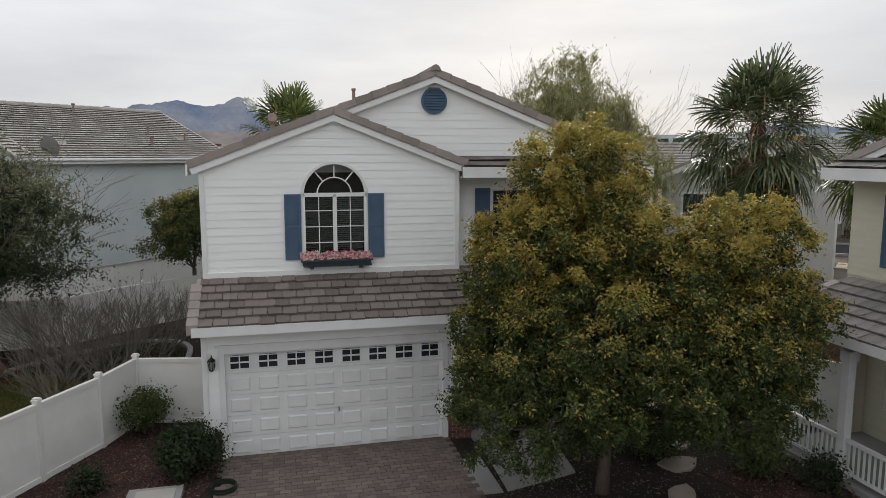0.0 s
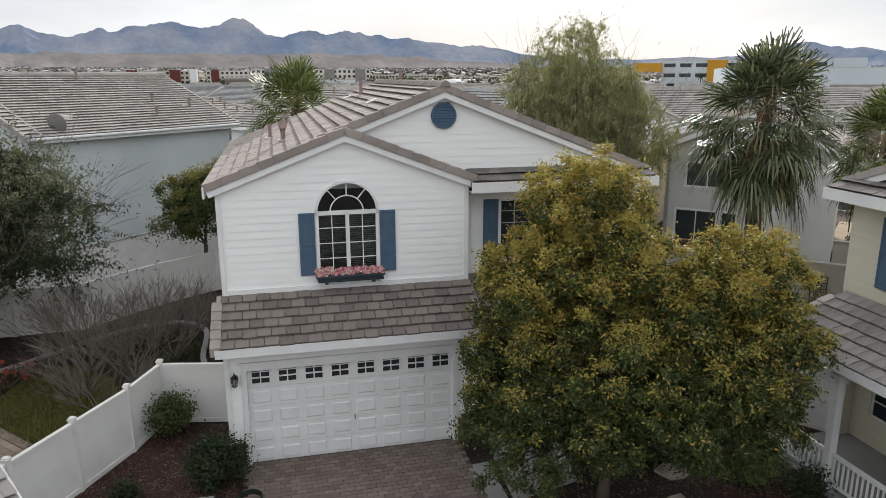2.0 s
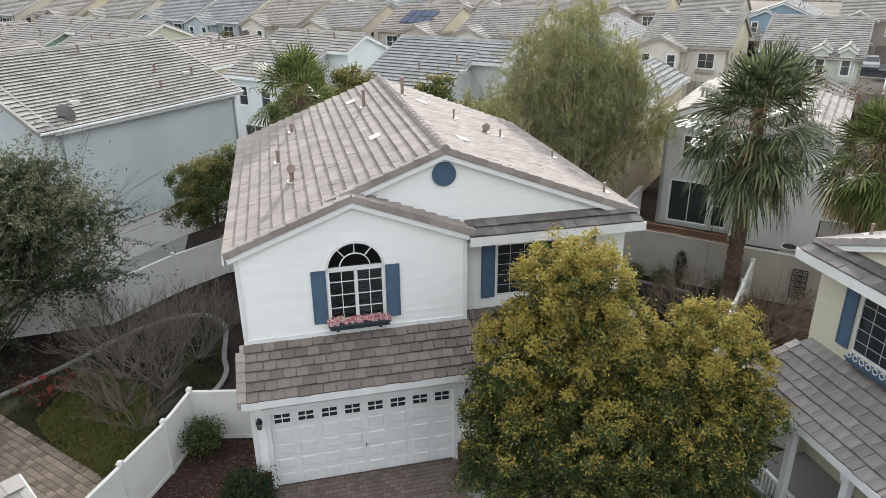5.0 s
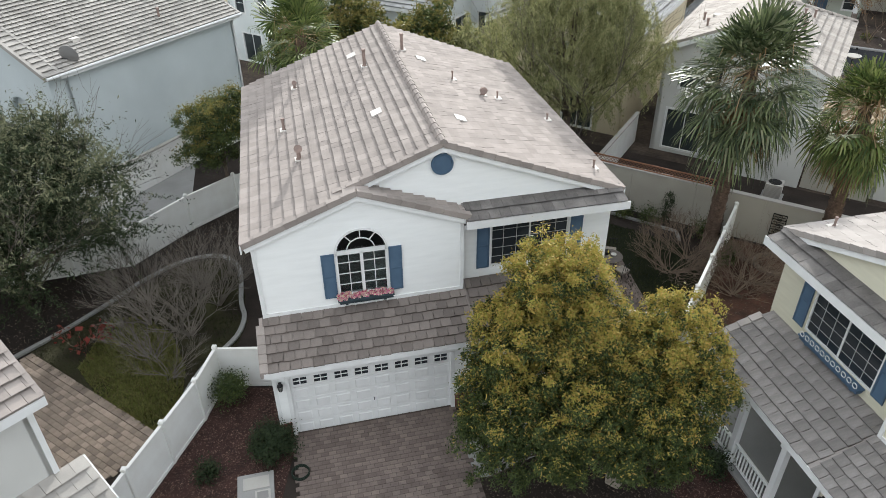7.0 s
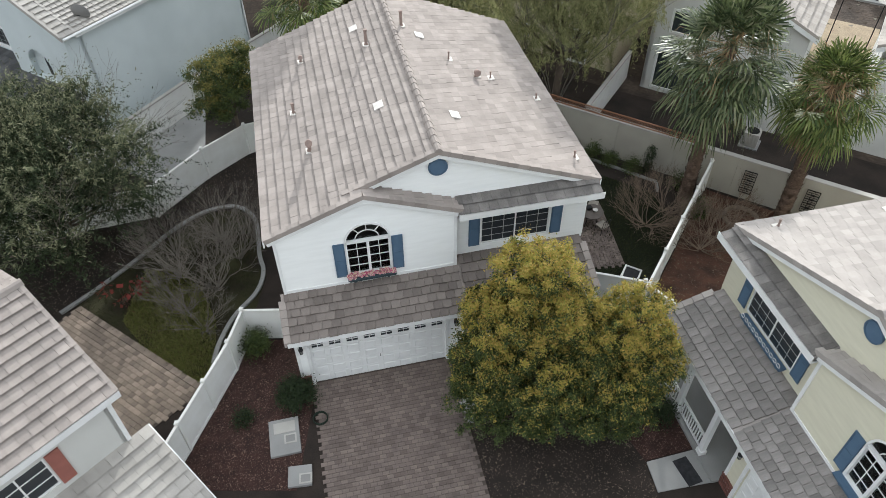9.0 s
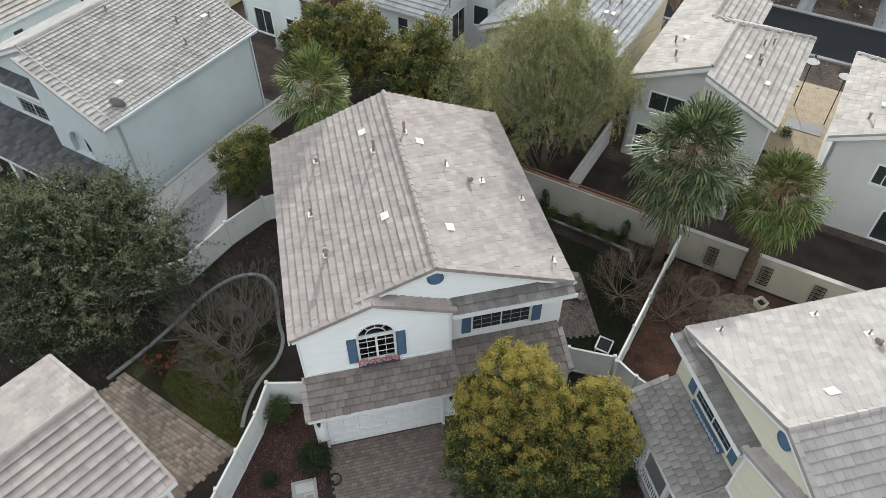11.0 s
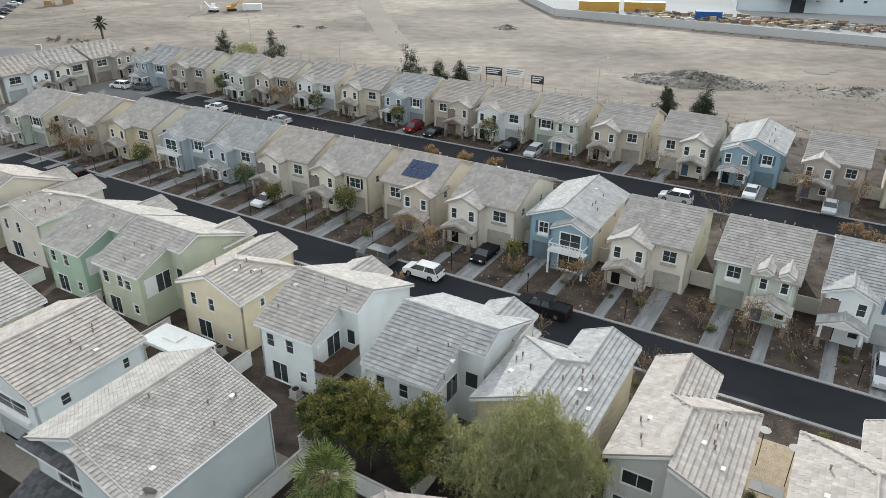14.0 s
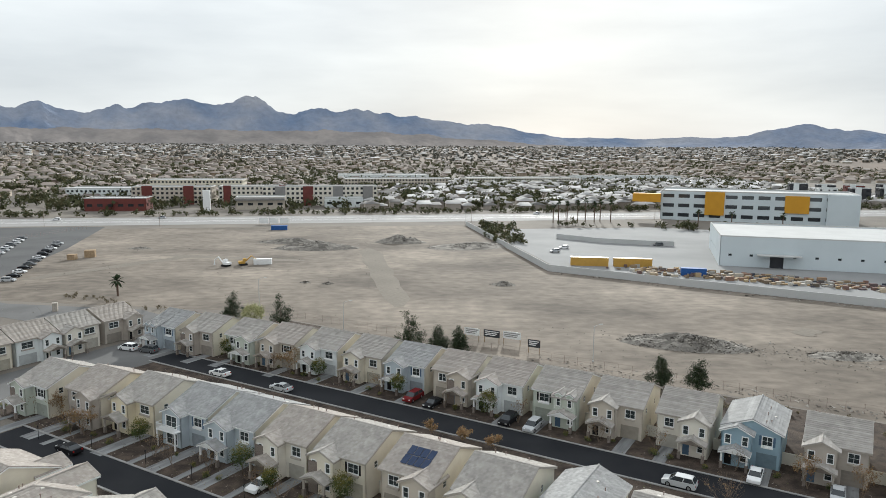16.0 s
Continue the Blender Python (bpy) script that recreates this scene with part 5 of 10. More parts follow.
    if solar:
        k0 = Vector((2.2, 1.2, ze + slope * 1.2 + 0.14))
        upv = Vector((0, 1, slope)).normalized()
        for i in range(2):
            for j in range(4):
                sm = MB()
                p = k0 + Vector((j * 1.02, 0, 0)) + upv * (i * 1.68)
                qd = [p, p + Vector((0.93, 0, 0)), p + Vector((0.93, 0, 0)) + upv * 1.56, p + upv * 1.56]
                sm.prism(qd, (0, 0, 0.04))
                part("solar_panel", sm, SOLAR, rf, "dark blue solar panel")
    if axis == "x":
        roof_bits(rf, rng, (0.8, w - 0.8), (d * 0.55, d - 0.8), lambda x, y: zr - slope * abs(y - d / 2), 4)
    else:
        roof_bits(rf, rng, (w * 0.55, w - 0.8), (0.8, d - 0.8), lambda x, y: zr - slope * abs(x - w / 2), 5)
    return h


SOLAR = surface("solar_cells", (0.025, 0.04, 0.08), (0.035, 0.052, 0.1), 1.5, 0.15, 0)
DRIVE = surface("grey_driveway", (0.27, 0.275, 0.275), (0.12, 0.12, 0.122), 0.45, 0.9, 0.25, 40, 0.18, stretch=(2.2, 0.35, 1))
GLASS_TEAL = surface("tinted_window_glass", (0.05, 0.062, 0.062), (0.028, 0.034, 0.037), 0.5, 0.08, 0.0, 20, 0.05, spec=0.5)


def paving(m, x0, x1, y0, y1, z=0.03, mat=None, name="driveway", label="pale concrete driveway"):
    mb = MB()
    mb.box(x0, y0, z - 0.05, x1, y1, z)
    ob = part(name, mb, mat or DRIVE, m=m)
    return tagged(ob, label, "driveway", "", "structure")


def roadway(name, u0, u1, v0, v1, label, z=0.02):
    sheet(name, [sxy(u0, v0), sxy(u1, v0), sxy(u1, v1), sxy(u0, v1)], z, ASPHALT, label, "road")
    for i, (a, b) in enumerate(((v0 - 0.35, v0), (v1, v1 + 0.35))):
        mb = MB()
        n = int((u1 - u0) / 3.0)
        for j in range(n):
            s0, s1 = u0 + (u1 - u0) * j / n, u0 + (u1 - u0) * (j + 0.995) / n
            mb.box(s0, a, 0, s1, b, 0.13)
        tagged(part("kerb", mb, CONCRETE, m=at_street(0, 0)), "pale concrete street kerb", "kerb", "", "structure")


roadway("road", -118, 60, 55.6, 61.9, "dark sealed asphalt street between the house rows")
roadway("road", -132, 80, 96.8, 103.6, "dark sealed asphalt street behind the second row")
for v0, v1 in ((49.5, 55.2), (62.3, 96.4), (104.0, 140.0), (30.2, 49.5)):
    sheet("soil_yards", [sxy(-135, v0), sxy(70, v0), sxy(70, v1), sxy(-135, v1)], 0.008, FRONT_SOIL, "brown soil and gravel of the front yards", "soil")

FRONTS = [
    # u, width, shade, roof, style, flip, solar, words
    (12.0, 9.0, "tan", "brown", "stone", True, False, "taupe two-storey house with stone porch piers"),
    (1.8, 8.6, "white", "slate", "stone", False, False, "white two-storey house with dark tile roof and stone piers"),
    (-8.6, 8.8, "sage", "grey", "dormer", True, False, "sage green house with two small dormers"),
    (-19.6, 8.9, "pale", "grey", "bay", False, False, "beige two-storey house with gabled porch"),
    (-29.9, 8.6, "blue", "slate", "balcony", True, False, "blue house with white balcony over the porch"),
    (-40.3, 9.2, "pale", "grey", "bay", False, False, "cream two-storey house with large grey tile roof"),
    (-51.2, 9.0, "tan", "tan", "bay", True, True, "tan house with solar panels on the front roof slope"),
    (-62.2, 9.2, "cream", "grey", "stone", False, False, "cream house with stone entry tower"),
    (-72.2, 9.0, "pale", "tan", "stone", False, False, "pale stucco house with stone entry"),
    (-82.5, 9.2, "paleblue", "slate", "bay", False, False, "pale blue-grey house with gabled porch"),
    (-92.6, 9.2, "paleblue", "slate", "balcony", False, False, "pale blue house with covered front porch"),
    (-104.5, 9.6, "yellow", "grey", "bay", False, False, "pale yellow house with gabled porch"),
    (-115.5, 9.6, "taupe", "tan", "bay", True, False, "taupe two-storey house with brown porch gable"),
    (-126.5, 9.4, "sage", "grey", "stone", False, False, "sage grey house at the street's end"),
]
lamp_spots = []
for i, (u, w, shade, rk, style, flip, solar, words) in enumerate(FRONTS):
    u, w = u + 0.35, w - 0.7
    v = 71.3 if u > -100 else 71.3 + (u + 100) * 0.2
    m = at_street(u, v)
    tract_house(m, w, 11.8, shade, rk, words, style, "y" if shade == "blue" else "x", flip, True, 10 + i, trim="white" if shade in ("blue", "paleblue", "white", "sage") else "pale", porch=style != "balcony", back=False, solar=solar, shutters=i % 3 == 1, side_shade="cream")
    gx = (4.8, w - 0.5) if not flip else (0.5, w - 4.8)
    paving(m, gx[0] + 0.45, gx[1] - 0.45, -9.0, 0.1)
    paving(m, *((1.2, 2.4) if not flip else (w - 2.4, w - 1.2)), -9.0, -1.6, 0.05, name="front_walk", label="pale concrete front walk")
    lamp_spots.append(m @ Vector((gx[0] - 0.5 if not flip else gx[1] + 0.5, -8.0, 0)))

THIRD = [
    (17.0, 9.0, "tan", "grey", "bay", False), (6.5, 9.0, "cream", "tan", "stone", True),
    (-4.2, 8.8, "taupe", "grey", "bay", False), (-15.3, 8.8, "blue", "slate", "bay", False), (-25.2, 8.8, "pale", "grey", "bay", True),
    (-35.8, 9.0, "tan", "grey", "bay", False), (-46.6, 9.2, "sage", "grey", "dormer", True), (-57.0, 9.2, "white", "tan", "bay", False), (-67.0, 9.0, "tan", "tan", "stone", True),
    (-77.2, 9.0, "paleblue", "slate", "bay", False), (-87.5, 9.2, "cream", "grey", "bay", False), (-98.6, 9.4, "white", "grey", "bay", False),
    (-109.0, 9.2, "tan", "tan", "bay", False), (-119.5, 9.4, "sage", "grey", "bay", True), (-131.0, 9.4, "taupe", "grey", "stone", False), (-142.0, 9.4, "paleblue", "slate", "dormer", False),
    ]
for i, (u, w, shade, rk, style, flip) in enumerate(THIRD):
    u, w = u + 0.35, w - 0.7
    v = 110.3 if u > -95 else 110.3 + (u + 95) * 0.12
    m = at_street(u, v)
    tract_house(m, w, 11.6, shade, rk, {"blue": "blue two-storey house with white trim", "yellow": "pale yellow two-storey house", "white": "white two-storey house with grey roof"}.get(shade, shade.replace("pale", "pale ") + " stucco two-storey house with grey tile roof"), style, "y" if shade == "blue" else "x", flip, False, 40 + i, trim="white" if shade in ("blue", "paleblue", "white", "sage") else "pale", back=False, shutters=i % 3 == 0, group="houses by the empty lot", side_shade="" if shade == "blue" else "cream")
    gx = (4.8, w - 0.5) if not flip else (0.5, w - 4.8)
    paving(m, gx[0] + 0.45, gx[1] - 0.45, -6.4, 0.1)

SIDE_FENCE = surface("pale_side_wall", (0.6, 0.57, 0.5), (0.52, 0.49, 0.43), 0.6, 0.9, 0.3, 60, 0.1)
for rows_, v0, deep in ((FRONTS, 71.3, 3.0), (THIRD, 110.3, 3.0)):
    for a, b in zip(rows_, rows_[1:]):
        u0, u1 = b[0] + b[1] - 0.35, a[0] + 0.35
        if 0.3 < u1 - u0 < 4 and a[0] > -95:
            mb = MB()
            mb.box(u0 + 0.02, v0 + deep, 0, u1 - 0.02, v0 + deep + 0.2, 1.75)
            mb.box(u0 + 0.02, v0 + deep - 0.03, 1.75, u1 - 0.02, v0 + deep + 0.23, 1.83)
            tagged(part("side_wall", mb, SIDE_FENCE, m=at_street(0, 0)), "pale low wall between two houses", "wall", "side walls")
BACKS = [
    # u of the low end, width, shade, roof, notch, words
    (-28.5, 8.6, "white", "slate", (2.2, 4.0), "off-white house with blue-grey tile roof"),
    (-40.0, 7.85, "white", "grey", (1.9, 4.0), "white stucco house with a brown balcony"),
    (-62.35, 8.3, "olive", "grey", (1.9, 4.0), "olive green stucco house with grey roof"),
    (-71.25, 7.9, "green", "grey", (1.7, 4.0), "pale green stucco house with grey roof"),
    (-95.5, 9.4, "cream", "tan", None, "cream stucco house at the end of the row"),
]
for i, (u, w, shade, rk, notch, words) in enumerate(BACKS):
    m = at_street(u + w, 49.2, 180)
    tract_house(m, w, 12.1, shade, rk, words, "bay", "x", bool(i % 2), True, 70 + i, notch=notch, trim="white", group="houses backing on the yards", slope=0.4, ze=5.95, balcony=i == 1)
    gx = (4.8, w - 0.5) if not i % 2 else (0.5, w - 4.8)
    paving(m, gx[0], gx[1], -6.2, 0.1)


def roof_plane(parent, outline, height, down, mat, tw=0.36, tl=0.42, seed=1, name="roof"):
    """One slope of a roof: a deck over a plan outline, and rows of tiles laid on it. down: plan direction of the fall."""
    dn = Vector((*down, 0))
    s = height(*(-dn).xy) - height(0, 0)
    al = Vector((-dn.y, dn.x, 0))
    area = sum(a[0] * b[1] - b[0] * a[1] for a, b in zip(outline, outline[1:] + outline[:1]))
    pts = outline if area > 0 else outline[::-1]
    mb = MB()
    mb.prism([(x, y, height(x, y) - 0.16) for x, y in pts], (0, 0, 0.16))
    rf = part(name, mb, mat, parent)
    fall = [p[0] * dn.x + p[1] * dn.y for p in pts]
    side = [p[0] * al.x + p[1] * al.y for p in pts]
    o2 = dn * max(fall) + al * min(side)
    k = math.sqrt(1 + s * s)
    vs, fs = tile_field((o2.x, o2.y, height(o2.x, o2.y)), tuple(al), (-dn.x / k, -dn.y / k, s / k), max(side) - min(side), (max(fall) - min(fall)) * k, tw, tl, seed=seed, thick=0.085)
    quads = np.array(vs).reshape(-1, 6, 3)
    c = quads.mean(axis=1)
    inside = np.zeros(len(c), bool)
    for (x0, y0), (x1, y1) in zip(pts, pts[1:] + pts[:1]):
        if abs(y0 - y1) > 1e-9:
            inside ^= ((y0 > c[:, 1]) != (y1 > c[:, 1])) & (c[:, 0] < (x1 - x0) * (c[:, 1] - y0) / (y1 - y0) + x0)
    quads = quads[inside]
    one = ((0, 1, 3, 2), (2, 3, 5, 4), (0, 2, 4, 4), (1, 5, 3, 3))
    fs = [tuple(6 * q + a for a in f) for q in range(len(quads)) for f in one]
    part("roof_tiles", tiles_mesh("roof_tiles", [(quads.reshape(-1, 3), fs)], mat), None, rf, "", "stuff")
    return rf


def hipped_house(u, v, w, deep, fw, far, shade, roof_kind, label, seed, mirror=False, ze=5.95, s=0.44, step=0.0, holes=(), clutter=6):
    """A house seen from its yard: a wide rear block, gabled to the yard and hipped to the street, and a narrower gabled block towards the street."""
    th = base("house", at_street(u, v), label, "house", "houses backing on the yards")
    wm, rm = STUCCO[shade], ROOFS[roof_kind]
    X = (lambda x: w - x) if mirror else (lambda x: x)
    sg = -1 if mirror else 1
    o, g = 0.35, 0.3

    def P(x, y):
        return (X(x), y)

    def line(mb, a, b, z1, hl=()):
        a, b = (P(*b), P(*a)) if mirror else (P(*a), P(*b))
        if mirror:
            L = math.hypot(a[0] - b[0], a[1] - b[1])
            hl = [(L - q[1], L - q[0], q[2], q[3]) for q in hl]
        wall_open(mb, a, b, 0, z1, hl, 0.2)
        return a, b, hl

    mb = MB()
    opened = [line(mb, (0, 0), (w, 0), ze, holes)]
    side = [(2.4, 3.0, 4.0, 4.9), (6.2, 6.8, 4.0, 4.9)]
    opened.append(line(mb, (w, 0), (w, deep), ze, side))
    line(mb, (w, deep), (fw, deep), ze)
    line(mb, (fw, deep), (fw, far), ze)
    line(mb, (fw, far), (0, far), ze)
    line(mb, (0, far), (0, 0), ze)
    gable_end(mb, (0, 0), (w, 0), ze, w / 2, ze + s * w / 2)
    fa, fb = (P(0, far), P(fw, far)) if mirror else (P(fw, far), P(0, far))
    gable_end(mb, fa, fb, ze, fw / 2, ze + s * fw / 2)
    if step:
        mb.prism([(X(w / 2), -step, 0), (X(w), -step, 0), (X(w), -step, ze), (X(w / 2), -step, ze + s * w / 2 - 0.1)][::sg], (0, step, 0))
    part("wall", mb, wm, th)
    for a, b, hl in opened:
        for q in hl:
            window(th, a, b, q, WHITE_TRIM, GLASS_TEAL, 2 if q[1] - q[0] > 1.1 else 1, 1 if q[1] - q[0] > 1.1 else 2, trim=0.06)
    left = [(-o, -g), (-o, far + g), (fw / 2, far + g), (fw / 2, deep - fw / 2), (w / 2, deep - w / 2), (w / 2, -g)]
    front = [(fw / 2, far + g), (fw / 2, deep - fw / 2), (fw + o, deep + o), (fw + o, far + g)]
    hip = [(w / 2, deep - w / 2), (fw / 2, deep - fw / 2), (fw + o, deep + o), (w + o, deep + o)]
    right = [(w / 2, -g - step), (w / 2, deep - w / 2), (w + o, deep + o), (w + o, -g - step)]
    hl_, hr_ = (lambda x, y: ze + s * X(x)), (lambda x, y: ze + s * (w - X(x)))
    first = roof_plane(th, [P(*p) for p in left], hl_, (-sg, 0), rm, seed=seed)
    roof_plane(th, [P(*p) for p in right], hr_, (sg, 0), rm, seed=seed + 1)
    roof_plane(th, [P(*p) for p in front], lambda x, y: ze + s * (fw - X(x)), (sg, 0), rm, seed=seed + 2)
    roof_plane(th, [P(*p) for p in hip], lambda x, y: ze + s * (deep - y), (0, 1), rm, seed=seed + 3)
    zr, zf = ze + s * w / 2 + 0.07, ze + s * fw / 2 + 0.07
    for a, b in (((w / 2, -g, zr), (w / 2, deep - w / 2, zr)), ((fw / 2, deep - fw / 2, zf), (fw / 2, far + g, zf)), ((w + o, deep + o, ze - s * o + 0.08), (w / 2, deep - w / 2, zr)), ((w / 2, deep - w / 2, zr), (fw / 2, deep - fw / 2, zf))):
        cap = MB()
        ridge_cap(cap, (X(a[0]), a[1], a[2]), (X(b[0]), b[1], b[2]), 0.12, 0.4)
        part("ridge_tiles", cap, rm, first, "", "stuff")
    for (x0, y0), (x1, y1) in ((( -o, -g), (w / 2, -g)), ((w + o, -g - step), (w / 2, -g - step)), ((-o, far + g), (fw / 2, far + g)), ((fw + o, far + g), (fw / 2, far + g))):
        run = ze + s * (w / 2 if y0 < 0 else fw / 2)
        for dy, drop, dz, tm in ((0.0, 0.24, -0.06, WHITE_TRIM), (-0.03 if y0 < 0 else 0.0, 0.15, 0.1, rm)):
            mb = MB()
            q = [(X(x0), y0 + dy, ze - s * o + dz), (X(x1), y0 + dy, run + dz), (X(x1), y0 + dy, run + dz - drop), (X(x0), y0 + dy, ze - s * o + dz - drop)]
            mb.prism(q, (0, -0.03 if tm is WHITE_TRIM and y0 < 0 else (0.03 if tm is WHITE_TRIM else 0.1), 0))
            part("barge_board" if tm is WHITE_TRIM else "rake_tiles", mb, tm, first)
    for x, y0, y1 in ((-o, -g, far + g), (w + o, -g - step, deep + o), (fw + o, deep + o, far + g)):
        mb = MB()
        xa, xb = sorted((X(x), X(x + (0.03 if x > 0 else -0.03))))
        mb.box(xa, y0, ze - s * o - 0.22, xb, y1, ze - s * o + 0.02)
        part("fascia", mb, WHITE_TRIM, first)
    mb = MB()
    mb.box(min(X(fw + o), X(w + o)), deep + o, ze - s * o - 0.22, max(X(fw + o), X(w + o)), deep + o + 0.03, ze - s * o + 0.02)
    part("fascia", mb, WHITE_TRIM, first)
    rng = random.Random(seed)
    for k in range(2):
        roof_bits(first, rng, (0.8, w / 2 - 0.6) if k else (w / 2 + 0.6, w - 0.6), (0.8, deep - 3.0), lambda x, y: ze + s * min(x, w - x), clutter // 2 if k else clutter)
    mb = MB()
    mb.box(min(X(0.4), X(fw - 0.4)), far + 0.003, 0, max(X(0.4), X(fw - 0.4)), far + 0.05, 2.2)
    part("garage_door", mb, GARAGE_SHADED[shade], th)
    return th


YARD_HOLES = [(1.0, 3.1, 3.75, 5.0), (0.6, 2.65, 0.25, 2.55), (2.85, 3.6, 0.25, 2.55), (4.85, 5.65, 0.1, 2.1), (6.7, 7.4, 1.2, 2.25)]
SASHES = [(1.2, 2.0, 3.55, 5.0), (3.6, 4.4, 3.55, 5.0), (1.7, 3.6, 0.1, 2.2), (5.6, 6.2, 1.0, 1.7)]
hipped_house(-8.35, 37.1, 7.9, 9.1, 4.5, 12.4, "putty", "tan", "pale grey house with gabled tile roof behind the palms", 81, step=1.0, holes=YARD_HOLES)
hipped_house(2.75, 36.7, 8.2, 9.0, 4.4, 12.6, "putty", "tan", "pale grey stucco house with sliding patio door", 82, True, holes=[(1.1, 2.2, 3.6, 4.9), (4.6, 5.7, 3.6, 4.9), (2.2, 4.4, 0.1, 2.2), (0.7, 1.3, 1.4, 2.0)])
hipped_house(13.2, 36.7, 8.2, 9.0, 4.4, 12.6, "putty", "tan", "pale grey stucco house behind its yard", 83, holes=SASHES)
hipped_house(-18.8, 37.7, 8.4, 9.0, 4.5, 12.3, "yellow", "slate", "yellow stucco house with grey tile roof", 84, True, holes=SASHES, clutter=9)
hipped_house(-51.75, 38.6, 8.0, 7.6, 4.6, 11.0, "yellow", "tan", "pale yellow stucco house with tan roof", 85, holes=SASHES, s=0.4)
hipped_house(-84.2, 39.3, 8.1, 7.6, 4.6, 11.0, "pale", "tan", "cream stucco house with tan roof", 86, holes=SASHES, s=0.4)
for u0, u1 in ((-8.0, -4.6), (7.0, 10.6), (13.6, 17.0), (-14.6, -11.0), (-51.2, -47.6), (-83.8, -80.0)):
    paving(at_street(u0, 49.0), 0.3, u1 - u0 - 0.3, 0.4, 6.2)

for u in (-74.0, -63.7, -53.0, -42.2, -30.6, -20.2, -9.4, 12.2):
    yard_wall("wall_between_yards", [sxy(u, 37.6), sxy(u, 31.0)], 1.7, VINYL, "white wall between two back yards", 0.14)
yard_wall("wall_side_gravel", [sxy(-0.35, 36.4), sxy(2.7, 36.3)], 1.75, YARD_WALL, "cream block wall closing the gravel side yard", 0.18)

# houses on the near cul-de-sac
TILE_DARK = surface("dark_slate_tile", (0.1, 0.1, 0.102), (0.065, 0.065, 0.068), 1.2, 0.8, 0.4, 40, 0.2, island=0.3)


def gable_front_house(m, w, d, ze, slope, label, roof_mat):
    """A wide gabled house: plain side walls, a projecting bay with an arched niche, a dark lower roof along the front."""
    h = base("house", m, label, "house")
    wm = STUCCO["greywhite"]
    zr = ze + slope * w / 2
    mb = MB()
    fh = [(2.3, 4.9, 3.95, 5.1)]
    wall_open(mb, (0, 0), (w, 0), 0, ze, fh, 0.2)
    wall_open(mb, (w, 0), (w, d), 0, ze, [], 0.2)
    wall_open(mb, (w, d), (0, d), 0, ze, [(2.0, 3.2, 3.6, 4.8), (8.0, 9.2, 3.6, 4.8)], 0.2)
    wall_open(mb, (0, d), (0, 0), 0, ze, [], 0.2)
    gable_end(mb, (0, 0), (w, 0), ze, w / 2, zr)
    gable_end(mb, (w, d), (0, d), ze, w / 2, zr)
    part("wall", mb, wm, h)
    for o in ((2.0, 3.2, 3.6, 4.8), (8.0, 9.2, 3.6, 4.8)):
        window(h, (w, d), (0, d), o, WHITE_TRIM, GLASS_DARK, 2, 2)
    window(h, (0, 0), (w, 0), fh[0], WHITE_TRIM, GLASS_DARK, 2, 1, trim=0.08, grid=(6, 4))
    zr, rf = gable_roof(h, 0, w, 0, d, ze, slope, "y", roof_mat, WHITE_TRIM, 0.35, 0.3, 0.3, 0.27, seed=91, gap=0.014)
    # projecting bay under the right-hand slope
    b0, out = w - 5.0, 0.75
    mb = MB()
    ztop = [zr - slope * abs(x - w / 2) - 0.14 for x in (b0, w)]
    cx, r = w - 2.9, 0.85
    cols = [b0, cx - r] + [cx - r * math.cos(math.pi * k / 10) for k in range(1, 10)] + [cx + r, w]
    for x0, x1 in zip(cols, cols[1:]):
        xm = (x0 + x1) / 2
        zt0, zt1 = (zr - slope * abs(x - w / 2) - 0.14 for x in (x0, x1))
        if abs(xm - cx) < r:
            za = 4.35 + math.sqrt(max(0.0, r * r - (xm - cx) ** 2))
            mb.prism([(x0, -out, 2.6), (x1, -out, 2.6), (x1, -out, 3.55), (x0, -out, 3.55)], (0, 0.3, 0))
            mb.prism([(x0, -out, za), (x1, -out, za), (x1, -out, zt1), (x0, -out, zt0)], (0, 0.3, 0))
        else:
            mb.prism([(x0, -out, 0), (x1, -out, 0), (x1, -out, zt1), (x0, -out, zt0)], (0, 0.3, 0))
    for x in (b0, w - 0.2):
        zt = zr - slope * abs(x + 0.1 - w / 2) - 0.2
        mb.box(x, -out + 0.3, 0, x + 0.2, -0.002, zt)
    mb.box(cx - r - 0.1, -out + 0.3, 3.4, cx + r + 0.1, -out + 0.36, 5.4)
    part("front_bay", mb, wm, h)
    nm = MB()
    nm.box(cx + 0.05, -out + 0.26, 3.7, cx + 0.75, -out + 0.297, 4.9)
    nw = part("window", nm, WHITE_TRIM, h)
    nm = MB()
    nm.box(cx + 0.1, -out + 0.245, 3.75, cx + 0.7, -out + 0.257, 4.85)
    part("pane", nm, GLASS_DARK, nw)
    up = Vector((-1, 0, slope)).normalized()
    L = math.hypot(w + 0.35 - b0 + 0.2, slope * (w + 0.35 - b0 + 0.2))
    z_low = zr - slope * (w / 2 + 0.35)
    mb = MB()
    xs0, xs1 = b0 - 0.2, w + 0.35
    mb.prism([(xs0, -out - 0.3, zr - slope * (xs0 - w / 2)), (xs1, -out - 0.3, z_low), (xs1, -out - 0.3, z_low - 0.16), (xs0, -out - 0.3, zr - slope * (xs0 - w / 2) - 0.16)], (0, out - 0.005, 0))
    br = part("bay_roof", mb, roof_mat, h)
    part("roof_tiles", tiles_mesh("roof_tiles", [tile_field((xs1, -out - 0.3, z_low), (0, 1, 0), tuple(up), out - 0.005, L, 0.3, 0.36, seed=93)], roof_mat), None, br, "", "stuff")
    mb = MB()
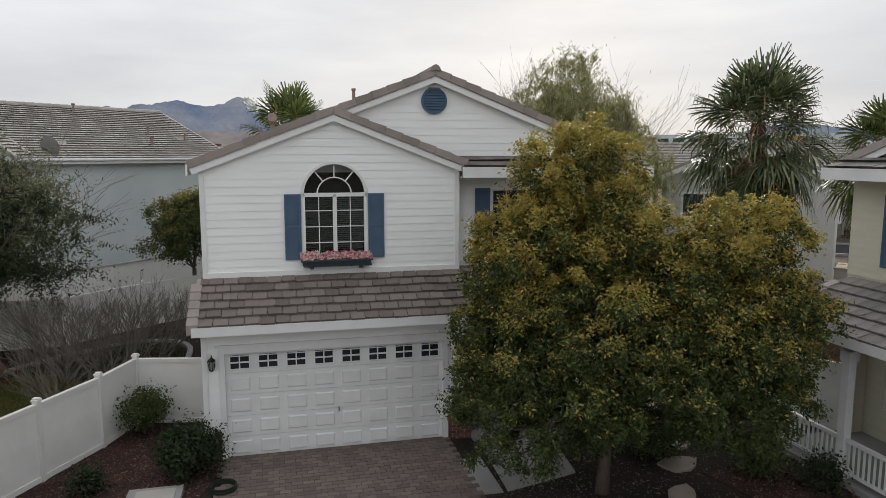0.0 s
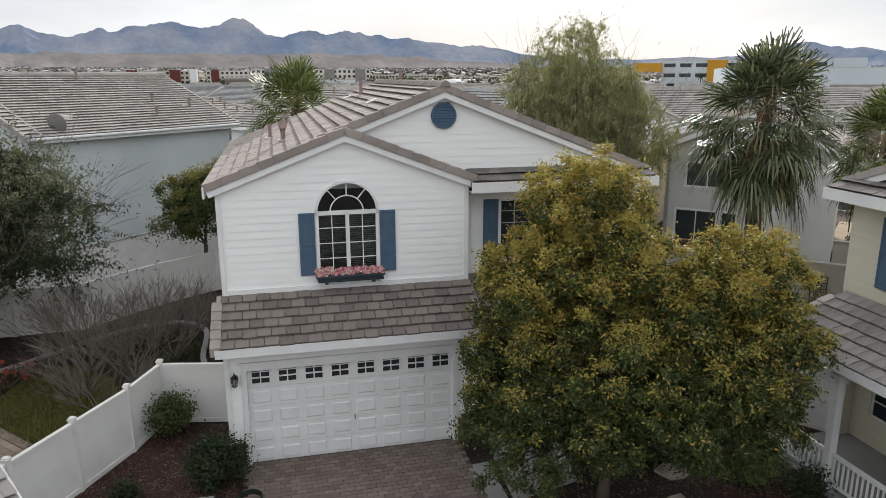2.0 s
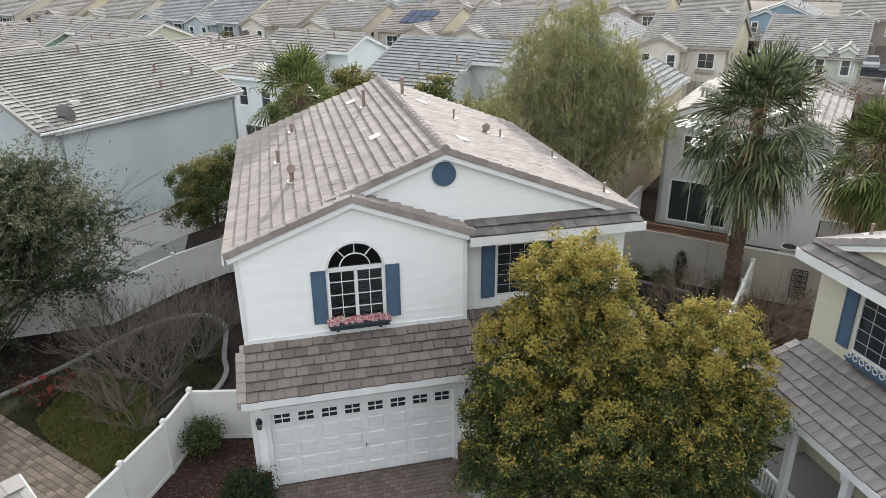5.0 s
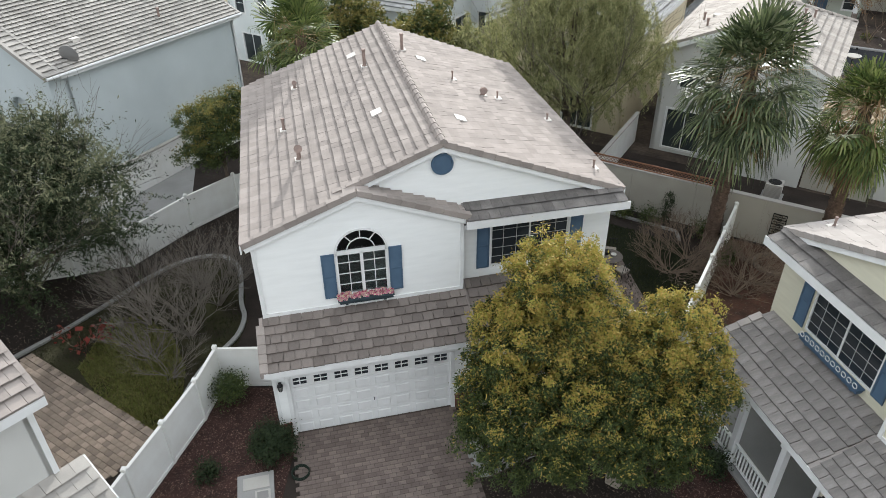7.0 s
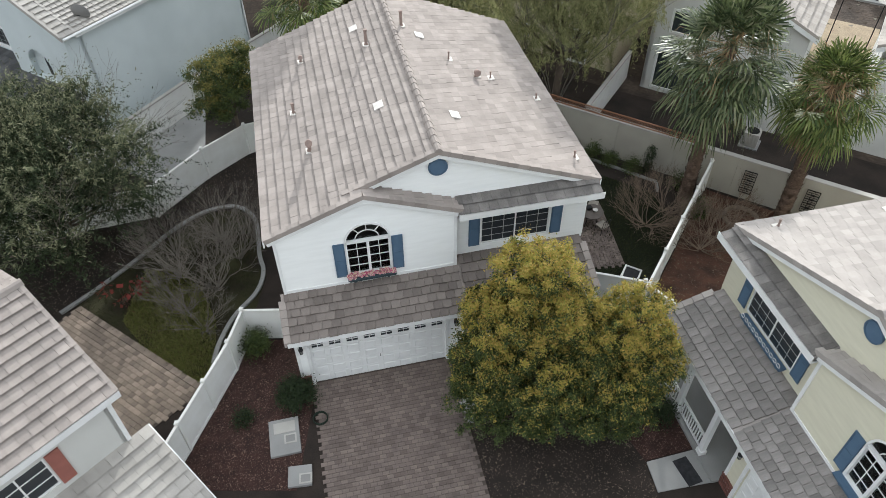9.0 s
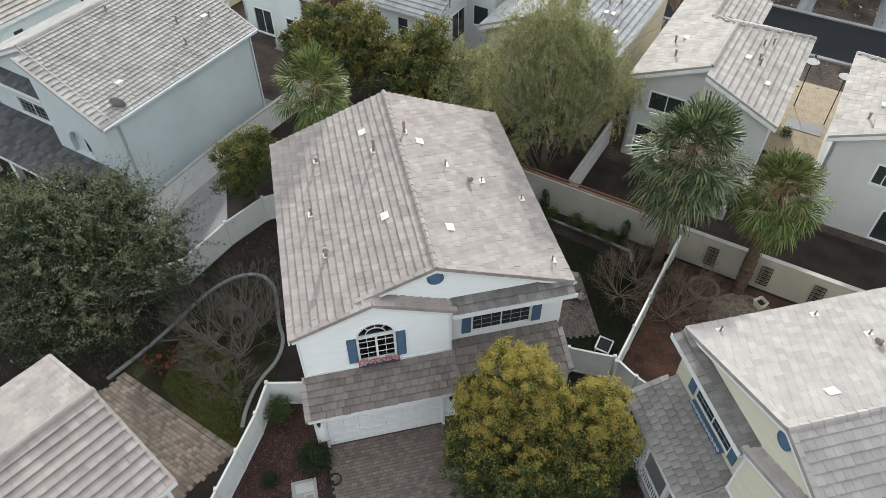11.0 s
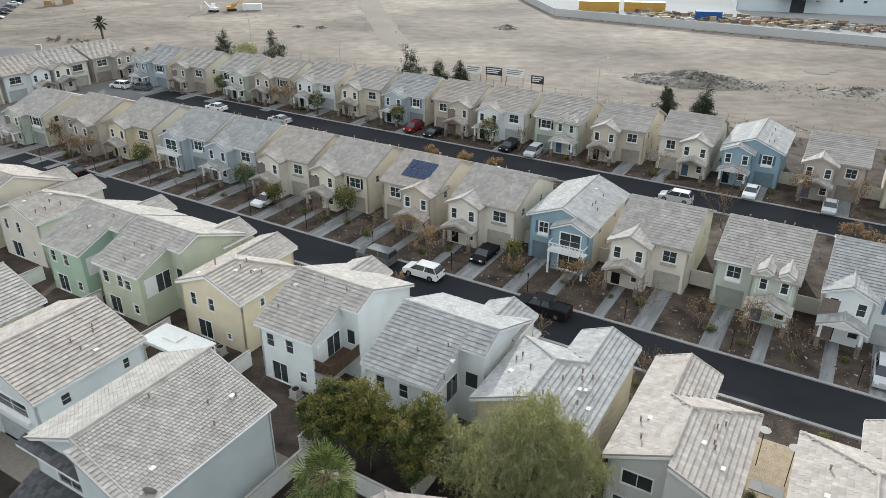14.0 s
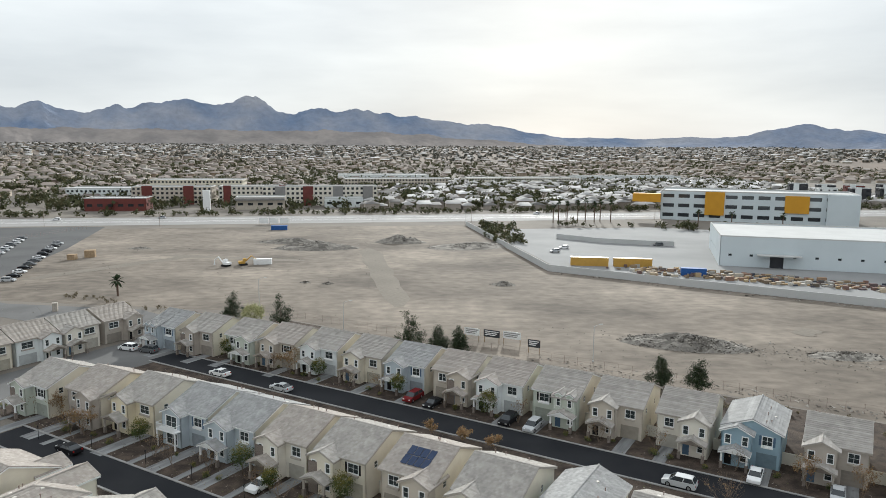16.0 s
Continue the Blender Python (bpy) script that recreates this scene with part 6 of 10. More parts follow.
    mb.prism([(xs0, -out - 0.34, zr - slope * (xs0 - w / 2) + 0.1), (xs1, -out - 0.34, z_low + 0.1), (xs1, -out - 0.34, z_low - 0.05), (xs0, -out - 0.34, zr - slope * (xs0 - w / 2) - 0.05)], (0, 0.14, 0))
    part("ridge_tiles", mb, roof_mat, br)

    def lean(name, x0, x1, y0, y1, z0, z1, mat, tw):
        pm = MB()
        pm.prism([(x0, y0, z0), (x0, y1, z1), (x0, y1, z1 - 0.14), (x0, y0, z0 - 0.14)][::-1], (x1 - x0, 0, 0))
        p = part(name, pm, mat, h)
        n = math.hypot(y1 - y0, z1 - z0)
        part("roof_tiles", tiles_mesh("roof_tiles", [tile_field((x0, y0, z0), (1, 0, 0), (0, (y1 - y0) / n, (z1 - z0) / n), x1 - x0, n, tw, 0.34, seed=95)], mat), None, p, "", "stuff")
        fm = MB()
        fm.box(x0, y0 - 0.04, z0 - 0.2, x1, y0 - 0.003, z0 - 0.01)
        part("fascia", fm, WHITE_TRIM, p)

    lean("pent_roof", -0.35, b0 - 0.01, -0.75, -0.003, ze - 0.3, ze + 0.1, TILE_DARK, 0.3)
    lean("porch_roof", -0.5, w - 0.4, -2.7, -out - 0.003, 2.65, 3.5, TILE_DARK, 0.3)
    lean("porch_roof", -0.5, b0 - 0.01, -out, -0.003, 3.5, 3.75, TILE_DARK, 0.3)
    for x in (0.0, 2.6, 5.2, 7.8, 10.4):
        pm = MB()
        pm.box(x, -2.4, 0, x + 0.35, -2.05, 2.5)
        part("porch_post", pm, WHITE_TRIM, h)
    gm = MB()
    gm.tube([(w + 0.42, -1.0, z_low - 0.05), (w + 0.42, d + 0.3, z_low - 0.05)], [0.07, 0.07], 8)
    gm.tube([(w + 0.42, d - 0.1, z_low - 0.05), (w + 0.06, d - 0.1, z_low - 0.5), (w + 0.06, d - 0.1, 0)], [0.045] * 3, 6)
    part("gutter", gm, WHITE_TRIM, h)
    rng = random.Random(5)
    roof_bits(rf, rng, (w * 0.55, w - 0.8), (0.8, d - 0.8), lambda x, y: zr - slope * abs(x - w / 2), 6)
    return h


gable_front_house(at_street(-41.85, 17.7), 11.4, 10.65, 6.9, 0.44, "large white stucco house with grey tile roof and dark porch roof", TILE_GREY)
for k, (v, shade, rk) in enumerate(((69.0, "cream", "tan"), (79.0, "white", "tan"), (89.0, "pale", "grey"), (99.5, "taupe", "tan"))):
    tract_house(at_street(-151.5, v, 90), 9.2, 11.5, shade, rk, shade + " stucco house at the street's end", "bay", "x", bool(k % 2), False, 120 + k, back=False)
sheet("street_end", [sxy(-149, 62), sxy(-130, 60), sxy(-130, 112), sxy(-149, 112)], 0.014, SIDE_GREY, "grey paving of the street's end", "road")
tract_house(at_street(-57.5, 20.5), 11.0, 9.5, "white", "tan", "white stucco house behind the side yard", "bay", "y", False, True, 92, trim="white", group="", slope=0.38, ze=6.0)
tract_house(at_street(-70.5, 20.5), 11.0, 9.0, "cream", "grey", "cream stucco house further along", "bay", "y", False, True, 93, trim="white", group="", slope=0.38, ze=6.0)

# the cream neighbour: the same plan turned round
CREAM_SIDING = surface("cream_siding", (0.66, 0.63, 0.5), (0.6, 0.57, 0.45), 1.2, 0.6, 0.1, 90, 0.04, stretch=(1, 1, 6))
TILE_WORN = surface("worn_roof_tile_piece", (0.27, 0.25, 0.236), (0.175, 0.161, 0.152), 1.1, 0.85, 0.5, 30, 0.3, each=0.18, spec=0.04, stretch=(6, 1, 1))
TILE_BLEACHED = surface("bleached_roof_tile", (0.37, 0.337, 0.312), (0.3, 0.272, 0.252), 1.4, 0.85, 0.4, 45, 0.14, island=0.1, spec=0.03)
twin = copy_thing(house, pose(8.1, 16.59, 0, 0, 0, -76.5) @ Matrix.Translation((11.05, 0, 0)) @ Matrix.Diagonal((-1, 1, 1, 1)))
tagged(twin, "cream two-storey house with blue shutters and porch railing", "house")
for o in twin.children_recursive:
    if o.type == "MESH":
        for slot in o.material_slots:
            if slot.material in (WHITE_SIDING, WHITE_STUCCO):
                slot.link = "OBJECT"
                slot.material = CREAM_SIDING
            elif slot.material in (BOX_PAINT, TILE_BROWN_PIECE, TILE_BROWN):
                swap = {BOX_PAINT: BLUE_PAINT, TILE_BROWN_PIECE: TILE_WORN, TILE_BROWN: TILE_BLEACHED}[slot.material]
                slot.link = "OBJECT"
                slot.material = swap
for o in list(twin.children_recursive):
    if o.name.split(".")[0] == "flower_mass":
        bpy.data.objects.remove(o)
for o in [*right_box.children, right_box]:
    bpy.data.objects.remove(o)

# the neighbour beyond the vinyl fence
RED_PAINT = surface("faded_red_paint", (0.32, 0.125, 0.1), (0.26, 0.105, 0.085), 3, 0.6, 0.1)
nl = base("house", pose(-9.16, 10.55, 0, 0, 0, 51), "pale grey house with red shutters and a low tile porch roof", "house")
mb = MB()
wall_open(mb, (-10.0, 0), (0, 0), 0, 6.75, [(6.4, 8.0, 4.5, 5.8)], 0.2)
wall_open(mb, (0, 0), (0, 7.2), 0, 6.75, [], 0.2)
wall_open(mb, (0, 7.2), (-10.0, 7.2), 0, 6.75, [], 0.2)
wall_open(mb, (-10.0, 7.2), (-10.0, 0), 0, 6.75, [], 0.2)
gable_end(mb, (0, 0), (0, 7.2), 6.75, 3.6, 6.75 + 0.385 * 3.6)
part("wall", mb, STUCCO["grey"], nl)
gable_roof(nl, -10.0, 0, 0, 7.2, 6.75, 0.385, "x", TILE_BROWN, WHITE_TRIM, 0.35, 0.3, 0.33, 0.36, 7)
window(nl, (-10.0, 0), (0, 0), (6.4, 8.0, 4.5, 5.8), WHITE_TRIM, GLASS_DARK, 2, 3)
for x in (-2.0, -4.05):
    mb = MB()
    mb.box(x + 0.03, -0.05, 4.45, x + 0.42, -0.003, 5.85)
    part("shutter", mb, RED_PAINT, nl, "faded red shutter")
mb = MB()
mb.box(-0.1, -0.05, 0, 0.03, -0.003, 6.5)
part("trim", mb, WHITE_TRIM, nl)
mb = MB()
mb.prism([(-8.0, -3.0, 2.95), (-8.0, 0, 4.2), (-8.0, 0, 4.06), (-8.0, -3.0, 2.81)][::-1], (8.6, 0, 0))
lr = part("lower_roof", mb, TILE_GREY, nl)
ll = math.hypot(3.0, 1.25)
part("roof_tiles", tiles_mesh("roof_tiles", [tile_field((-8.0, -3.0, 2.95), (1, 0, 0), (0, 3.0 / ll, 1.25 / ll), 8.6, ll, 0.36, 0.38, seed=9)], TILE_GREY), None, lr, "", "stuff")
mb = MB()
mb.box(-8.0, -3.04, 2.68, 0.6, -3.003, 2.96)
mb.prism([(0.6, -3.0, 2.93), (0.6, 0, 4.18), (0.6, 0, 3.93), (0.6, -3.0, 2.68)][::-1], (0.04, 0, 0))
part("fascia", mb, WHITE_TRIM, lr)
mb = MB()
wall_open(mb, (-7.8, -2.6), (0.3, -2.6), 0, 2.9, [(1.2, 6.0, 0.0, 2.3)], 0.2)
wall_open(mb, (0.3, -2.6), (0.3, 0.0), 0, 3.2, [], 0.2)
part("wall", mb, WHITE_STUCCO, nl)
garage_leaf(nl, (-7.8, -2.6), (0.3, -2.6), (1.2, 6.0, 0.0, 2.3), WHITE_TRIM)

sheet("soil_bed", [sxy(-60, 4), sxy(-30.1, 4), sxy(-30.1, 18.0), sxy(-60, 18.0)], 0.014, YARD_SOIL, "dark soil before the white house", "soil")

# ---- plants ----
BARK = surface("grey_brown_bark", (0.14, 0.11, 0.085), (0.09, 0.07, 0.058), 6, 0.95, 0.8, 30, 0.3, stretch=(1, 1, 0.3))
BARK_PALE = surface("pale_trunk", (0.3, 0.27, 0.23), (0.2, 0.18, 0.16), 5, 0.95, 0.7, 30, 0.3, stretch=(1, 1, 0.3))
TWIG = surface("dry_twigs", (0.23, 0.175, 0.128), (0.12, 0.09, 0.07), 3, 0.95, 0.2, 40, 0.25)
PALM_BARK = surface("palm_trunk", (0.165, 0.115, 0.085), (0.07, 0.048, 0.038), 8, 0.95, 0.9, 20, 0.4, stretch=(1, 1, 3))
TWIG_GREY = surface("grey_twigs", (0.19, 0.168, 0.145), (0.11, 0.096, 0.083), 3, 0.95, 0.2, 40, 0.25)
L_GREEN = two_tone("evergreen_leaf", [(0.026, 0.04, 0.016), (0.065, 0.09, 0.03), (0.12, 0.148, 0.046), (0.036, 0.056, 0.02)], 0.5, True, 0.3, 0.2)
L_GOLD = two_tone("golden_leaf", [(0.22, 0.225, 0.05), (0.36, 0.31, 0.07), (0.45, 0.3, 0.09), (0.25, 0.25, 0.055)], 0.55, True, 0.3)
L_GREY_TIP = two_tone("grey_green_tip", [(0.075, 0.085, 0.05), (0.13, 0.14, 0.078), (0.23, 0.225, 0.14)], 0.6, True, 0.25)
L_GREY = two_tone("grey_green_leaf", [(0.018, 0.027, 0.014), (0.038, 0.052, 0.026), (0.072, 0.088, 0.046), (0.024, 0.034, 0.017)], 0.6, True, 0.25)
L_OLIVE = two_tone("olive_leaf", [(0.13, 0.125, 0.034), (0.19, 0.17, 0.05), (0.24, 0.19, 0.065), (0.13, 0.145, 0.04)], 0.6, True, 0.3)
L_FEATHER = two_tone("feathery_leaf", [(0.1, 0.11, 0.045), (0.25, 0.265, 0.115), (0.39, 0.39, 0.185), (0.48, 0.45, 0.235), (0.16, 0.17, 0.075)], 0.6, True, 0.25)
L_ORANGE = two_tone("autumn_leaf", [(0.2, 0.105, 0.05), (0.3, 0.18, 0.085), (0.29, 0.225, 0.13), (0.16, 0.095, 0.055)], 0.7, True, 0.3)
L_BRIGHT = two_tone("bright_leaf", [(0.11, 0.16, 0.03), (0.16, 0.2, 0.04), (0.2, 0.21, 0.05)], 0.55, True, 0.3)
L_PINE = two_tone("pine_needles", [(0.018, 0.028, 0.016), (0.035, 0.05, 0.025), (0.05, 0.065, 0.03)], 0.6, True, 0.15)
L_PALM = two_tone("palm_frond", [(0.028, 0.042, 0.018), (0.065, 0.088, 0.036), (0.15, 0.175, 0.08), (0.04, 0.06, 0.024), (0.25, 0.255, 0.15)], 0.45, True, 0.22, 0.3)
L_PALM_LIME = two_tone("lime_palm_frond", [(0.04, 0.062, 0.018), (0.085, 0.118, 0.034), (0.165, 0.195, 0.06), (0.055, 0.082, 0.024), (0.22, 0.23, 0.09)], 0.5, True, 0.22, 0.15)
L_STRAW = two_tone("dead_frond", [(0.25, 0.17, 0.09), (0.33, 0.24, 0.14), (0.2, 0.12, 0.06)], 0.8, True, 0.15)


def leaf_cloud(seed, lobes, clumps, leaves, size, slim=0.45, spread=0.45, gold=0.0, droop=0.0, shell=0.55, streak=0.0, high=None, rosette=False):
    """Leaves in clumps over a set of lobes (centre, radii). Returns corners, faces, and which leaves take the second
    material.
    """
    rng = np.random.RandomState(seed)
    lob = [(np.array(c, float), np.array(r, float)) for c, r in lobes]
    wts = np.array([r[0] * r[1] + r[0] * r[2] + r[1] * r[2] for _, r in lob])
    pick = rng.choice(len(lob), clumps, p=wts / wts.sum())
    d = rng.normal(size=(clumps, 3))
    d /= np.linalg.norm(d, axis=1)[:, None]
    rad = shell + (1 - shell) * rng.rand(clumps) ** 0.6
    cc = np.array([lob[k][0] + lob[k][1] * d[i] * rad[i] for i, k in enumerate(pick)])
    out = np.array([d[i] * rad[i] for i in range(clumps)])
    which = rng.randint(0, clumps, leaves)
    off = rng.normal(size=(leaves, 3)) * spread * (0.6 + 0.8 * rng.rand(clumps))[which][:, None]
    if streak:
        ax = out + rng.normal(size=(clumps, 3)) * 0.5
        ax[:, 2] -= droop
        ax /= np.linalg.norm(ax, axis=1)[:, None]
        off = off * 0.35 + ax[which] * (rng.randn(leaves) * streak)[:, None]
    off[:, 2] -= droop * np.abs(rng.randn(leaves)) * spread * 0.5
    p = cc[which] + off
    if rosette:
        ax = out * 0.8 + np.array([0, 0, 0.7]) + rng.normal(size=(clumps, 3)) * 0.25
        ax /= np.linalg.norm(ax, axis=1)[:, None]
        t = rng.normal(size=(leaves, 3))
        t -= 0.55 * np.sum(t * ax[which], axis=1)[:, None] * ax[which]
        t /= np.linalg.norm(t, axis=1)[:, None]
        t = t * 0.9 + ax[which] * 0.25
        t[:, 2] -= 0.45 * rng.rand(leaves)
        t /= np.linalg.norm(t, axis=1)[:, None]
        p = p + t * size * 0.6
    n = out[which] * 0.8 + rng.normal(size=(leaves, 3)) * 0.75 + np.array([0, 0, 0.35])
    n /= np.linalg.norm(n, axis=1)[:, None]
    if rosette:
        n = n - np.sum(n * t, axis=1)[:, None] * t
        n /= np.maximum(np.linalg.norm(n, axis=1), 1e-6)[:, None]
    else:
        t = np.cross(n, rng.normal(size=(leaves, 3)))
        t /= np.linalg.norm(t, axis=1)[:, None]
        t[:, 2] -= 0.35 + droop
    t /= np.linalg.norm(t, axis=1)[:, None]
    s = np.cross(n, t)
    s /= np.maximum(np.linalg.norm(s, axis=1), 1e-6)[:, None]
    L = size * (0.6 + 0.8 * rng.rand(leaves))[:, None]
    vs = np.stack([p - t * L * 0.5, p + s * L * slim * 0.5 + n * L * 0.06, p + t * L * 0.5, p - s * L * slim * 0.5 + n * L * 0.06], axis=1).reshape(-1, 3)
    fs = np.arange(leaves * 4).reshape(-1, 4)
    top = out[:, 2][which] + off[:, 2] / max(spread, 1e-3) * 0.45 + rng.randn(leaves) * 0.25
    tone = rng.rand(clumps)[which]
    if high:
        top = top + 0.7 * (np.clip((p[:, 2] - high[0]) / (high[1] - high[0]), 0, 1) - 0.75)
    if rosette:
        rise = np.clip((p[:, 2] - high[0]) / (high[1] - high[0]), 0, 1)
        # second material is likelier higher up and on the upper side of lobes
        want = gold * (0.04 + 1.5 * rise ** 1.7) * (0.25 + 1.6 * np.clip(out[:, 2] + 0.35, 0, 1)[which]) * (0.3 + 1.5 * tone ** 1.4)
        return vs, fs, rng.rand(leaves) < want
    second_tone = (top + 0.5 * (tone - 0.5) > 1.0 - gold) if gold else np.zeros(leaves, bool)
    return vs, fs, second_tone


def limbs(mb, rng, base_p, tops, r0, sides=7, kinks=4, wob=0.25, taper=0.25):
    for tpt in tops:
        a, b = Vector(base_p), Vector(tpt)
        pts, rs = [], []
        for i in range(kinks + 1):
            f = i / kinks
            p = a.lerp(b, f)
            p.z += math.sin(f * math.pi) * 0.1 * (b - a).length * 0.3
            if 0 < i < kinks:
                p += Vector((rng.uniform(-wob, wob), rng.uniform(-wob, wob), rng.uniform(-wob, wob) * 0.4))
            pts.append(p)
            rs.append(r0 * (1 - (1 - taper) * f))
        mb.tube(pts, rs, sides)


def boughs(lobes, per, share, seed, flat=0.8):
    """Breaks each large lobe into smaller leafy boughs spread over its outside, with gaps between them."""
    rng = random.Random(seed)
    out = []
    for c, r in lobes:
        n = max(3, int(per * (r[0] * r[1] * r[2]) ** 0.5))
        for i in range(n):
            z = 1 - 1.75 * (i + rng.random()) / n
            a = i * 2.4 + rng.uniform(-0.35, 0.35)
            q = math.sqrt(max(0.0, 1 - z * z))
            k = share * rng.uniform(0.65, 1.3)
            f = 1 - 0.75 * k
            out.append(((c[0] + r[0] * f * q * math.cos(a), c[1] + r[1] * f * q * math.sin(a), c[2] + r[2] * f * z), (r[0] * k, r[1] * k, r[2] * k * flat)))
    return out


def tree(name, x, y, label, category, lobes, trunk_top, r0, leafmats, seed, clumps, leaves, size, bark=None, group="", split=None, **kw):
    """A trunk with limbs into each lobe, and a crown of single leaves. Lobes are given from the trunk's foot."""
    th = base(name, pose(x, y, 0), label, category, group)
    rng = random.Random(seed)
    mb = MB()
    tt = Vector(trunk_top)
    mb.tube([(0, 0, -0.05), (tt.x * 0.3 + rng.uniform(-0.05, 0.05), tt.y * 0.3, tt.z * 0.4), tuple(tt)], [r0 * 1.35, r0, r0 * 0.85], 9)
    ends = []
    for c, r in lobes:
        for k in range(3):
            ends.append((c[0] + rng.uniform(-0.5, 0.5) * r[0], c[1] + rng.uniform(-0.5, 0.5) * r[1], c[2] + rng.uniform(-0.5, 0.3) * r[2]))
    limbs(mb, rng, trunk_top, ends, r0 * 0.42, 6, 4, 0.2, 0.2)
    part("trunk", mb, bark or BARK, th, smooth=True)
    vs, fs, second_tone = leaf_cloud(seed, boughs(lobes, *split, seed) if split else lobes, clumps, leaves, size, **kw)
    ob = new("crown", fast_mesh("crown", vs, fs, leafmats, second_tone.astype(int) if len(leafmats) > 1 else None))
    ob.parent = th
    tagged(ob, "", "", "", "stuff")
    return th


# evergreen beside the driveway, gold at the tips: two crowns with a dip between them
tree("evergreen_tree", 3.3, 13.75, "dense evergreen tree with more golden leaves towards the top", "tree",
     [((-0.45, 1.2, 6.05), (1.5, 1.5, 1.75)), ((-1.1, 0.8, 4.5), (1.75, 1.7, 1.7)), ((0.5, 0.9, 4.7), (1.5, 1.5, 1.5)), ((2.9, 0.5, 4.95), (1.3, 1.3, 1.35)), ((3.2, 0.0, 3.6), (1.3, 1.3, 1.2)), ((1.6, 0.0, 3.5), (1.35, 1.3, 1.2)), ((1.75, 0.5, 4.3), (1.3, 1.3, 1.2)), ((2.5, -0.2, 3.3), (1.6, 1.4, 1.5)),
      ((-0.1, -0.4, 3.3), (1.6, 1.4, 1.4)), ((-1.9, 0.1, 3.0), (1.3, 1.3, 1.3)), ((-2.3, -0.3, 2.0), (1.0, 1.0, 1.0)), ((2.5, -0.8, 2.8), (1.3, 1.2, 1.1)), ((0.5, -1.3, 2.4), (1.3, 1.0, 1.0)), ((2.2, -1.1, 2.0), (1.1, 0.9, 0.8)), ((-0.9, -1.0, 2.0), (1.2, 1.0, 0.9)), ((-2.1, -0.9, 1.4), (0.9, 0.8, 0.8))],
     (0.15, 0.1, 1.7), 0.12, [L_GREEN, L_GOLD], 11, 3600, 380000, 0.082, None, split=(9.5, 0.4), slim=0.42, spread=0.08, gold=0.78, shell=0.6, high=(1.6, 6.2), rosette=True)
# grey-green tree over the lawn
grey_tree = tree("grey_green_tree", -17.2, 22.2, "large grey-green tree with long feathery twigs", "tree",
     [((0.2, 0.4, 4.9), (3.6, 3.6, 2.6)), ((-3.4, 1.2, 4.9), (2.8, 3.0, 2.4)), ((2.9, 0.8, 4.1), (2.5, 2.8, 2.1)), ((0.4, -2.6, 3.7), (3.2, 2.4, 2.0)), ((0, 3.0, 5.4), (2.8, 2.2, 1.9)), ((-4.2, -2.0, 3.8), (2.4, 2.4, 2.0)), ((-1.6, 0.6, 6.9), (2.2, 2.2, 1.3))],
     (0.2, 0.2, 1.5), 0.17, [L_GREY, L_GREY_TIP], 12, 1500, 150000, 0.16, None, split=(4.0, 0.34), slim=0.26, spread=0.2, shell=0.35, streak=0.75, gold=0.42)
# round shrub-tree by the side wall
tree("dark_shrub_tree", -10.9, 30.4, "dark green shrub tree beside the house wall", "tree",
     [((-0.2, 0.2, 3.8), (1.7, 1.8, 1.6)), ((0.6, 0.6, 4.5), (1.2, 1.3, 1.2)), ((-0.8, -0.6, 3.1), (1.2, 1.2, 1.0))], (0, 0, 2.0), 0.1, [L_GREEN, L_OLIVE], 13, 260, 30000, 0.12, None, split=(7.0, 0.42), slim=0.4, spread=0.14, gold=0.2)
# trees behind the house
for i, (x, y, lb) in enumerate(((-8.6, 41.0, [((0, 0, 4.6), (2.0, 2.0, 2.2)), ((0.4, 0.6, 6.2), (1.4, 1.4, 1.2))]), (-5.2, 40.4, [((0, 0, 4.8), (2.3, 2.2, 2.3)), ((-0.6, 0.6, 6.6), (1.6, 1.5, 1.2))]), (-1.6, 39.2, [((0, 0, 4.7), (2.4, 2.4, 2.4)), ((0.8, 0.3, 6.4), (1.5, 1.5, 1.3)), ((0.6, -1.8, 3.5), (1.8, 1.5, 1.6))]))):
    tree("olive_tree", x, y, "olive-brown evergreen tree behind the house", "tree", lb, (0.1, 0, 2.2), 0.13, [L_GREEN, L_OLIVE], 20 + i, 420, 24000, 0.2, None, "trees behind the house", split=(5.0, 0.42), slim=0.36, spread=0.16, gold=(0.35, 0.85, 0.65)[i])
willow = tree("willowy_tree", 6.0, 33.9, "wide pale green willowy tree with drooping twigs", "tree",
     [((0, 0.6, 7.6), (3.4, 3.0, 2.8)), ((-2.4, 0.8, 6.0), (2.2, 2.2, 2.2)), ((2.8, 0.4, 6.2), (2.3, 2.2, 2.4)), ((0.0, 0.7, 10.1), (2.2, 2.0, 1.8)), ((-0.3, -1.0, 4.4), (2.8, 1.7, 2.2)), ((-1.4, 0.9, 8.9), (1.8, 1.8, 1.6)), ((2.2, 0.6, 8.2), (1.8, 1.8, 1.6))],
     (0.1, 0.1, 3.0), 0.22, [L_FEATHER], 30, 1300, 150000, 0.17, None, split=(3.2, 0.38), slim=0.14, spread=0.17, droop=0.75, shell=0.5, streak=0.5)
tree("willowy_tree", 1.2, 37.6, "smaller pale green willowy tree", "tree",
     [((0, 0, 4.3), (2.0, 2.0, 2.2)), ((0.5, 0.5, 5.8), (1.4, 1.4, 1.2))], (0.1, 0.1, 2.0), 0.12, [L_FEATHER], 31, 260, 15000, 0.28, None, split=(4.0, 0.42), slim=0.15, spread=0.26, droop=0.5, streak=0.45)


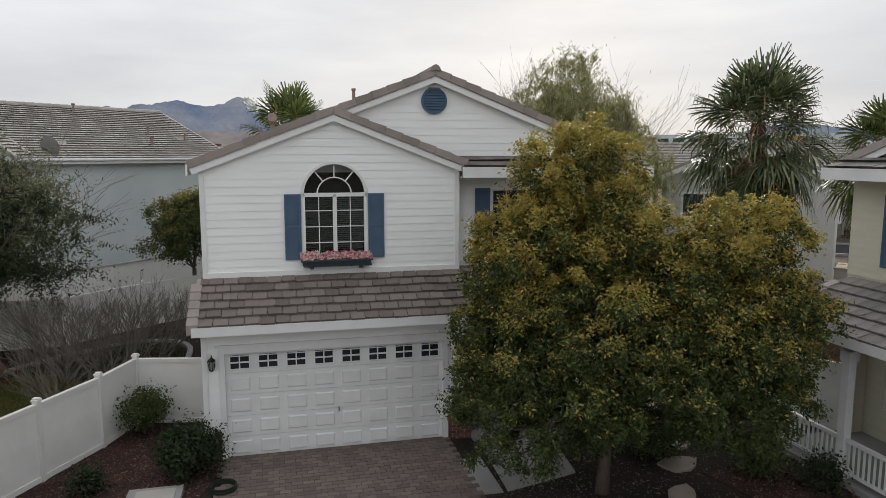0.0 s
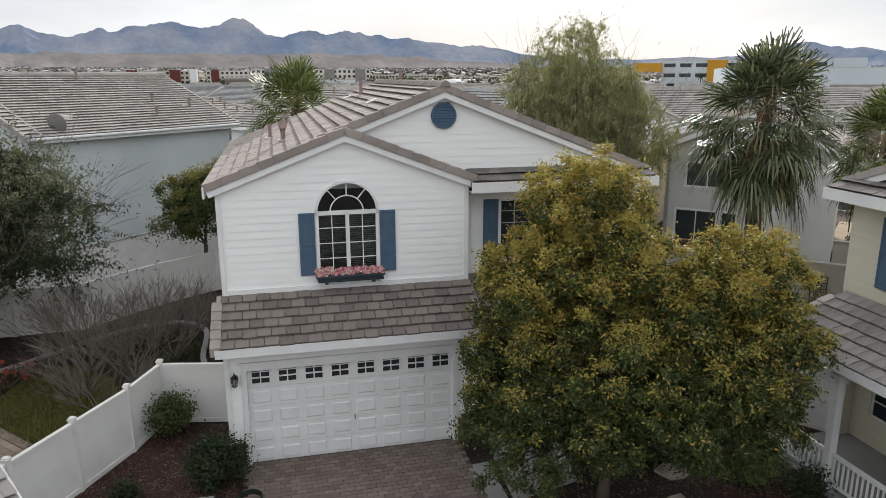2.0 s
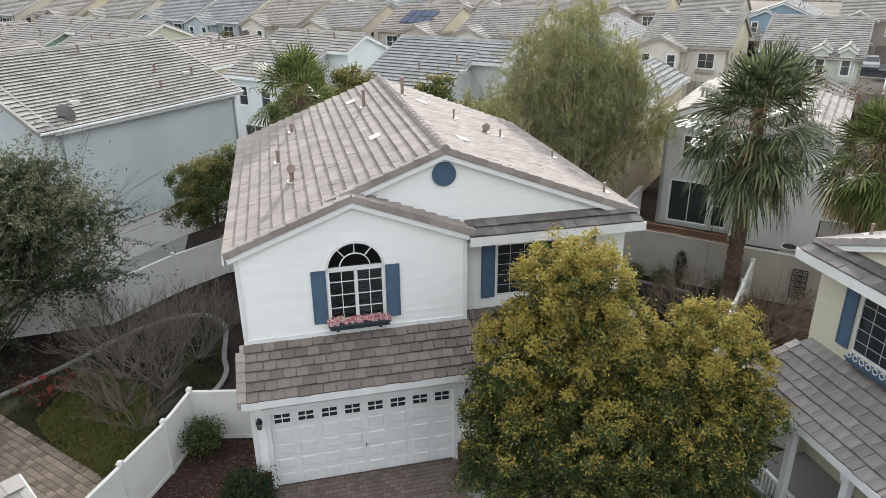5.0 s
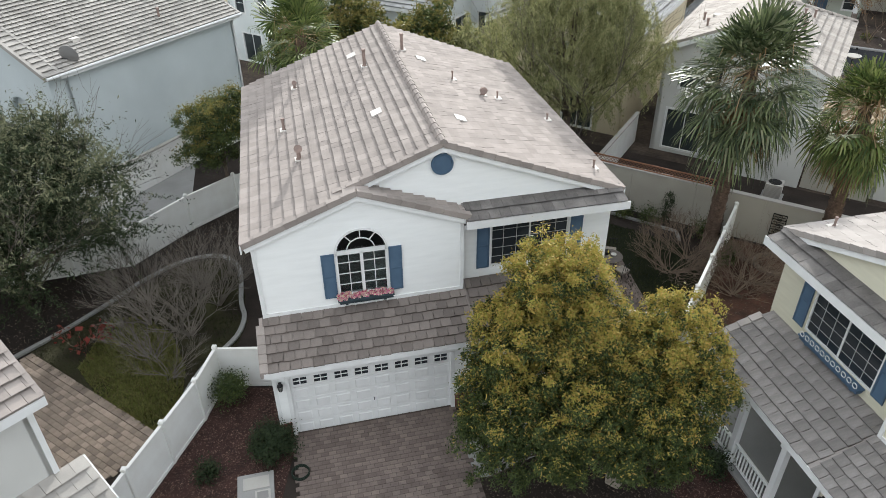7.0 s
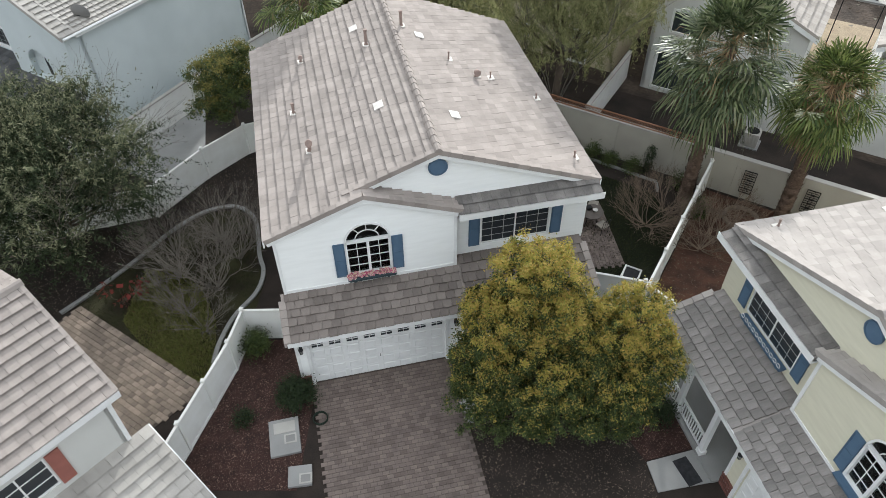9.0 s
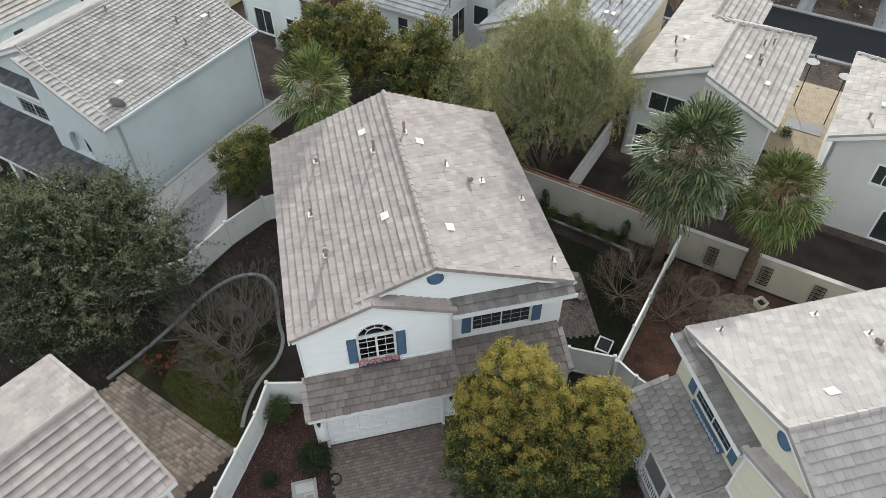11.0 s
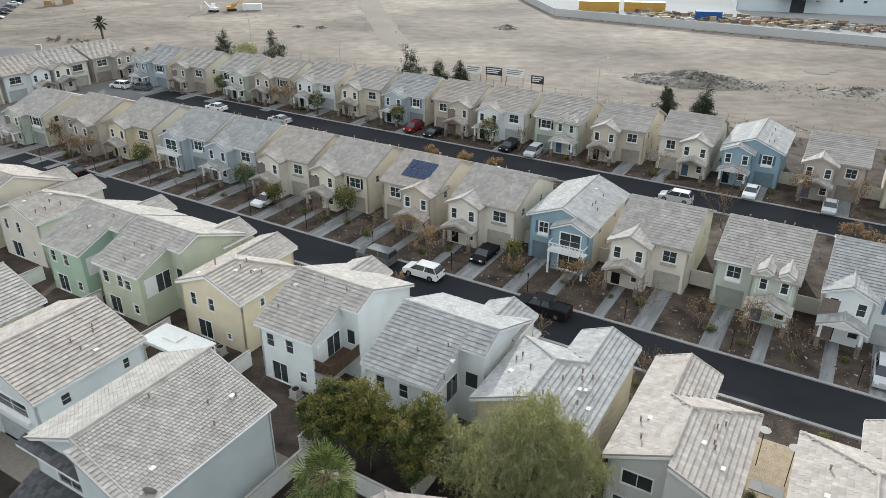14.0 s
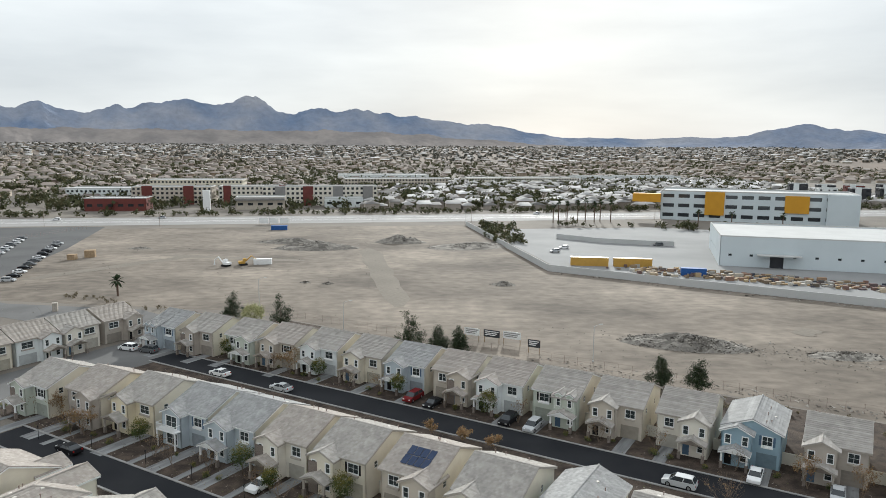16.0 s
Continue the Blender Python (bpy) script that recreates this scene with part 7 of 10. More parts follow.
def bare_shrub(name, x, y, h, spread, n, seed, label, mat=None, category="shrub", group="", leafmat=None, leaves=0):
    """Forking bare stems from one foot."""
    rng = random.Random(seed)
    th = base(name, pose(x, y, 0), label, category, group)
    mb = MB()
    tips = []

    def grow(p, d, r, L, depth):
        q = p + d * L
        mid = p.lerp(q, 0.5) + Vector((rng.uniform(-1, 1), rng.uniform(-1, 1), rng.uniform(-0.5, 0.5))) * L * 0.07
        mb.tube([p, mid, q], [r, r * 0.85, r * 0.65], 4 if depth else 6, cap=False)
        tips.append(q)
        if depth < 4:
            for k in range(rng.choice((2, 3, 3)) if depth < 3 else 3):
                nd = (d + Vector((rng.uniform(-1, 1), rng.uniform(-1, 1), rng.uniform(-0.25, 0.7))) * 0.62).normalized()
                grow(q if k else mid.lerp(q, rng.random()), nd, r * 0.61, L * rng.uniform(0.58, 0.85), depth + 1)

    for i in range(n):
        a = rng.uniform(0, 2 * math.pi)
        grow(Vector((rng.uniform(-0.1, 0.1), rng.uniform(-0.1, 0.1), -0.03)), Vector((math.cos(a) * spread, math.sin(a) * spread, 1)).normalized(), 0.023 * min(h, 3.6) / 2.5, h * 0.34, 0)
    part("branchwork", mb, mat or TWIG, th)
    if leaves:
        r2 = np.random.RandomState(seed)
        tp = np.array([tuple(t) for t in tips])
        p = tp[r2.randint(0, len(tp), leaves)] + r2.normal(size=(leaves, 3)) * 0.14
        a, b = r2.normal(size=(leaves, 3)) * 0.05, r2.normal(size=(leaves, 3)) * 0.05
        vs = np.stack([p - a, p + b, p + a, p - b], axis=1).reshape(-1, 3)
        ob = new("foliage", fast_mesh("foliage", vs, np.arange(leaves * 4).reshape(-1, 4), [leafmat]))
        ob.parent = th
        tagged(ob, "", "", "", "stuff")
    return th


for i, (x, y, h, s, n) in enumerate(((-9.9, 20.2, 3.4, 0.8, 14), (-10.9, 18.9, 2.4, 1.0, 12), (-9.3, 22.0, 3.0, 0.8, 13), (-11.6, 20.8, 3.2, 0.8, 12), (-10.4, 21.4, 2.2, 0.9, 10), (-9.9, 17.9, 2.0, 1.0, 11), (-12.3, 22.3, 2.8, 0.8, 12), (-10.3, 23.2, 2.8, 0.8, 12))):
    bare_shrub("bare_shrub", x, y, h, s, n, 60 + i, "leafless grey twiggy shrub in the side yard", TWIG_GREY, "shrub", "bare shrubs")
for i, (x, y, h, s, n) in enumerate(((9.3, 24.2, 2.7, 1.5, 22), (10.3, 25.2, 2.4, 1.5, 15), (11.5, 22.6, 2.6, 1.6, 20), (12.6, 23.4, 2.4, 1.7, 18), (13.0, 25.0, 2.2, 1.5, 14))):
    bare_shrub("bare_shrub", x, y, h, s, n, 70 + i, "leafless brown shrub by the garden fence", None, "shrub", "bare shrubs")
for host, at, tall, wide, stems in ((grey_tree, (-17.2, 22.2), 9.0, 0.95, 9), (willow, (6.0, 33.9), 11.5, 0.5, 8)):
    twigs = bare_shrub("bare_shrub", *at, tall, wide, stems, 79, "leafless twigs", TWIG_GREY)
    for o in list(twigs.children):
        o.name = "bare_branchwork"
        o.parent = host
    bpy.data.objects.remove(twigs)
bare_shrub("red_shrub", -13.7, 19.6, 1.2, 1.2, 5, 77, "low twiggy shrub with a few red leaves", None, "shrub", "", two_tone("red_leaf", [(0.22, 0.05, 0.04), (0.14, 0.05, 0.035)], 0.6), 110)


def bush(x, y, rx, rz, label, seed, mats=None, stem=0.25, leaves=3500, size=0.075):
    tree("bush", x, y, label, "bush", [((0, 0, stem + rz), (rx, rx, rz)), ((rx * 0.3, 0.1, stem + rz * 1.25), (rx * 0.6, rx * 0.6, rz * 0.7))], (0, 0, stem + 0.1), 0.03, mats or [L_GREEN], seed, 90, leaves, size, None, "garden bushes", spread=0.12, slim=0.5)


bush(-7.45, 16.75, 0.55, 0.42, "rounded dark green bush by the vinyl fence", 81)
bush(-5.5, 14.5, 0.7, 0.5, "dark green bush beside the garage corner", 82, [L_PINE], 0.05, 7500)
bush(-7.35, 13.65, 0.32, 0.22, "small low bush in the bark bed", 83, [L_PINE], 0.02, 1200)
bush(6.9, 14.6, 0.5, 0.35, "low dark bush near the porch railing", 84, None, 0.05, 2500)
bush(4.9, 15.5, 0.6, 0.45, "dark bush under the evergreen tree", 85, None, 0.05, 3500)
for i, (u, v, r) in enumerate(((-11.3, 28.9, 0.4), (-9.6, 29.1, 0.35), (-8.2, 29.1, 0.45), (-7.2, 29.0, 0.4), (-6.0, 29.0, 0.45), (-3.6, 28.9, 0.5))):
    p = street(u, v)
    bush(p.x, p.y, r, r * 0.9, "small dark shrub along the garden wall", 90 + i, None, 0.05, 1300)
for i, u in enumerate((-10.2, -5.3)):
    p = street(u, 29.35)
    tree("narrow_cypress", p.x, p.y, "narrow dark cypress against the garden wall", "tree", [((0, 0, 1.0), (0.22, 0.22, 0.9))], (0, 0, 0.3), 0.03, [L_PINE], 97 + i, 50, 1800, 0.07, None, "narrow cypresses", spread=0.07)


def palm(x, y, h, lean, seed, label, fronds=46, skirt=60, size=1.0, leaf=None):
    """A fan palm: ringed trunk, pleated fan leaves on stalks, dead leaves below."""
    rng = random.Random(seed)
    th = base("fan_palm", pose(x, y, 0), label, "palm tree", "fan palms")
    top = Vector((lean[0], lean[1], h))
    mb = MB()
    pts, rs = [], []
    n = 34
    for i in range(n + 1):
        f = i / n
        pts.append(Vector((lean[0] * f * f, lean[1] * f * f, h * f - 0.03)))
        rs.append((0.31 - 0.06 * f) * (1 + (0.1 if i % 2 else -0.04)))
    mb.tube(pts, rs, 12)
    for i in range(520):
        f = rng.uniform(0.02, 0.99)
        a = rng.uniform(0, 6.28)
        p = Vector((lean[0] * f * f, lean[1] * f * f, h * f))
        o = Vector((math.cos(a), math.sin(a), 0))
        s = Vector((-o.y, o.x, 0)) * rng.uniform(0.04, 0.08)
        r = 0.29 - 0.06 * f
        mb.poly((p + o * r + s, p + o * r - s, p + o * (r + rng.uniform(0.05, 0.13)) + Vector((0, 0, rng.uniform(0.1, 0.22)))))
    part("trunk", mb, PALM_BARK, th)

    def fan(mbx, root, d, stalk, blade, segs, sag):
        side = d.cross(Vector((0, 0, 1)))
        if side.length < 0.1:
            side = Vector((1, 0, 0))
        side = Matrix.Rotation(rng.uniform(-0.5, 0.5), 3, d) @ side.normalized()
        up = side.cross(d).normalized()
        hub = root + d * stalk + Vector((0, 0, -sag * stalk * 0.3))
        w = side * 0.018
        mbx.poly((root - w, root + w, hub + w, hub - w))
        for j in range(segs):
            a = radians(-105 + 210 * j / (segs - 1))
            ray = (d * math.cos(a) + side * math.sin(a)).normalized()
            L = blade * (0.62 + 0.38 * math.cos(a * 0.6)) * rng.uniform(0.85, 1.1)
            half = side * math.cos(a) - d * math.sin(a)
            m1 = hub + ray * L * 0.6 + up * (0.05 * (1 if j % 2 else -1)) + Vector((0, 0, -0.05 * L))
            tip = hub + ray * L * 0.95 + Vector((0, 0, -sag * L * rng.uniform(0.4, 0.95)))
            ww = half * (0.036 * blade)
            mbx.poly((hub, m1 - ww, m1 + ww))
            end = tip + Vector((ray.x, ray.y, 0)) * 0.06 * L + Vector((0, 0, -(0.1 + 0.3 * sag) * L * rng.uniform(0.5, 1.4)))
            mbx.poly((m1 - ww, tip - ww * 0.5, tip + ww * 0.5, m1 + ww))
            mbx.poly((tip - ww * 0.5, end, tip + ww * 0.5))

    for i in range(fronds):
        f = i / fronds
        a = i * 2.399 + rng.uniform(-0.25, 0.25)
        el = radians(84 - 142 * f ** 0.9 + rng.uniform(-9, 9))
        d = Vector((math.cos(a) * math.cos(el), math.sin(a) * math.cos(el), math.sin(el)))
        fm = MB()
        fan(fm, top + Vector((0, 0, -0.1 - 0.5 * f)), d, size * rng.uniform(0.6, 1.12), size * rng.uniform(0.7, 0.9), 26, 0.1 + 0.8 * f * f)
        part("frond", fm, leaf or L_PALM, th)
    dm = MB()
    for i in range(skirt):
        a = rng.uniform(0, 6.28)
        el = radians(rng.uniform(-82, -48))
        d = Vector((math.cos(a) * math.cos(el), math.sin(a) * math.cos(el), math.sin(el)))
        fan(dm, top + Vector((0, 0, -0.4 - rng.uniform(0, 0.7))), d, size * 0.5, size * 0.8, 9, 0.7)
    for i in range(20 + int(skirt * 1.4)):
        a = rng.uniform(0, 6.28)
        el = radians(rng.uniform(-35, 50))
        d = Vector((math.cos(a) * math.cos(el), math.sin(a) * math.cos(el), math.sin(el)))
        p, q = top, top + d * size * rng.uniform(0.6, 1.35)
        s = Vector((-d.y, d.x, 0)).normalized() * 0.02
        r = q + Vector((d.x * 0.3, d.y * 0.3, -rng.uniform(0.4, 0.9)))
        dm.poly((p - s, p + s, q + s, q - s))
        dm.poly((q - s, q + s, r))
    part("dead_fronds", dm, L_STRAW, th, "straw-coloured hanging dead fronds", "stuff")
    return th


palm(11.45, 25.9, 8.1, (0.2, 0.4), 201, "tall fan palm with a wide green crown", 64, 40, 1.7)
palm(15.6, 24.5, 7.2, (0.0, 0.3), 202, "fan palm with a skirt of dead fronds", 54, 90, 1.3, L_PALM_LIME)
palm(-7.0, 31.9, 7.9, (0.2, 0.0), 203, "bright green fan palm behind the house", 40, 6, 1.45, L_PALM_LIME)

# street trees
# u, v, height, leaves
NEAR_TREES = [
    (-56.2, 65.2, 3.6, 30), (-67.4, 65.8, 3.8, 20), (-77.6, 66, 3.4, 20), (-14, 65, 3.6, 30), (-8, 65.6, 3.2, 160), (-108, 64, 3.8, 300), (-59.5, 54.2, 3.6, 60), (-38.6, 63.6, 4.2, 420), (-42.6, 64.7, 4, 420), (-22, 66, 3.6, 500), (-117, 68, 4, 700), (-105.8, 65, 4, 700), (-9.6, 53.6, 3.4, 60),
]
MORE_TREES = [
    (-28.5, 65.2, 3.4, 120), (-3.2, 65, 4, 250), (1, 64, 4, 120), (-49, 65.5, 3.4, 60), (-62.6, 65, 3.2, 40), (-84, 65, 3.6, 40), (-89, 65.6, 3.4, 40), (-36, 54, 3.6, 90), (-21, 54, 3.2, 40), (-122, 66, 3.8, 100), (-19.2, 66, 3, 80),
]
LOT_TREES = [
    (-62, 106.5, 3.4, 20), (-84, 106.8, 3.6, 20), (-104, 106, 3.6, 60), (-12.5, 107, 3.4, 20), (-11, 92, 5.5, 40), (-99.6, 106.5, 4.5, 900), (-33, 106.5, 3.4, 60), (-24, 106.8, 3.8, 60), (-47.5, 107, 3.6, 60), (-76, 107, 3.8, 80), (-3, 106.5, 4, 500), (3.5, 106.5, 4, 300), (-130, 106, 3.6, 50),
]
for i, (u, v, h, n) in enumerate(NEAR_TREES + MORE_TREES + LOT_TREES):
    p = street(u, v)
    bare_shrub("street_tree", p.x, p.y, h * 1.15, 0.38, 4, 300 + i, "slim street tree with sparse orange leaves" if n > 200 else "slim leafless street tree", None, "tree", "street trees", L_ORANGE, n * 2)
for i, (u, v) in enumerate(((4.4, 94.3), (8.5, 94.0), (-52.0, 95.2), (-46.0, 95.2), (-57.5, 95.4))):
    p = street(u, v)
    bare_shrub("street_tree", p.x, p.y, 3.4 if i < 2 else 2.4, 0.7, 5, 340 + i, "broad street tree with dry tan leaves", None, "tree", "street trees", L_ORANGE, 1500)
for i, (u, v, r) in enumerate(((-55.5, 69.0, 1.5), (-73.4, 68.5, 1.6), (-95.0, 67.5, 1.3), (-53.5, 107.2, 1.5), (-72.5, 107.0, 1.4), (-92.0, 107.0, 1.4), (-66.0, 66.5, 1.0), (-118.5, 107.0, 1.4), (-30.0, 68.0, 0.8))):
    p = street(u, v)
    tree("yard_tree", p.x, p.y, "small round green yard tree", "tree", [((0, 0, 1.4 + r), (r, r, r))], (0, 0, 1.4), 0.07, [L_GREEN, L_OLIVE], 360 + i, 90, 2600, 0.2, None, "yard trees", spread=0.25, gold=0.5)


def pine(u, v, h, seed, w=0.42):
    p = street(u, v)
    rp = random.Random(seed)
    lob = [((rp.uniform(-0.07, 0.07) * h, rp.uniform(-0.07, 0.07) * h, h * (0.32 + 0.155 * k)), (h * w * (1 - 0.19 * k) * rp.uniform(0.75, 1.0), h * w * (1 - 0.19 * k) * rp.uniform(0.75, 1.0), h * 0.13)) for k in range(5)]
    tree("pine_tree", p.x, p.y, "dark green pine beside the empty lot", "tree", lob, (0, 0, h * 0.3), 0.12, [L_PINE], seed, 170, 8000, 0.28, None, "pine trees", spread=0.3, slim=0.3, shell=0.35)


for i, (u, v, h) in enumerate(((-85.6, 131, 9.0), (-80.2, 134.5, 6.0), (-75.8, 136, 6.0), (-140.7, 128.9, 7.5), (-121.7, 127.4, 9.0), (-30.5, 136.9, 6.0), (-23.8, 138.0, 6.3))):
    pine(u, v, h * 1.12, 400 + i)
p = street(-133.5, 129.4)
tree("field_tree", p.x, p.y, "yellow-green tree beside the empty lot", "tree", [((0, 0, 4.0), (3.0, 3.0, 2.2))], (0, 0, 2), 0.12, [L_FEATHER], 420, 120, 4200, 0.3, None, spread=0.4)

# low shrubs in the front yards
proto = None
ry = random.Random(31)
for v0, us in ((66.6, range(-128, 14, 5)), (107.4, range(-140, 20, 5)), (53.6, range(-88, 14, 7))):
    for u in us:
        p = street(u + ry.uniform(-2, 2), v0 + ry.uniform(-2.2, 1.2))
        k = ry.uniform(0.6, 1.25)
        m = pose(p.x, p.y, 0, 0, 0, ry.uniform(0, 360)) @ Matrix.Scale(k, 4)
        if proto is None:
            proto = tree("yard_shrub", p.x, p.y, "low dry green-brown shrub in a front yard", "shrub", [((0, 0, 0.45), (0.55, 0.55, 0.42)), ((0.35, 0.2, 0.35), (0.4, 0.4, 0.3))], (0, 0, 0.2), 0.03, [L_GREEN, L_OLIVE], 600, 40, 700, 0.11, None, "yard shrubs", spread=0.12, gold=0.6)
        else:
            copy_thing(proto, m)

for u, v, r in ((-43.5, 14.6, 0.8), (-41.2, 13.8, 0.6), (-38.8, 14.4, 0.7), (-36.0, 14.0, 0.55), (-33.8, 14.8, 0.6)):
    p = street(u, v)
    bush(p.x, p.y, r, r * 0.8, "dark green bush before the white house", 700 + int(u), None, 0.05, 2200, 0.11)


def scatter(name, poly, n, seed, size, mat, label, category, z=0.035, upright=True):
    """Loose small pieces over a patch of ground: blades that stand, or chips that lie."""
    rng = np.random.RandomState(seed)
    xs, ys = [p[0] for p in poly], [p[1] for p in poly]
    p = np.stack([rng.uniform(min(xs), max(xs), n * 2), rng.uniform(min(ys), max(ys), n * 2)], axis=1)
    inside = np.zeros(len(p), bool)
    for (x0, y0), (x1, y1) in zip(poly, poly[1:] + poly[:1]):
        if y0 != y1:
            hit = ((y0 > p[:, 1]) != (y1 > p[:, 1])) & (p[:, 0] < (x1 - x0) * (p[:, 1] - y0) / (y1 - y0) + x0)
            inside ^= hit
    p = p[inside][:n]
    thin = np.array([noise.noise(Vector((a * 0.7, b * 0.7, seed))) for a, b in p])
    p = p[thin > rng.uniform(-0.9, 0.1, len(p))] if upright else p
    k = len(p)
    a = rng.uniform(0, 2 * np.pi, k)
    L = size * rng.uniform(0.5, 1.4, k)
    w = np.stack([np.cos(a), np.sin(a), np.zeros(k)], axis=1) * (L * (0.16 if upright else 0.45))[:, None]
    foot = np.column_stack([p, np.full(k, z)])
    tip = foot + np.stack([rng.normal(size=k) * 0.5, rng.normal(size=k) * 0.5, np.ones(k) if upright else np.full(k, 0.25)], axis=1) * L[:, None]
    vs = np.stack([foot - w, foot + w, tip], axis=1).reshape(-1, 3)
    return tagged(new(name, fast_mesh(name, vs, np.arange(k * 3).reshape(-1, 3), [mat])), label, category, "", "stuff")


GRASS = two_tone("winter_grass", [(0.075, 0.1, 0.025), (0.14, 0.155, 0.04), (0.21, 0.19, 0.075), (0.1, 0.09, 0.04)], 0.8, True, 0.2)
# darker copy of the grass, with the shade of shrubs and walls in its tones
GRASS_SHADED = two_tone("shaded_grass", [(0.02, 0.028, 0.012), (0.035, 0.042, 0.018), (0.05, 0.05, 0.025)], 0.8, True, 0.2)
CHIPS = two_tone("bark_chips", [(0.06, 0.035, 0.03), (0.12, 0.07, 0.055), (0.2, 0.14, 0.11), (0.09, 0.05, 0.042)], 0.9, True, 0)
LITTER = two_tone("leaf_litter", [(0.07, 0.055, 0.045), (0.12, 0.09, 0.07), (0.2, 0.16, 0.12), (0.05, 0.04, 0.033)], 0.9, True, 0)
scatter("grass", LAWN_EDGE, 9000, 801, 0.09, GRASS_SHADED, "sparse grass at the edges of the side lawn, shade put into its colour", "grass")
scatter("grass", [(-13.3, 21.2), (-11.9, 21.2), (-10.6, 20.2), (-9.5, 18.4), (-9.0, 16.2), (-9.2, 15.2), (-12.2, 17.1), (-13.3, 18.3)], 42000, 811, 0.1, GRASS, "thin patchy winter grass of the side lawn", "grass")
scatter("grass", [sxy(-12.0, 21.5), sxy(-2.8, 21.0), sxy(-2.8, 26.5), sxy(-4.5, 28.0), sxy(-13.5, 28.3)], 16000, 802, 0.09, GRASS_SHADED, "grass of the back lawn, shade put into its colour", "grass")
scatter("bark_chips", [(-9.3, 11.0), (-5.0, 11.0), (-4.9, 15.2), (-5.5, 17.4), (-7.9, 17.4), (-8.5, 14.2)], 9000, 803, 0.05, CHIPS, "red-brown bark chips of the planting bed", "bark chips", 0.028, False)
scatter("leaf_litter", [(-16.5, 18.5), (-8.0, 26.0), (-7.6, 30.0), (-12.0, 29.0), (-19.0, 20.0)], 5000, 804, 0.07, LITTER, "dry leaf litter under the grey-green tree", "leaf litter", 0.02, False)
scatter("leaf_litter", [(0.6, 9.5), (7.0, 9.5), (7.4, 15.0), (1.2, 15.4)], 5000, 805, 0.06, LITTER, "dry leaf litter under the evergreen tree", "leaf litter", 0.02, False)
scatter("leaf_litter", [sxy(-2.6, 19.0), sxy(6.0, 19.0), sxy(6.0, 29.3), sxy(-2.6, 29.3)], 7000, 806, 0.07, LITTER, "dry leaf litter in the neighbour's garden", "leaf litter", 0.02, False)

YARD_ROCKS = two_tone("yard_rocks", [(0.05, 0.04, 0.032), (0.12, 0.095, 0.075), (0.22, 0.18, 0.145), (0.34, 0.3, 0.26), (0.07, 0.075, 0.035), (0.1, 0.1, 0.045)], 0.9, True, 0)
for v0, v1, u0, u1, n, k in ((62.4, 70.8, -128, 22, 9000, 807), (104.2, 109.8, -142, 26, 6000, 808), (49.6, 55.1, -95, 22, 3500, 809), (84.0, 96.0, -125, 26, 5000, 810)):
    scatter("yard_gravel", [sxy(u0, v0), sxy(u1, v0), sxy(u1, v1), sxy(u0, v1)], n, k, 0.3, YARD_ROCKS, "loose rocks and dry tufts of the front yards", "rocks", 0.012, False)

# ---- empty lot, far town and mountains ----
sheet("field", [sxy(-150, 141), sxy(150, 141), (170, 186), (132, 208), (38, 267), (24, 348), (8, 430), (-200, 394), (-225, 300), (-165, 212)], 0.006, FIELD, "pale graded soil of the empty lot", "ground")
PALE_LOT = surface("pale_concrete_lot", (0.27, 0.27, 0.265), (0.2, 0.2, 0.2), 0.03, 0.9, 0.1, 2, 0.1)
WALL_PALE = surface("pale_compound_wall", (0.5, 0.5, 0.49), (0.44, 0.44, 0.43), 0.1, 0.9, 0.1)
TRACK = surface("wheel_tracks", (0.2, 0.176, 0.146), (0.165, 0.145, 0.12), 0.05, 0.97, 0.2, 1.0, 0.25, dist=0.02)
LOT_GREY = surface("faded_asphalt", (0.1, 0.1, 0.1), (0.07, 0.07, 0.072), 0.05, 0.9, 0.2, 8, 0.15, spec=0.2)
RUBBLE = surface("rubble", (0.16, 0.145, 0.13), (0.26, 0.24, 0.21), 0.8, 0.97, 0.6, 3, 0.3, island=0.35)


def line_y(x, y0):
    return y0 + 0.194 * (x - 8)


sheet("highway", [(-520, line_y(-520, 452)), (600, line_y(600, 452)), (600, line_y(600, 500)), (-520, line_y(-520, 500))], 0.02, ROAD_GREY, "wide pale arterial road beyond the lot", "road")
for off, w in ((470, 0.5), (474.5, 0.5), (478, 2.2), (486, 0.5)):
    sheet("lane_mark", [(-520, line_y(-520, off)), (600, line_y(600, off)), (600, line_y(600, off + w)), (-520, line_y(-520, off + w))], 0.03, WHITE_TRIM if w < 1 else CONCRETE, "pale lane line on the arterial road", "road marking")
sheet("side_road", [(-330, 300), (-124, 188), (-76, 167), (-66, 172), (-70, 184), (-89, 198), (-132, 204), (-330, 314)], 0.025, SIDE_GREY, "grey side road along the lot", "road")
sheet("parking_lot", [(-420, 330), (-160, 245), (-175, 317), (-200, 404), (-213, 404), (-420, 362)], 0.012, LOT_GREY, "asphalt parking lot with parked cars", "road")
sheet("compound_lot", [(30, 348), (44, 271), (136, 214), (330, 120), (420, 330), (120, 425), (34, 410)], 0.015, PALE_LOT, "pale concrete yard of the depot", "ground")
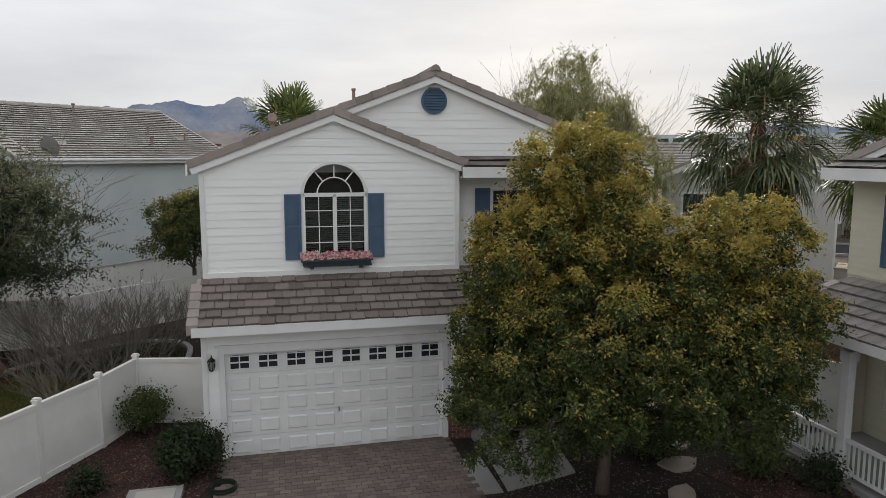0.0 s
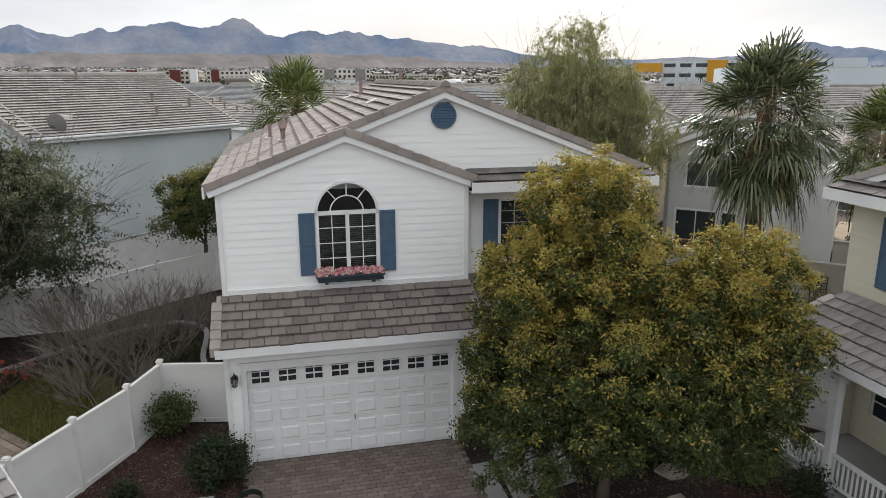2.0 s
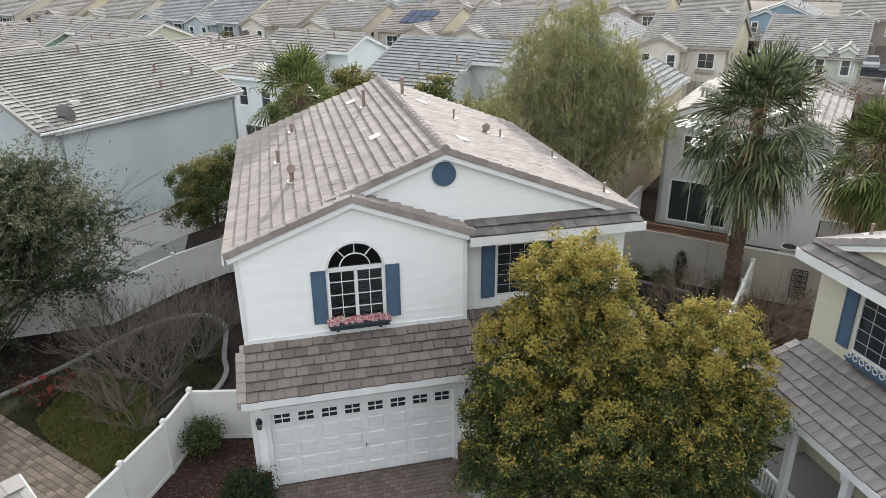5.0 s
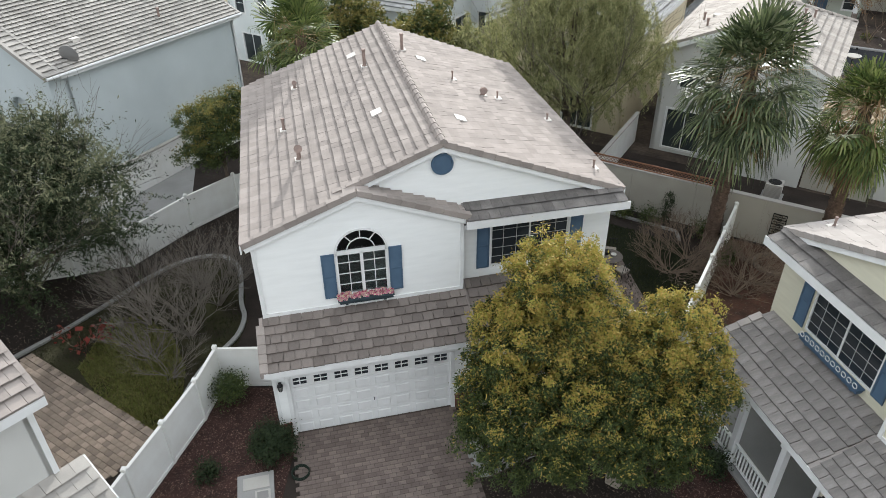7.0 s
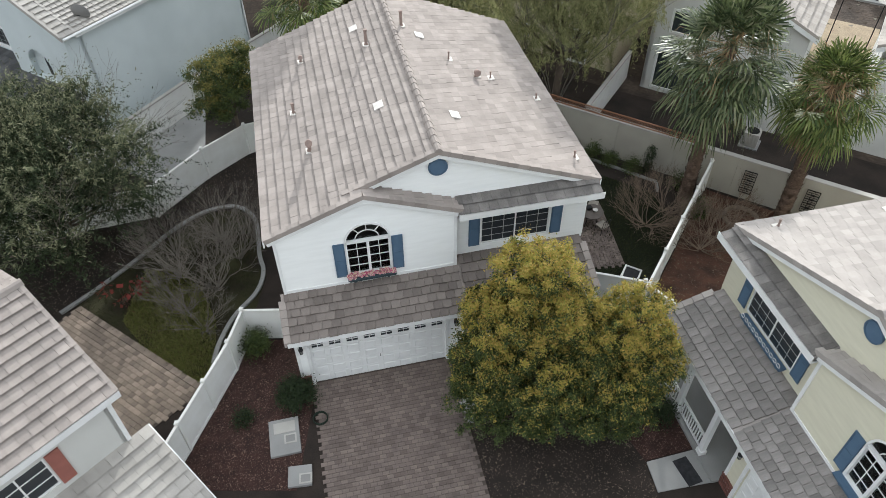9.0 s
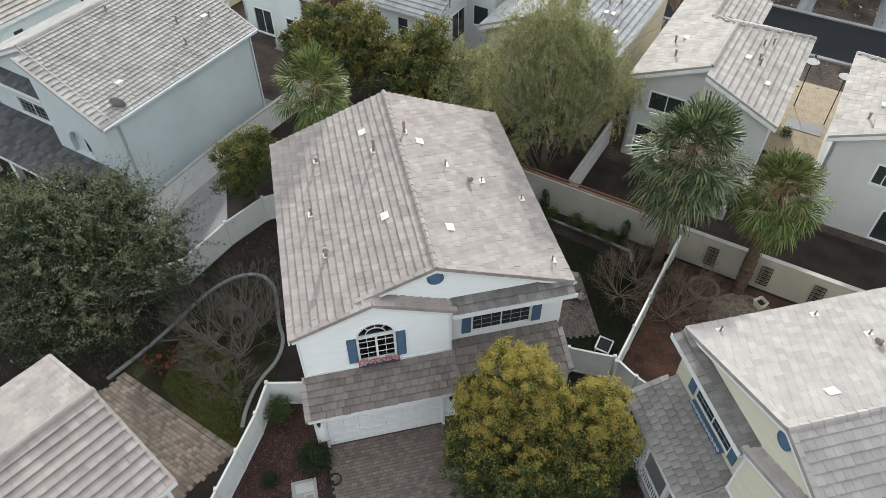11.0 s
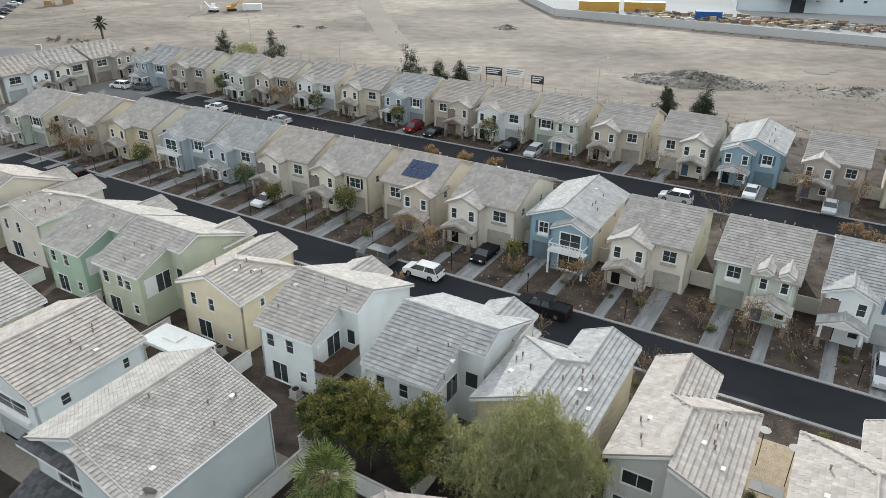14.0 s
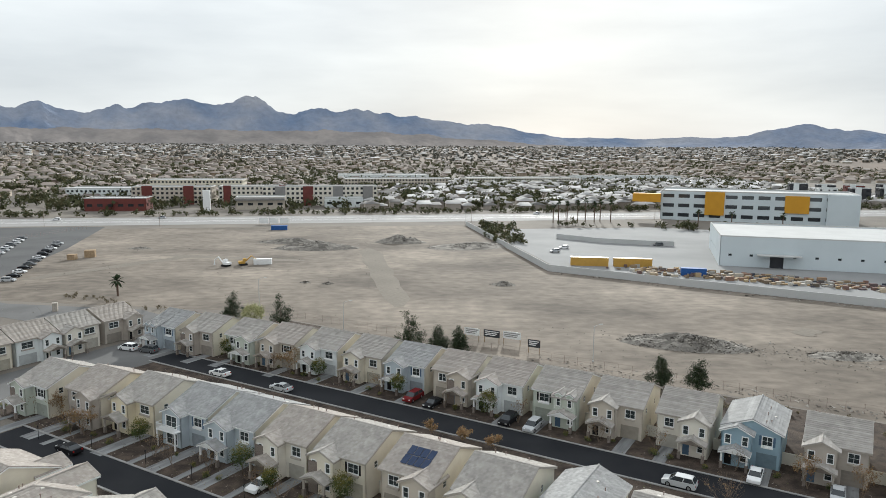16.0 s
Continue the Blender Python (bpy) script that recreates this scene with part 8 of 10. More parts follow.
for run, (a, b, w) in enumerate((((-14, 205), (-38, 326), 9), ((-125, 300), (-60, 288), 6), ((-150, 240), (-110, 300), 7), ((90, 177), (97, 182), 6))):
    A, B = Vector((*a, 0)), Vector((*b, 0))
    n = Vector((-(B - A).y, (B - A).x, 0)).normalized() * w / 2
    rngt = random.Random(run)
    left, right = [], []
    for i in range(13):
        p = A.lerp(B, i / 12) + n * rngt.uniform(-0.2, 0.2)
        k = rngt.uniform(0.8, 1.1) * (0.3 if i in (0, 12) else 1)
        left.append(p + n * k)
        right.append(p - n * k)
    mbt = MB()
    for i in range(12):
        mbt.poly((right[i], right[i + 1], left[i + 1], left[i]))
    for v in mbt.v:
        v.z = 0.03 + 0.012 * run
    tagged(part("track", mbt, TRACK), "darker wheel track across the lot", "track", "", "structure")


def mound(name, x, y, rx, ry, h, rocks, seed, label, rot=0):
    """A heap: a rough mound with loose stones on it."""
    rng = random.Random(seed)
    th = base(name, pose(x, y, 0, 0, 0, rot), label, "rubble pile", "rubble piles")
    mb = MB()
    n, m = 26, 7
    grid = {}
    for j in range(m + 1):
        for i in range(n):
            a = 2 * math.pi * i / n
            r = j / m
            z = h * (1 - r) ** 0.9 * (0.75 + 0.5 * noise.noise(Vector((math.cos(a) * r * 2 + seed, math.sin(a) * r * 2, 0)))) - 0.02
            grid[i, j] = (rx * r * math.cos(a) * (1 + 0.18 * noise.noise(Vector((a, seed, 1)))), ry * r * math.sin(a), max(z, -0.05) + (rng.uniform(-0.1, 0.1) * h if 0 < j < m else 0))
    for j in range(m):
        for i in range(n):
            mb.poly((grid[i, j + 1], grid[(i + 1) % n, j + 1], grid[(i + 1) % n, j], grid[i, j]))
    part("mound_body", mb, RUBBLE, th)
    mb = MB()
    for i in range(rocks):
        a, r = rng.uniform(0, 6.28), rng.uniform(0, 1.05)
        s = rng.uniform(0.18, 0.62)
        c = Vector((rx * r * math.cos(a), ry * r * math.sin(a), h * max(0, 1 - r) * 0.75))
        vs = [c + Vector((rng.uniform(-s, s), rng.uniform(-s, s), rng.uniform(-s * 0.5, s * 0.8))) for _ in range(5)]
        for q in ((0, 1, 2), (0, 2, 3), (0, 3, 4), (1, 4, 3), (1, 3, 2), (0, 4, 1)):
            mb.poly([vs[k] for k in q])
    part("loose_stone", mb, RUBBLE, th, "", "stuff")


mound("rubble_pile", 58, 167, 15.5, 7.0, 3.3, 1300, 1, "long heap of grey broken rubble", -16)
mound("rubble_pile", -62, 325, 20, 9, 4.2, 160, 2, "large heap of grey rubble", 5)
mound("rubble_pile", -78, 345, 17, 7, 2.8, 120, 3, "low heap of grey rubble")
mound("rubble_pile", -24, 348, 13, 7, 4.6, 100, 4, "rounded heap of dark soil")
mound("rubble_pile", 10, 335, 22, 12, 2.2, 220, 5, "broad heap of broken rubble", 20)
mound("rubble_pile", 19, 240, 4.5, 3, 1.5, 60, 6, "small heap of brown soil")
mound("rubble_pile", 92, 158, 9, 4, 1.2, 120, 7, "low heap of grey rubble")


def crate(name, x, y, w, d, h, rot, mat, label, category, z=0.0):
    ob = base(name, pose(x, y, z, 0, 0, rot), label, category)
    mb = MB()
    mb.box(-w / 2, -d / 2, 0, w / 2, d / 2, h)
    part("body", mb, mat, ob)
    for i in range(max(2, int(w / 1.2))):
        xx = -w / 2 + (i + 0.5) * w / max(2, int(w / 1.2))
        mb = MB()
        mb.box(xx - 0.06, -d / 2 - 0.06, 0.05, xx + 0.06, d / 2 + 0.06, h - 0.16)
        part("rib", mb, mat, ob)
    mb = MB()
    mb.box(-w / 2 - 0.05, -d / 2 - 0.08, h - 0.15, w / 2 + 0.05, d / 2 + 0.08, h + 0.03)
    part("top_frame", mb, mat, ob)
    return ob


BLUE_BIN = surface("blue_steel", (0.03, 0.1, 0.3), None, 2, 0.5, 0.1)
ORANGE_STEEL = surface("ochre_steel", (0.5, 0.3, 0.07), (0.42, 0.25, 0.06), 0.5, 0.5, 0.1)
TIMBER = surface("pallet_timber", (0.36, 0.26, 0.16), (0.26, 0.19, 0.12), 1, 0.8, 0.3, 20, 0.2, island=0.4)
crate("dumpster", -97, 397, 9, 3, 2.4, 11, BLUE_BIN, "blue steel roll-off dumpster on the lot", "dumpster")
crate("storage_trailer", 57, 283, 15, 3.2, 3.4, -8, ORANGE_STEEL, "ochre storage trailer in the depot yard", "trailer")
crate("storage_trailer", 74, 281, 15, 3.2, 3.4, -8, ORANGE_STEEL, "ochre storage trailer beside another", "trailer")
crate("storage_container", 92, 262, 9, 3, 2.8, -12, BLUE_BIN, "blue container among stacked goods", "container")
for x in (-113, -107, -100.5):
    crate("sign_panel", x, 424, 5.2, 0.3, 3.2, 11, WHITE_TRIM, "blank white site sign panel", "sign", 0.8)
crate("portable_toilet", -112, 195, 1.3, 1.3, 2.4, 20, TRIM["pale"], "tan portable toilet by the lot", "portable toilet")
goods = MB()
rg = random.Random(9)
for i in range(420):
    k = rg.random()
    x = 70 + k * 95 + rg.uniform(-8, 8)
    y = 270 - (x - 70) * 0.42 + rg.uniform(-7, 12)
    s = rg.uniform(0.6, 1.8)
    s *= 0.8
    goods.box(x, y, 0.01, x + s * rg.uniform(1, 2.2), y + s, s * rg.uniform(0.4, 1.1))
tagged(part("stacked_goods", goods, two_tone("mixed_goods", [(0.3, 0.22, 0.14), (0.12, 0.1, 0.08), (0.5, 0.49, 0.46), (0.36, 0.25, 0.13), (0.06, 0.07, 0.09), (0.22, 0.13, 0.1), (0.42, 0.33, 0.2)], 0.8, True, 0)), "stacked timber pallets and goods in the depot yard", "pallets", "", "stuff")
yard_wall("wall_depot", [(10, 428), (24, 349.5), (38.4, 268.7), (84, 239), (132, 209.6), (190, 176), (330, 112)], 2.6, WALL_PALE, "long pale wall round the depot yard", 0.3, False)


def block(name, x, y, w, d, h, rot, mat, label, storeys, bay, glass_h=1.5, parapet=0.6, accents=(), win_w=0.55, category="building"):
    """A flat-roofed building: walls, parapet roof, a window grid of real recesses with panes, accent volumes."""
    th = base(name, pose(x, y, 0, 0, 0, rot), label, category, "far buildings")
    sh = h / storeys
    for (A, B, L) in (((0, 0), (w, 0), w), ((0, d), (0, 0), d), ((w, 0), (w, d), d), ((w, d), (0, d), w)):
        n = max(1, int(L / bay))
        holes = []
        for s in range(storeys):
            for i in range(n):
                c = (i + 0.5) * L / n
                holes.append((c - bay * win_w / 2, c + bay * win_w / 2, s * sh + sh * 0.35, s * sh + sh * 0.35 + min(glass_h, sh * 0.5)))
        mb = MB()
        wall_open(mb, A, B, 0, h, holes, 0.35)
        part("wall", mb, mat, th)
        pm = MB(wall_frame(A, B))
        for o in holes:
            pm.poly(((o[0], 0.25, o[2]), (o[1], 0.25, o[2]), (o[1], 0.25, o[3]), (o[0], 0.25, o[3])))
        part("glazing", pm, GLASS_DARK, th, "", "stuff")
    mb = MB()
    mb.box(0.3, 0.3, h - 0.4, w - 0.3, d - 0.3, h - 0.2)
    for a in ((0, 0, w, 0.35), (0, d - 0.35, w, d), (0, 0.35, 0.35, d - 0.35), (w - 0.35, 0.35, w, d - 0.35)):
        mb.box(a[0], a[1], h, a[2], a[3], h + parapet)
    part("roof", mb, WALL_PALE, th)
    for (x0, x1, z0, z1, out, am) in accents:
        mb = MB()
        mb.box(x0, -out, z0, x1, 0.2, z1)
        part("accent", mb, am, th)
    return th


SCHOOL_WHITE = surface("school_panel", (0.55, 0.6, 0.62), (0.5, 0.55, 0.57), 0.1, 0.7, 0.05)
SCHOOL_GOLD = surface("golden_panel", (0.57, 0.29, 0.034), (0.5, 0.25, 0.03), 0.2, 0.7, 0.05)
RED_WALL = surface("dark_red_wall", (0.16, 0.05, 0.043), (0.13, 0.042, 0.037), 0.3, 0.8, 0.05)
GREY_WALL = surface("grey_wall", (0.2, 0.195, 0.19), (0.26, 0.25, 0.24), 0.2, 0.8, 0.05)
BLACK_WALL = surface("charcoal_wall", (0.035, 0.037, 0.042), (0.06, 0.06, 0.065), 0.2, 0.8, 0.05)
block("school_building", 143, 478, 118, 40, 19, -20, SCHOOL_WHITE, "pale three-storey school with golden panels", 3, 9.5, 2.4, 0.8,
      [(28, 40, 4, 19.3, 1.2, SCHOOL_GOLD), (76, 90, 7, 18, 1.2, SCHOOL_GOLD), (-18, 0.0, 12, 17.5, 8, SCHOOL_GOLD), (100, 118, 0, 19.5, 3, SCHOOL_WHITE)], 0.75)
block("warehouse", 110.6, 285.8, 120, 56, 12, -16, SCHOOL_WHITE, "large white warehouse with a loading bay", 1, 8.0, 0.9, 0.5, [(14, 30, 5.0, 5.5, 4, WALL_PALE), (19, 24, 0.0, 4.6, 0.02, BLACK_WALL)], 0.16)
apts = [(-255, 560, 62, 22, 14, 9, STUCCO["tan"], 4, "tan and red hotel of four storeys", [(8, 16, 0, 15, 1, RED_WALL), (40, 48, 0, 15, 1, RED_WALL)]),
        (-190, 575, 58, 22, 14, 9, STUCCO["pale"], 4, "pale four-storey hotel with red bays", [(4, 10, 0, 15, 1, RED_WALL), (46, 54, 0, 15.5, 1, RED_WALL)]),
        (-150, 560, 92, 20, 15, 11, STUCCO["pale"], 4, "pale and grey four-storey apartments", [(10, 18, 0, 15.5, 1, GREY_WALL), (32, 40, 0, 15.5, 1, RED_WALL), (56, 64, 0, 15.5, 1, GREY_WALL), (80, 88, 0, 15.5, 1, GREY_WALL)]),
        ]
shops = [
        (-262, 500, 42, 20, 9, 10, RED_WALL, 1, "dark red shop building", []), (-160, 522, 36, 18, 9, 11, STUCCO["tan"], 1, "tan shop building with flat roof", [(0, 36, 7, 8.5, 2.5, GREY_WALL)]),
        (-98, 548, 30, 14, 7, 11, STUCCO["white"], 1, "white shop building with flat roof", []), (-330, 600, 60, 26, 10, 6, STUCCO["white"], 2, "white two-storey office building", []), (-300, 700, 90, 30, 13, 8, STUCCO["cream"], 3, "cream three-storey apartment block", []), (-120, 800, 120, 30, 11, 12, STUCCO["tan"], 3, "tan three-storey apartment block", []), (20, 900, 150, 30, 9, 12, STUCCO["pale"], 2, "long pale school building", []), (180, 1000, 160, 34, 8, 12, STUCCO["white"], 1, "long white store building", []), (-160, 1000, 130, 40, 8, 8, STUCCO["white"], 1, "long white store building", [])]
for x, y, w, d, h, rot, mat, st, words, acc in apts + shops:
    block("town_building", x, y, w, d, h, rot, mat, words, st, 3.6 if st > 1 else 7.0, 1.9, 0.6, acc)
rb = random.Random(4)
for i in range(26):
    x, y = 335 + (i % 13) * 26 + rb.uniform(-4, 4), 640 + (i // 13) * 60 - (i % 13) * 4
    block("townhouse", x, y, 16, 12, 13 + rb.uniform(0, 2), -14, BLACK_WALL if i % 3 else (RED_WALL if i % 2 else STUCCO["white"]), "tall charcoal and white townhouse", 3, 5.0, 1.8, 0.5, [(3, 8, 0, 14.5, 0.8, STUCCO["white"])])


def rise(x, y):
    """The height of the land: flat near by, a long slope up to the mountains."""
    return max(0.0, math.hypot(x, y) - 1500) * 0.02


cols, rings = 96, [1490 + 60 * k for k in range(48)]
fan_v = [(r * math.sin(radians(-52 + 104 * i / cols)), r * math.cos(radians(-52 + 104 * i / cols)), max(0.0, r - 1500) * 0.02 - 0.1) for i in range(cols + 1) for r in rings]
fan_f = [(i * 48 + j, i * 48 + j + 1, (i + 1) * 48 + j + 1, (i + 1) * 48 + j) for i in range(cols) for j in range(47)]
tagged(new("far_slope", fast_mesh("far_slope", fan_v, fan_f, surface("far_soil", (0.19, 0.15, 0.12), (0.12, 0.1, 0.085), 0.004, 0.97, 0, 0.05, 0.3), smooth=True)), "long desert slope below the mountains", "ground", "", "structure")


def town(name, seed, spots, label, mats, z=0.0):
    """Far houses: walls and hipped roofs, joined. spots: x, y, turn, w, d, h."""
    vs, fs, ks = [], [], []
    for (x, y, a, w, d, h, r) in spots:
        lift = rise(x, y)
        c, s = math.cos(a), math.sin(a)
        n = len(vs)
        hw, hd = w / 2, d / 2
        o = 0.5
        loc = [(-hw, -hd, 0), (hw, -hd, 0), (hw, hd, 0), (-hw, hd, 0), (-hw, -hd, h), (hw, -hd, h), (hw, hd, h), (-hw, hd, h),
               (-hw - o, -hd - o, h), (hw + o, -hd - o, h), (hw + o, hd + o, h), (-hw - o, hd + o, h), (-hw * 0.95, 0, h + r), (hw * 0.95, 0, h + r)]
        vs += [(x + px * c - py * s, y + px * s + py * c, pz + lift) for px, py, pz in loc]
        for q in ((0, 1, 5), (0, 5, 4), (1, 2, 6), (1, 6, 5), (2, 3, 7), (2, 7, 6), (3, 0, 4), (3, 4, 7)):
            fs.append([n + i for i in q])
            ks.append(0)
        for q in ((8, 9, 13), (8, 13, 12), (10, 11, 12), (10, 12, 13), (9, 10, 13), (11, 8, 12)):
            fs.append([n + i for i in q])
            ks.append(1)
    ob = new(name, fast_mesh(name, vs, fs, mats, ks))
    return tagged(ob, label, "houses", "", "stuff")


FAR_WALL = two_tone("far_walls", [(0.3, 0.25, 0.19), (0.4, 0.36, 0.3), (0.25, 0.19, 0.14), (0.5, 0.47, 0.42), (0.2, 0.15, 0.12)], 0.9, True, 0)
FAR_ROOF = two_tone("far_roofs", [(0.19, 0.155, 0.135), (0.27, 0.235, 0.21), (0.15, 0.13, 0.118), (0.22, 0.18, 0.155), (0.36, 0.335, 0.31)], 0.9, True, 0)
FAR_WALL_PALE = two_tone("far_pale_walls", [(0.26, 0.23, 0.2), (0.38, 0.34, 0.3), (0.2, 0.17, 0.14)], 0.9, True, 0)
# the near-white tones stand for sun on roof slopes, put into the colour
FAR_ROOF_LIT = two_tone("far_sunlit_roofs", [(0.14, 0.13, 0.125), (0.4, 0.39, 0.38), (0.1, 0.095, 0.09), (0.22, 0.21, 0.2), (0.55, 0.54, 0.53), (0.17, 0.16, 0.15)], 0.9, True, 0)
rt = random.Random(21)


def rows_of_houses(x0, x1, y0, y1, tilt, dx, dy, keep, w=(10, 14), h=(3, 6)):
    out = []
    y = y0
    while y < y1:
        x = x0
        while x < x1:
            if rt.random() < keep:
                yy = y + tilt * x + rt.uniform(-6, 6)
                out.append((x + rt.uniform(-5, 5), yy, math.atan(tilt) + rt.choice((0, math.pi / 2)) + rt.uniform(-0.08, 0.08), rt.uniform(*w), rt.uniform(9, 12), rt.uniform(*h), rt.uniform(1.6, 2.6)))
            x += dx
        y += dy * rt.uniform(0.85, 1.2)
    return out


town("far_houses", 1, rows_of_houses(-60, 420, 535, 980, 0.19, 13, 19, 0.88, w=(7, 11), h=(3, 5.5)), "dense rows of houses across the road, sunlit slopes put into pale roof tones", [FAR_WALL_PALE, FAR_ROOF_LIT])
town("far_houses", 2, rows_of_houses(-700, -60, 640, 1000, 0.15, 19, 30, 0.6), "brown-roofed houses of the far town", [FAR_WALL, FAR_ROOF])
town("far_houses", 3, rows_of_houses(-1100, 900, 1010, 1900, 0.06, 26, 42, 0.72), "brown-roofed houses of the far town", [FAR_WALL, FAR_ROOF])
town("far_houses", 4, rows_of_houses(-2300, 1900, 1900, 4000, 0.0, 40, 62, 0.7, (12, 26), (3, 7)), "distant houses of the far town", [FAR_WALL, FAR_ROOF_LIT])


def far_trees(name, seed, n, area, size, mat, label):
    """Distant trees as ragged tufts of leaf sprays."""
    rng = np.random.RandomState(seed)
    x0, x1, y0, y1, tilt = area
    px, py = rng.uniform(x0, x1, n), rng.uniform(y0, y1, n)
    py = py + tilt * px
    sz = size * rng.uniform(0.6, 1.4, n)
    k = 30
    up = np.maximum(0.0, np.hypot(px, py) - 1500) * 0.02
    c = np.repeat(np.stack([px, py, sz * 0.55 + up], axis=1), k, axis=0)
    s = np.repeat(sz, k)[:, None]
    c = c + rng.normal(size=(n * k, 3)) * s * np.array([0.27, 0.27, 0.23])
    c[:, 2] = np.maximum(c[:, 2], 0.3 + np.repeat(up, k))
    a, b = rng.normal(size=(n * k, 3)), rng.normal(size=(n * k, 3))
    a *= s * 0.2 / np.linalg.norm(a, axis=1)[:, None]
    b *= s * 0.2 / np.linalg.norm(b, axis=1)[:, None]
    vs = np.stack([c - a, c + b, c + a, c - b], axis=1).reshape(-1, 3)
    ob = new(name, fast_mesh(name, vs, np.arange(n * k * 4).reshape(-1, 4), mat))
    return tagged(ob, label, "trees", "", "stuff")


FAR_LEAF = two_tone("far_leaves", [(0.045, 0.055, 0.028), (0.075, 0.08, 0.04), (0.11, 0.1, 0.055), (0.055, 0.065, 0.035)], 0.9, True, 0.1)
# paler, greyer copy of the far leaves: distance haze put into the colour
FAR_LEAF_HAZED = two_tone("hazed_leaves", [(0.06, 0.064, 0.055), (0.085, 0.085, 0.07), (0.12, 0.11, 0.09)], 0.9, True, 0.1)
far_trees("far_trees", 1, 2300, (-520, 420, 545, 1000, 0.17), 6.0, FAR_LEAF, "trees among the houses across the road")
far_trees("far_trees", 2, 2900, (-1100, 900, 1000, 1900, 0.05), 5.5, FAR_LEAF, "dark trees among the far houses")
far_trees("far_trees", 3, 5000, (-2300, 1900, 1900, 4100, 0), 7.5, FAR_LEAF_HAZED, "trees of the distant town, haze put into the leaf tones")
far_trees("verge_bushes", 4, 520, (-480, 600, 503, 528, 0.194), 3.2, FAR_LEAF, "bushes and trees along the arterial road")
far_trees("verge_bushes", 5, 70, (19, 38, 352, 432, -0.25), 3.0, FAR_LEAF, "bushes along the depot wall")
far_trees("verge_bushes", 6, 50, (60, 260, 440, 462, -0.25), 3.4, FAR_LEAF, "bushes in front of the school")
far_trees("verge_bushes", 7, 50, (-420, -250, 330, 430, 0.1), 5.0, FAR_LEAF, "bushes round the parking lot")
far_trees("dry_weeds", 9, 500, (-170, 130, 150, 190, -0.25), 0.22, RUBBLE, "scattered stones and clods on the lot")
far_trees("dry_weeds", 10, 500, (-190, 0, 230, 390, 0.05), 0.3, RUBBLE, "scattered stones and clods on the lot")
far_trees("dry_weeds", 8, 260, (-120, 140, 150, 156, -0.53), 0.9, two_tone("dry_weed", [(0.2, 0.17, 0.12), (0.14, 0.12, 0.08)], 0.9), "dry weeds along the lot fence")


def far_palm(x, y, h):
    rng = random.Random(int(x * 13 + y))
    th = base("far_palm", pose(x, y, 0), "tall slim palm by the school", "palm tree", "far palms")
    mb = MB()
    mb.tube([(0, 0, 0), (0, 0, h)], [0.35, 0.28], 6)
    part("trunk", mb, PALM_BARK, th)
    mb = MB()
    for i in range(26):
        a, el = i * 2.4, radians(rng.uniform(-55, 75))
        d = Vector((math.cos(a) * math.cos(el), math.sin(a) * math.cos(el), math.sin(el)))
        s = Vector((-d.y, d.x, 0)).normalized() * 0.5
        p = Vector((0, 0, h))
        mb.poly((p, p + d * 1.4 - s, p + d * 2.6 - Vector((0, 0, 0.5)), p + d * 1.4 + s))
    part("crown", mb, L_PINE, th, "", "stuff")


def machine(x, y, rot, mat, label):
    """A small digger: tracks, cab, arm in two lengths."""
    th = base("digger", pose(x, y, 0, 0, 0, rot), label, "construction machine", "machines on the lot")
    for sy in (-1.1, 0.6):
        b = MB()
        b.prism([(-1.8, sy, 0.3), (-1.4, sy, 0.0), (1.4, sy, 0.0), (1.8, sy, 0.3), (1.4, sy, 0.75), (-1.4, sy, 0.75)], (0, 0.5, 0))
        part("track", b, TYRE_DARK, th)
    b = MB()
    b.box(-1.9, -1.2, 0.8, 0.7, 1.2, 1.7)
    b.box(-0.2, -1.2, 1.7, 1.1, 0.1, 2.8)
    part("body", b, mat, th)
    b = MB()
    b.tube([(0.8, 0.5, 1.4), (3.2, 0.5, 3.6), (5.0, 0.5, 2.2), (5.1, 0.5, 0.4)], [0.28, 0.24, 0.2, 0.3], 6)
    part("arm", b, mat, th)


TYRE_DARK = surface("track_rubber", (0.03, 0.03, 0.03), None, 4, 0.9, 0.2)
machine(-82, 276, 20, ORANGE_STEEL, "ochre digger parked on the lot")
machine(-88, 273, 160, WHITE_TRIM, "pale digger parked on the lot")
crate("flatbed_truck", -75, 279, 7, 2.4, 2.2, 8, WHITE_TRIM, "white flatbed truck beside the diggers", "truck")
crate("pallet_stack", -152, 293, 4, 3, 3.0, 15, TIMBER, "stack of pallets at the lot's edge", "pallets")
crate("pallet_stack", -156, 286, 3, 3, 2.2, 5, TIMBER, "stack of pallets at the lot's edge", "pallets")
mound("rubble_pile", -142, 319, 6, 3, 1.0, 40, 11, "small heap of pale rubble")
mound("rubble_pile", -42, 239, 2.2, 1.4, 0.5, 40, 12, "low heap of dark soil")
mound("rubble_pile", -50, 241, 2.0, 1.4, 0.4, 40, 13, "low heap of brown soil")
for x, y, h in ((70, 452, 13), (76, 455, 12), (82, 450, 13), (88, 456, 14), (93, 452, 12), (98, 458, 13), (104, 454, 13), (66, 448, 11), (152, 430, 9), (170, 424, 9), (196, 414, 9), (-104, 216, 5)):
    far_palm(x, y, h)


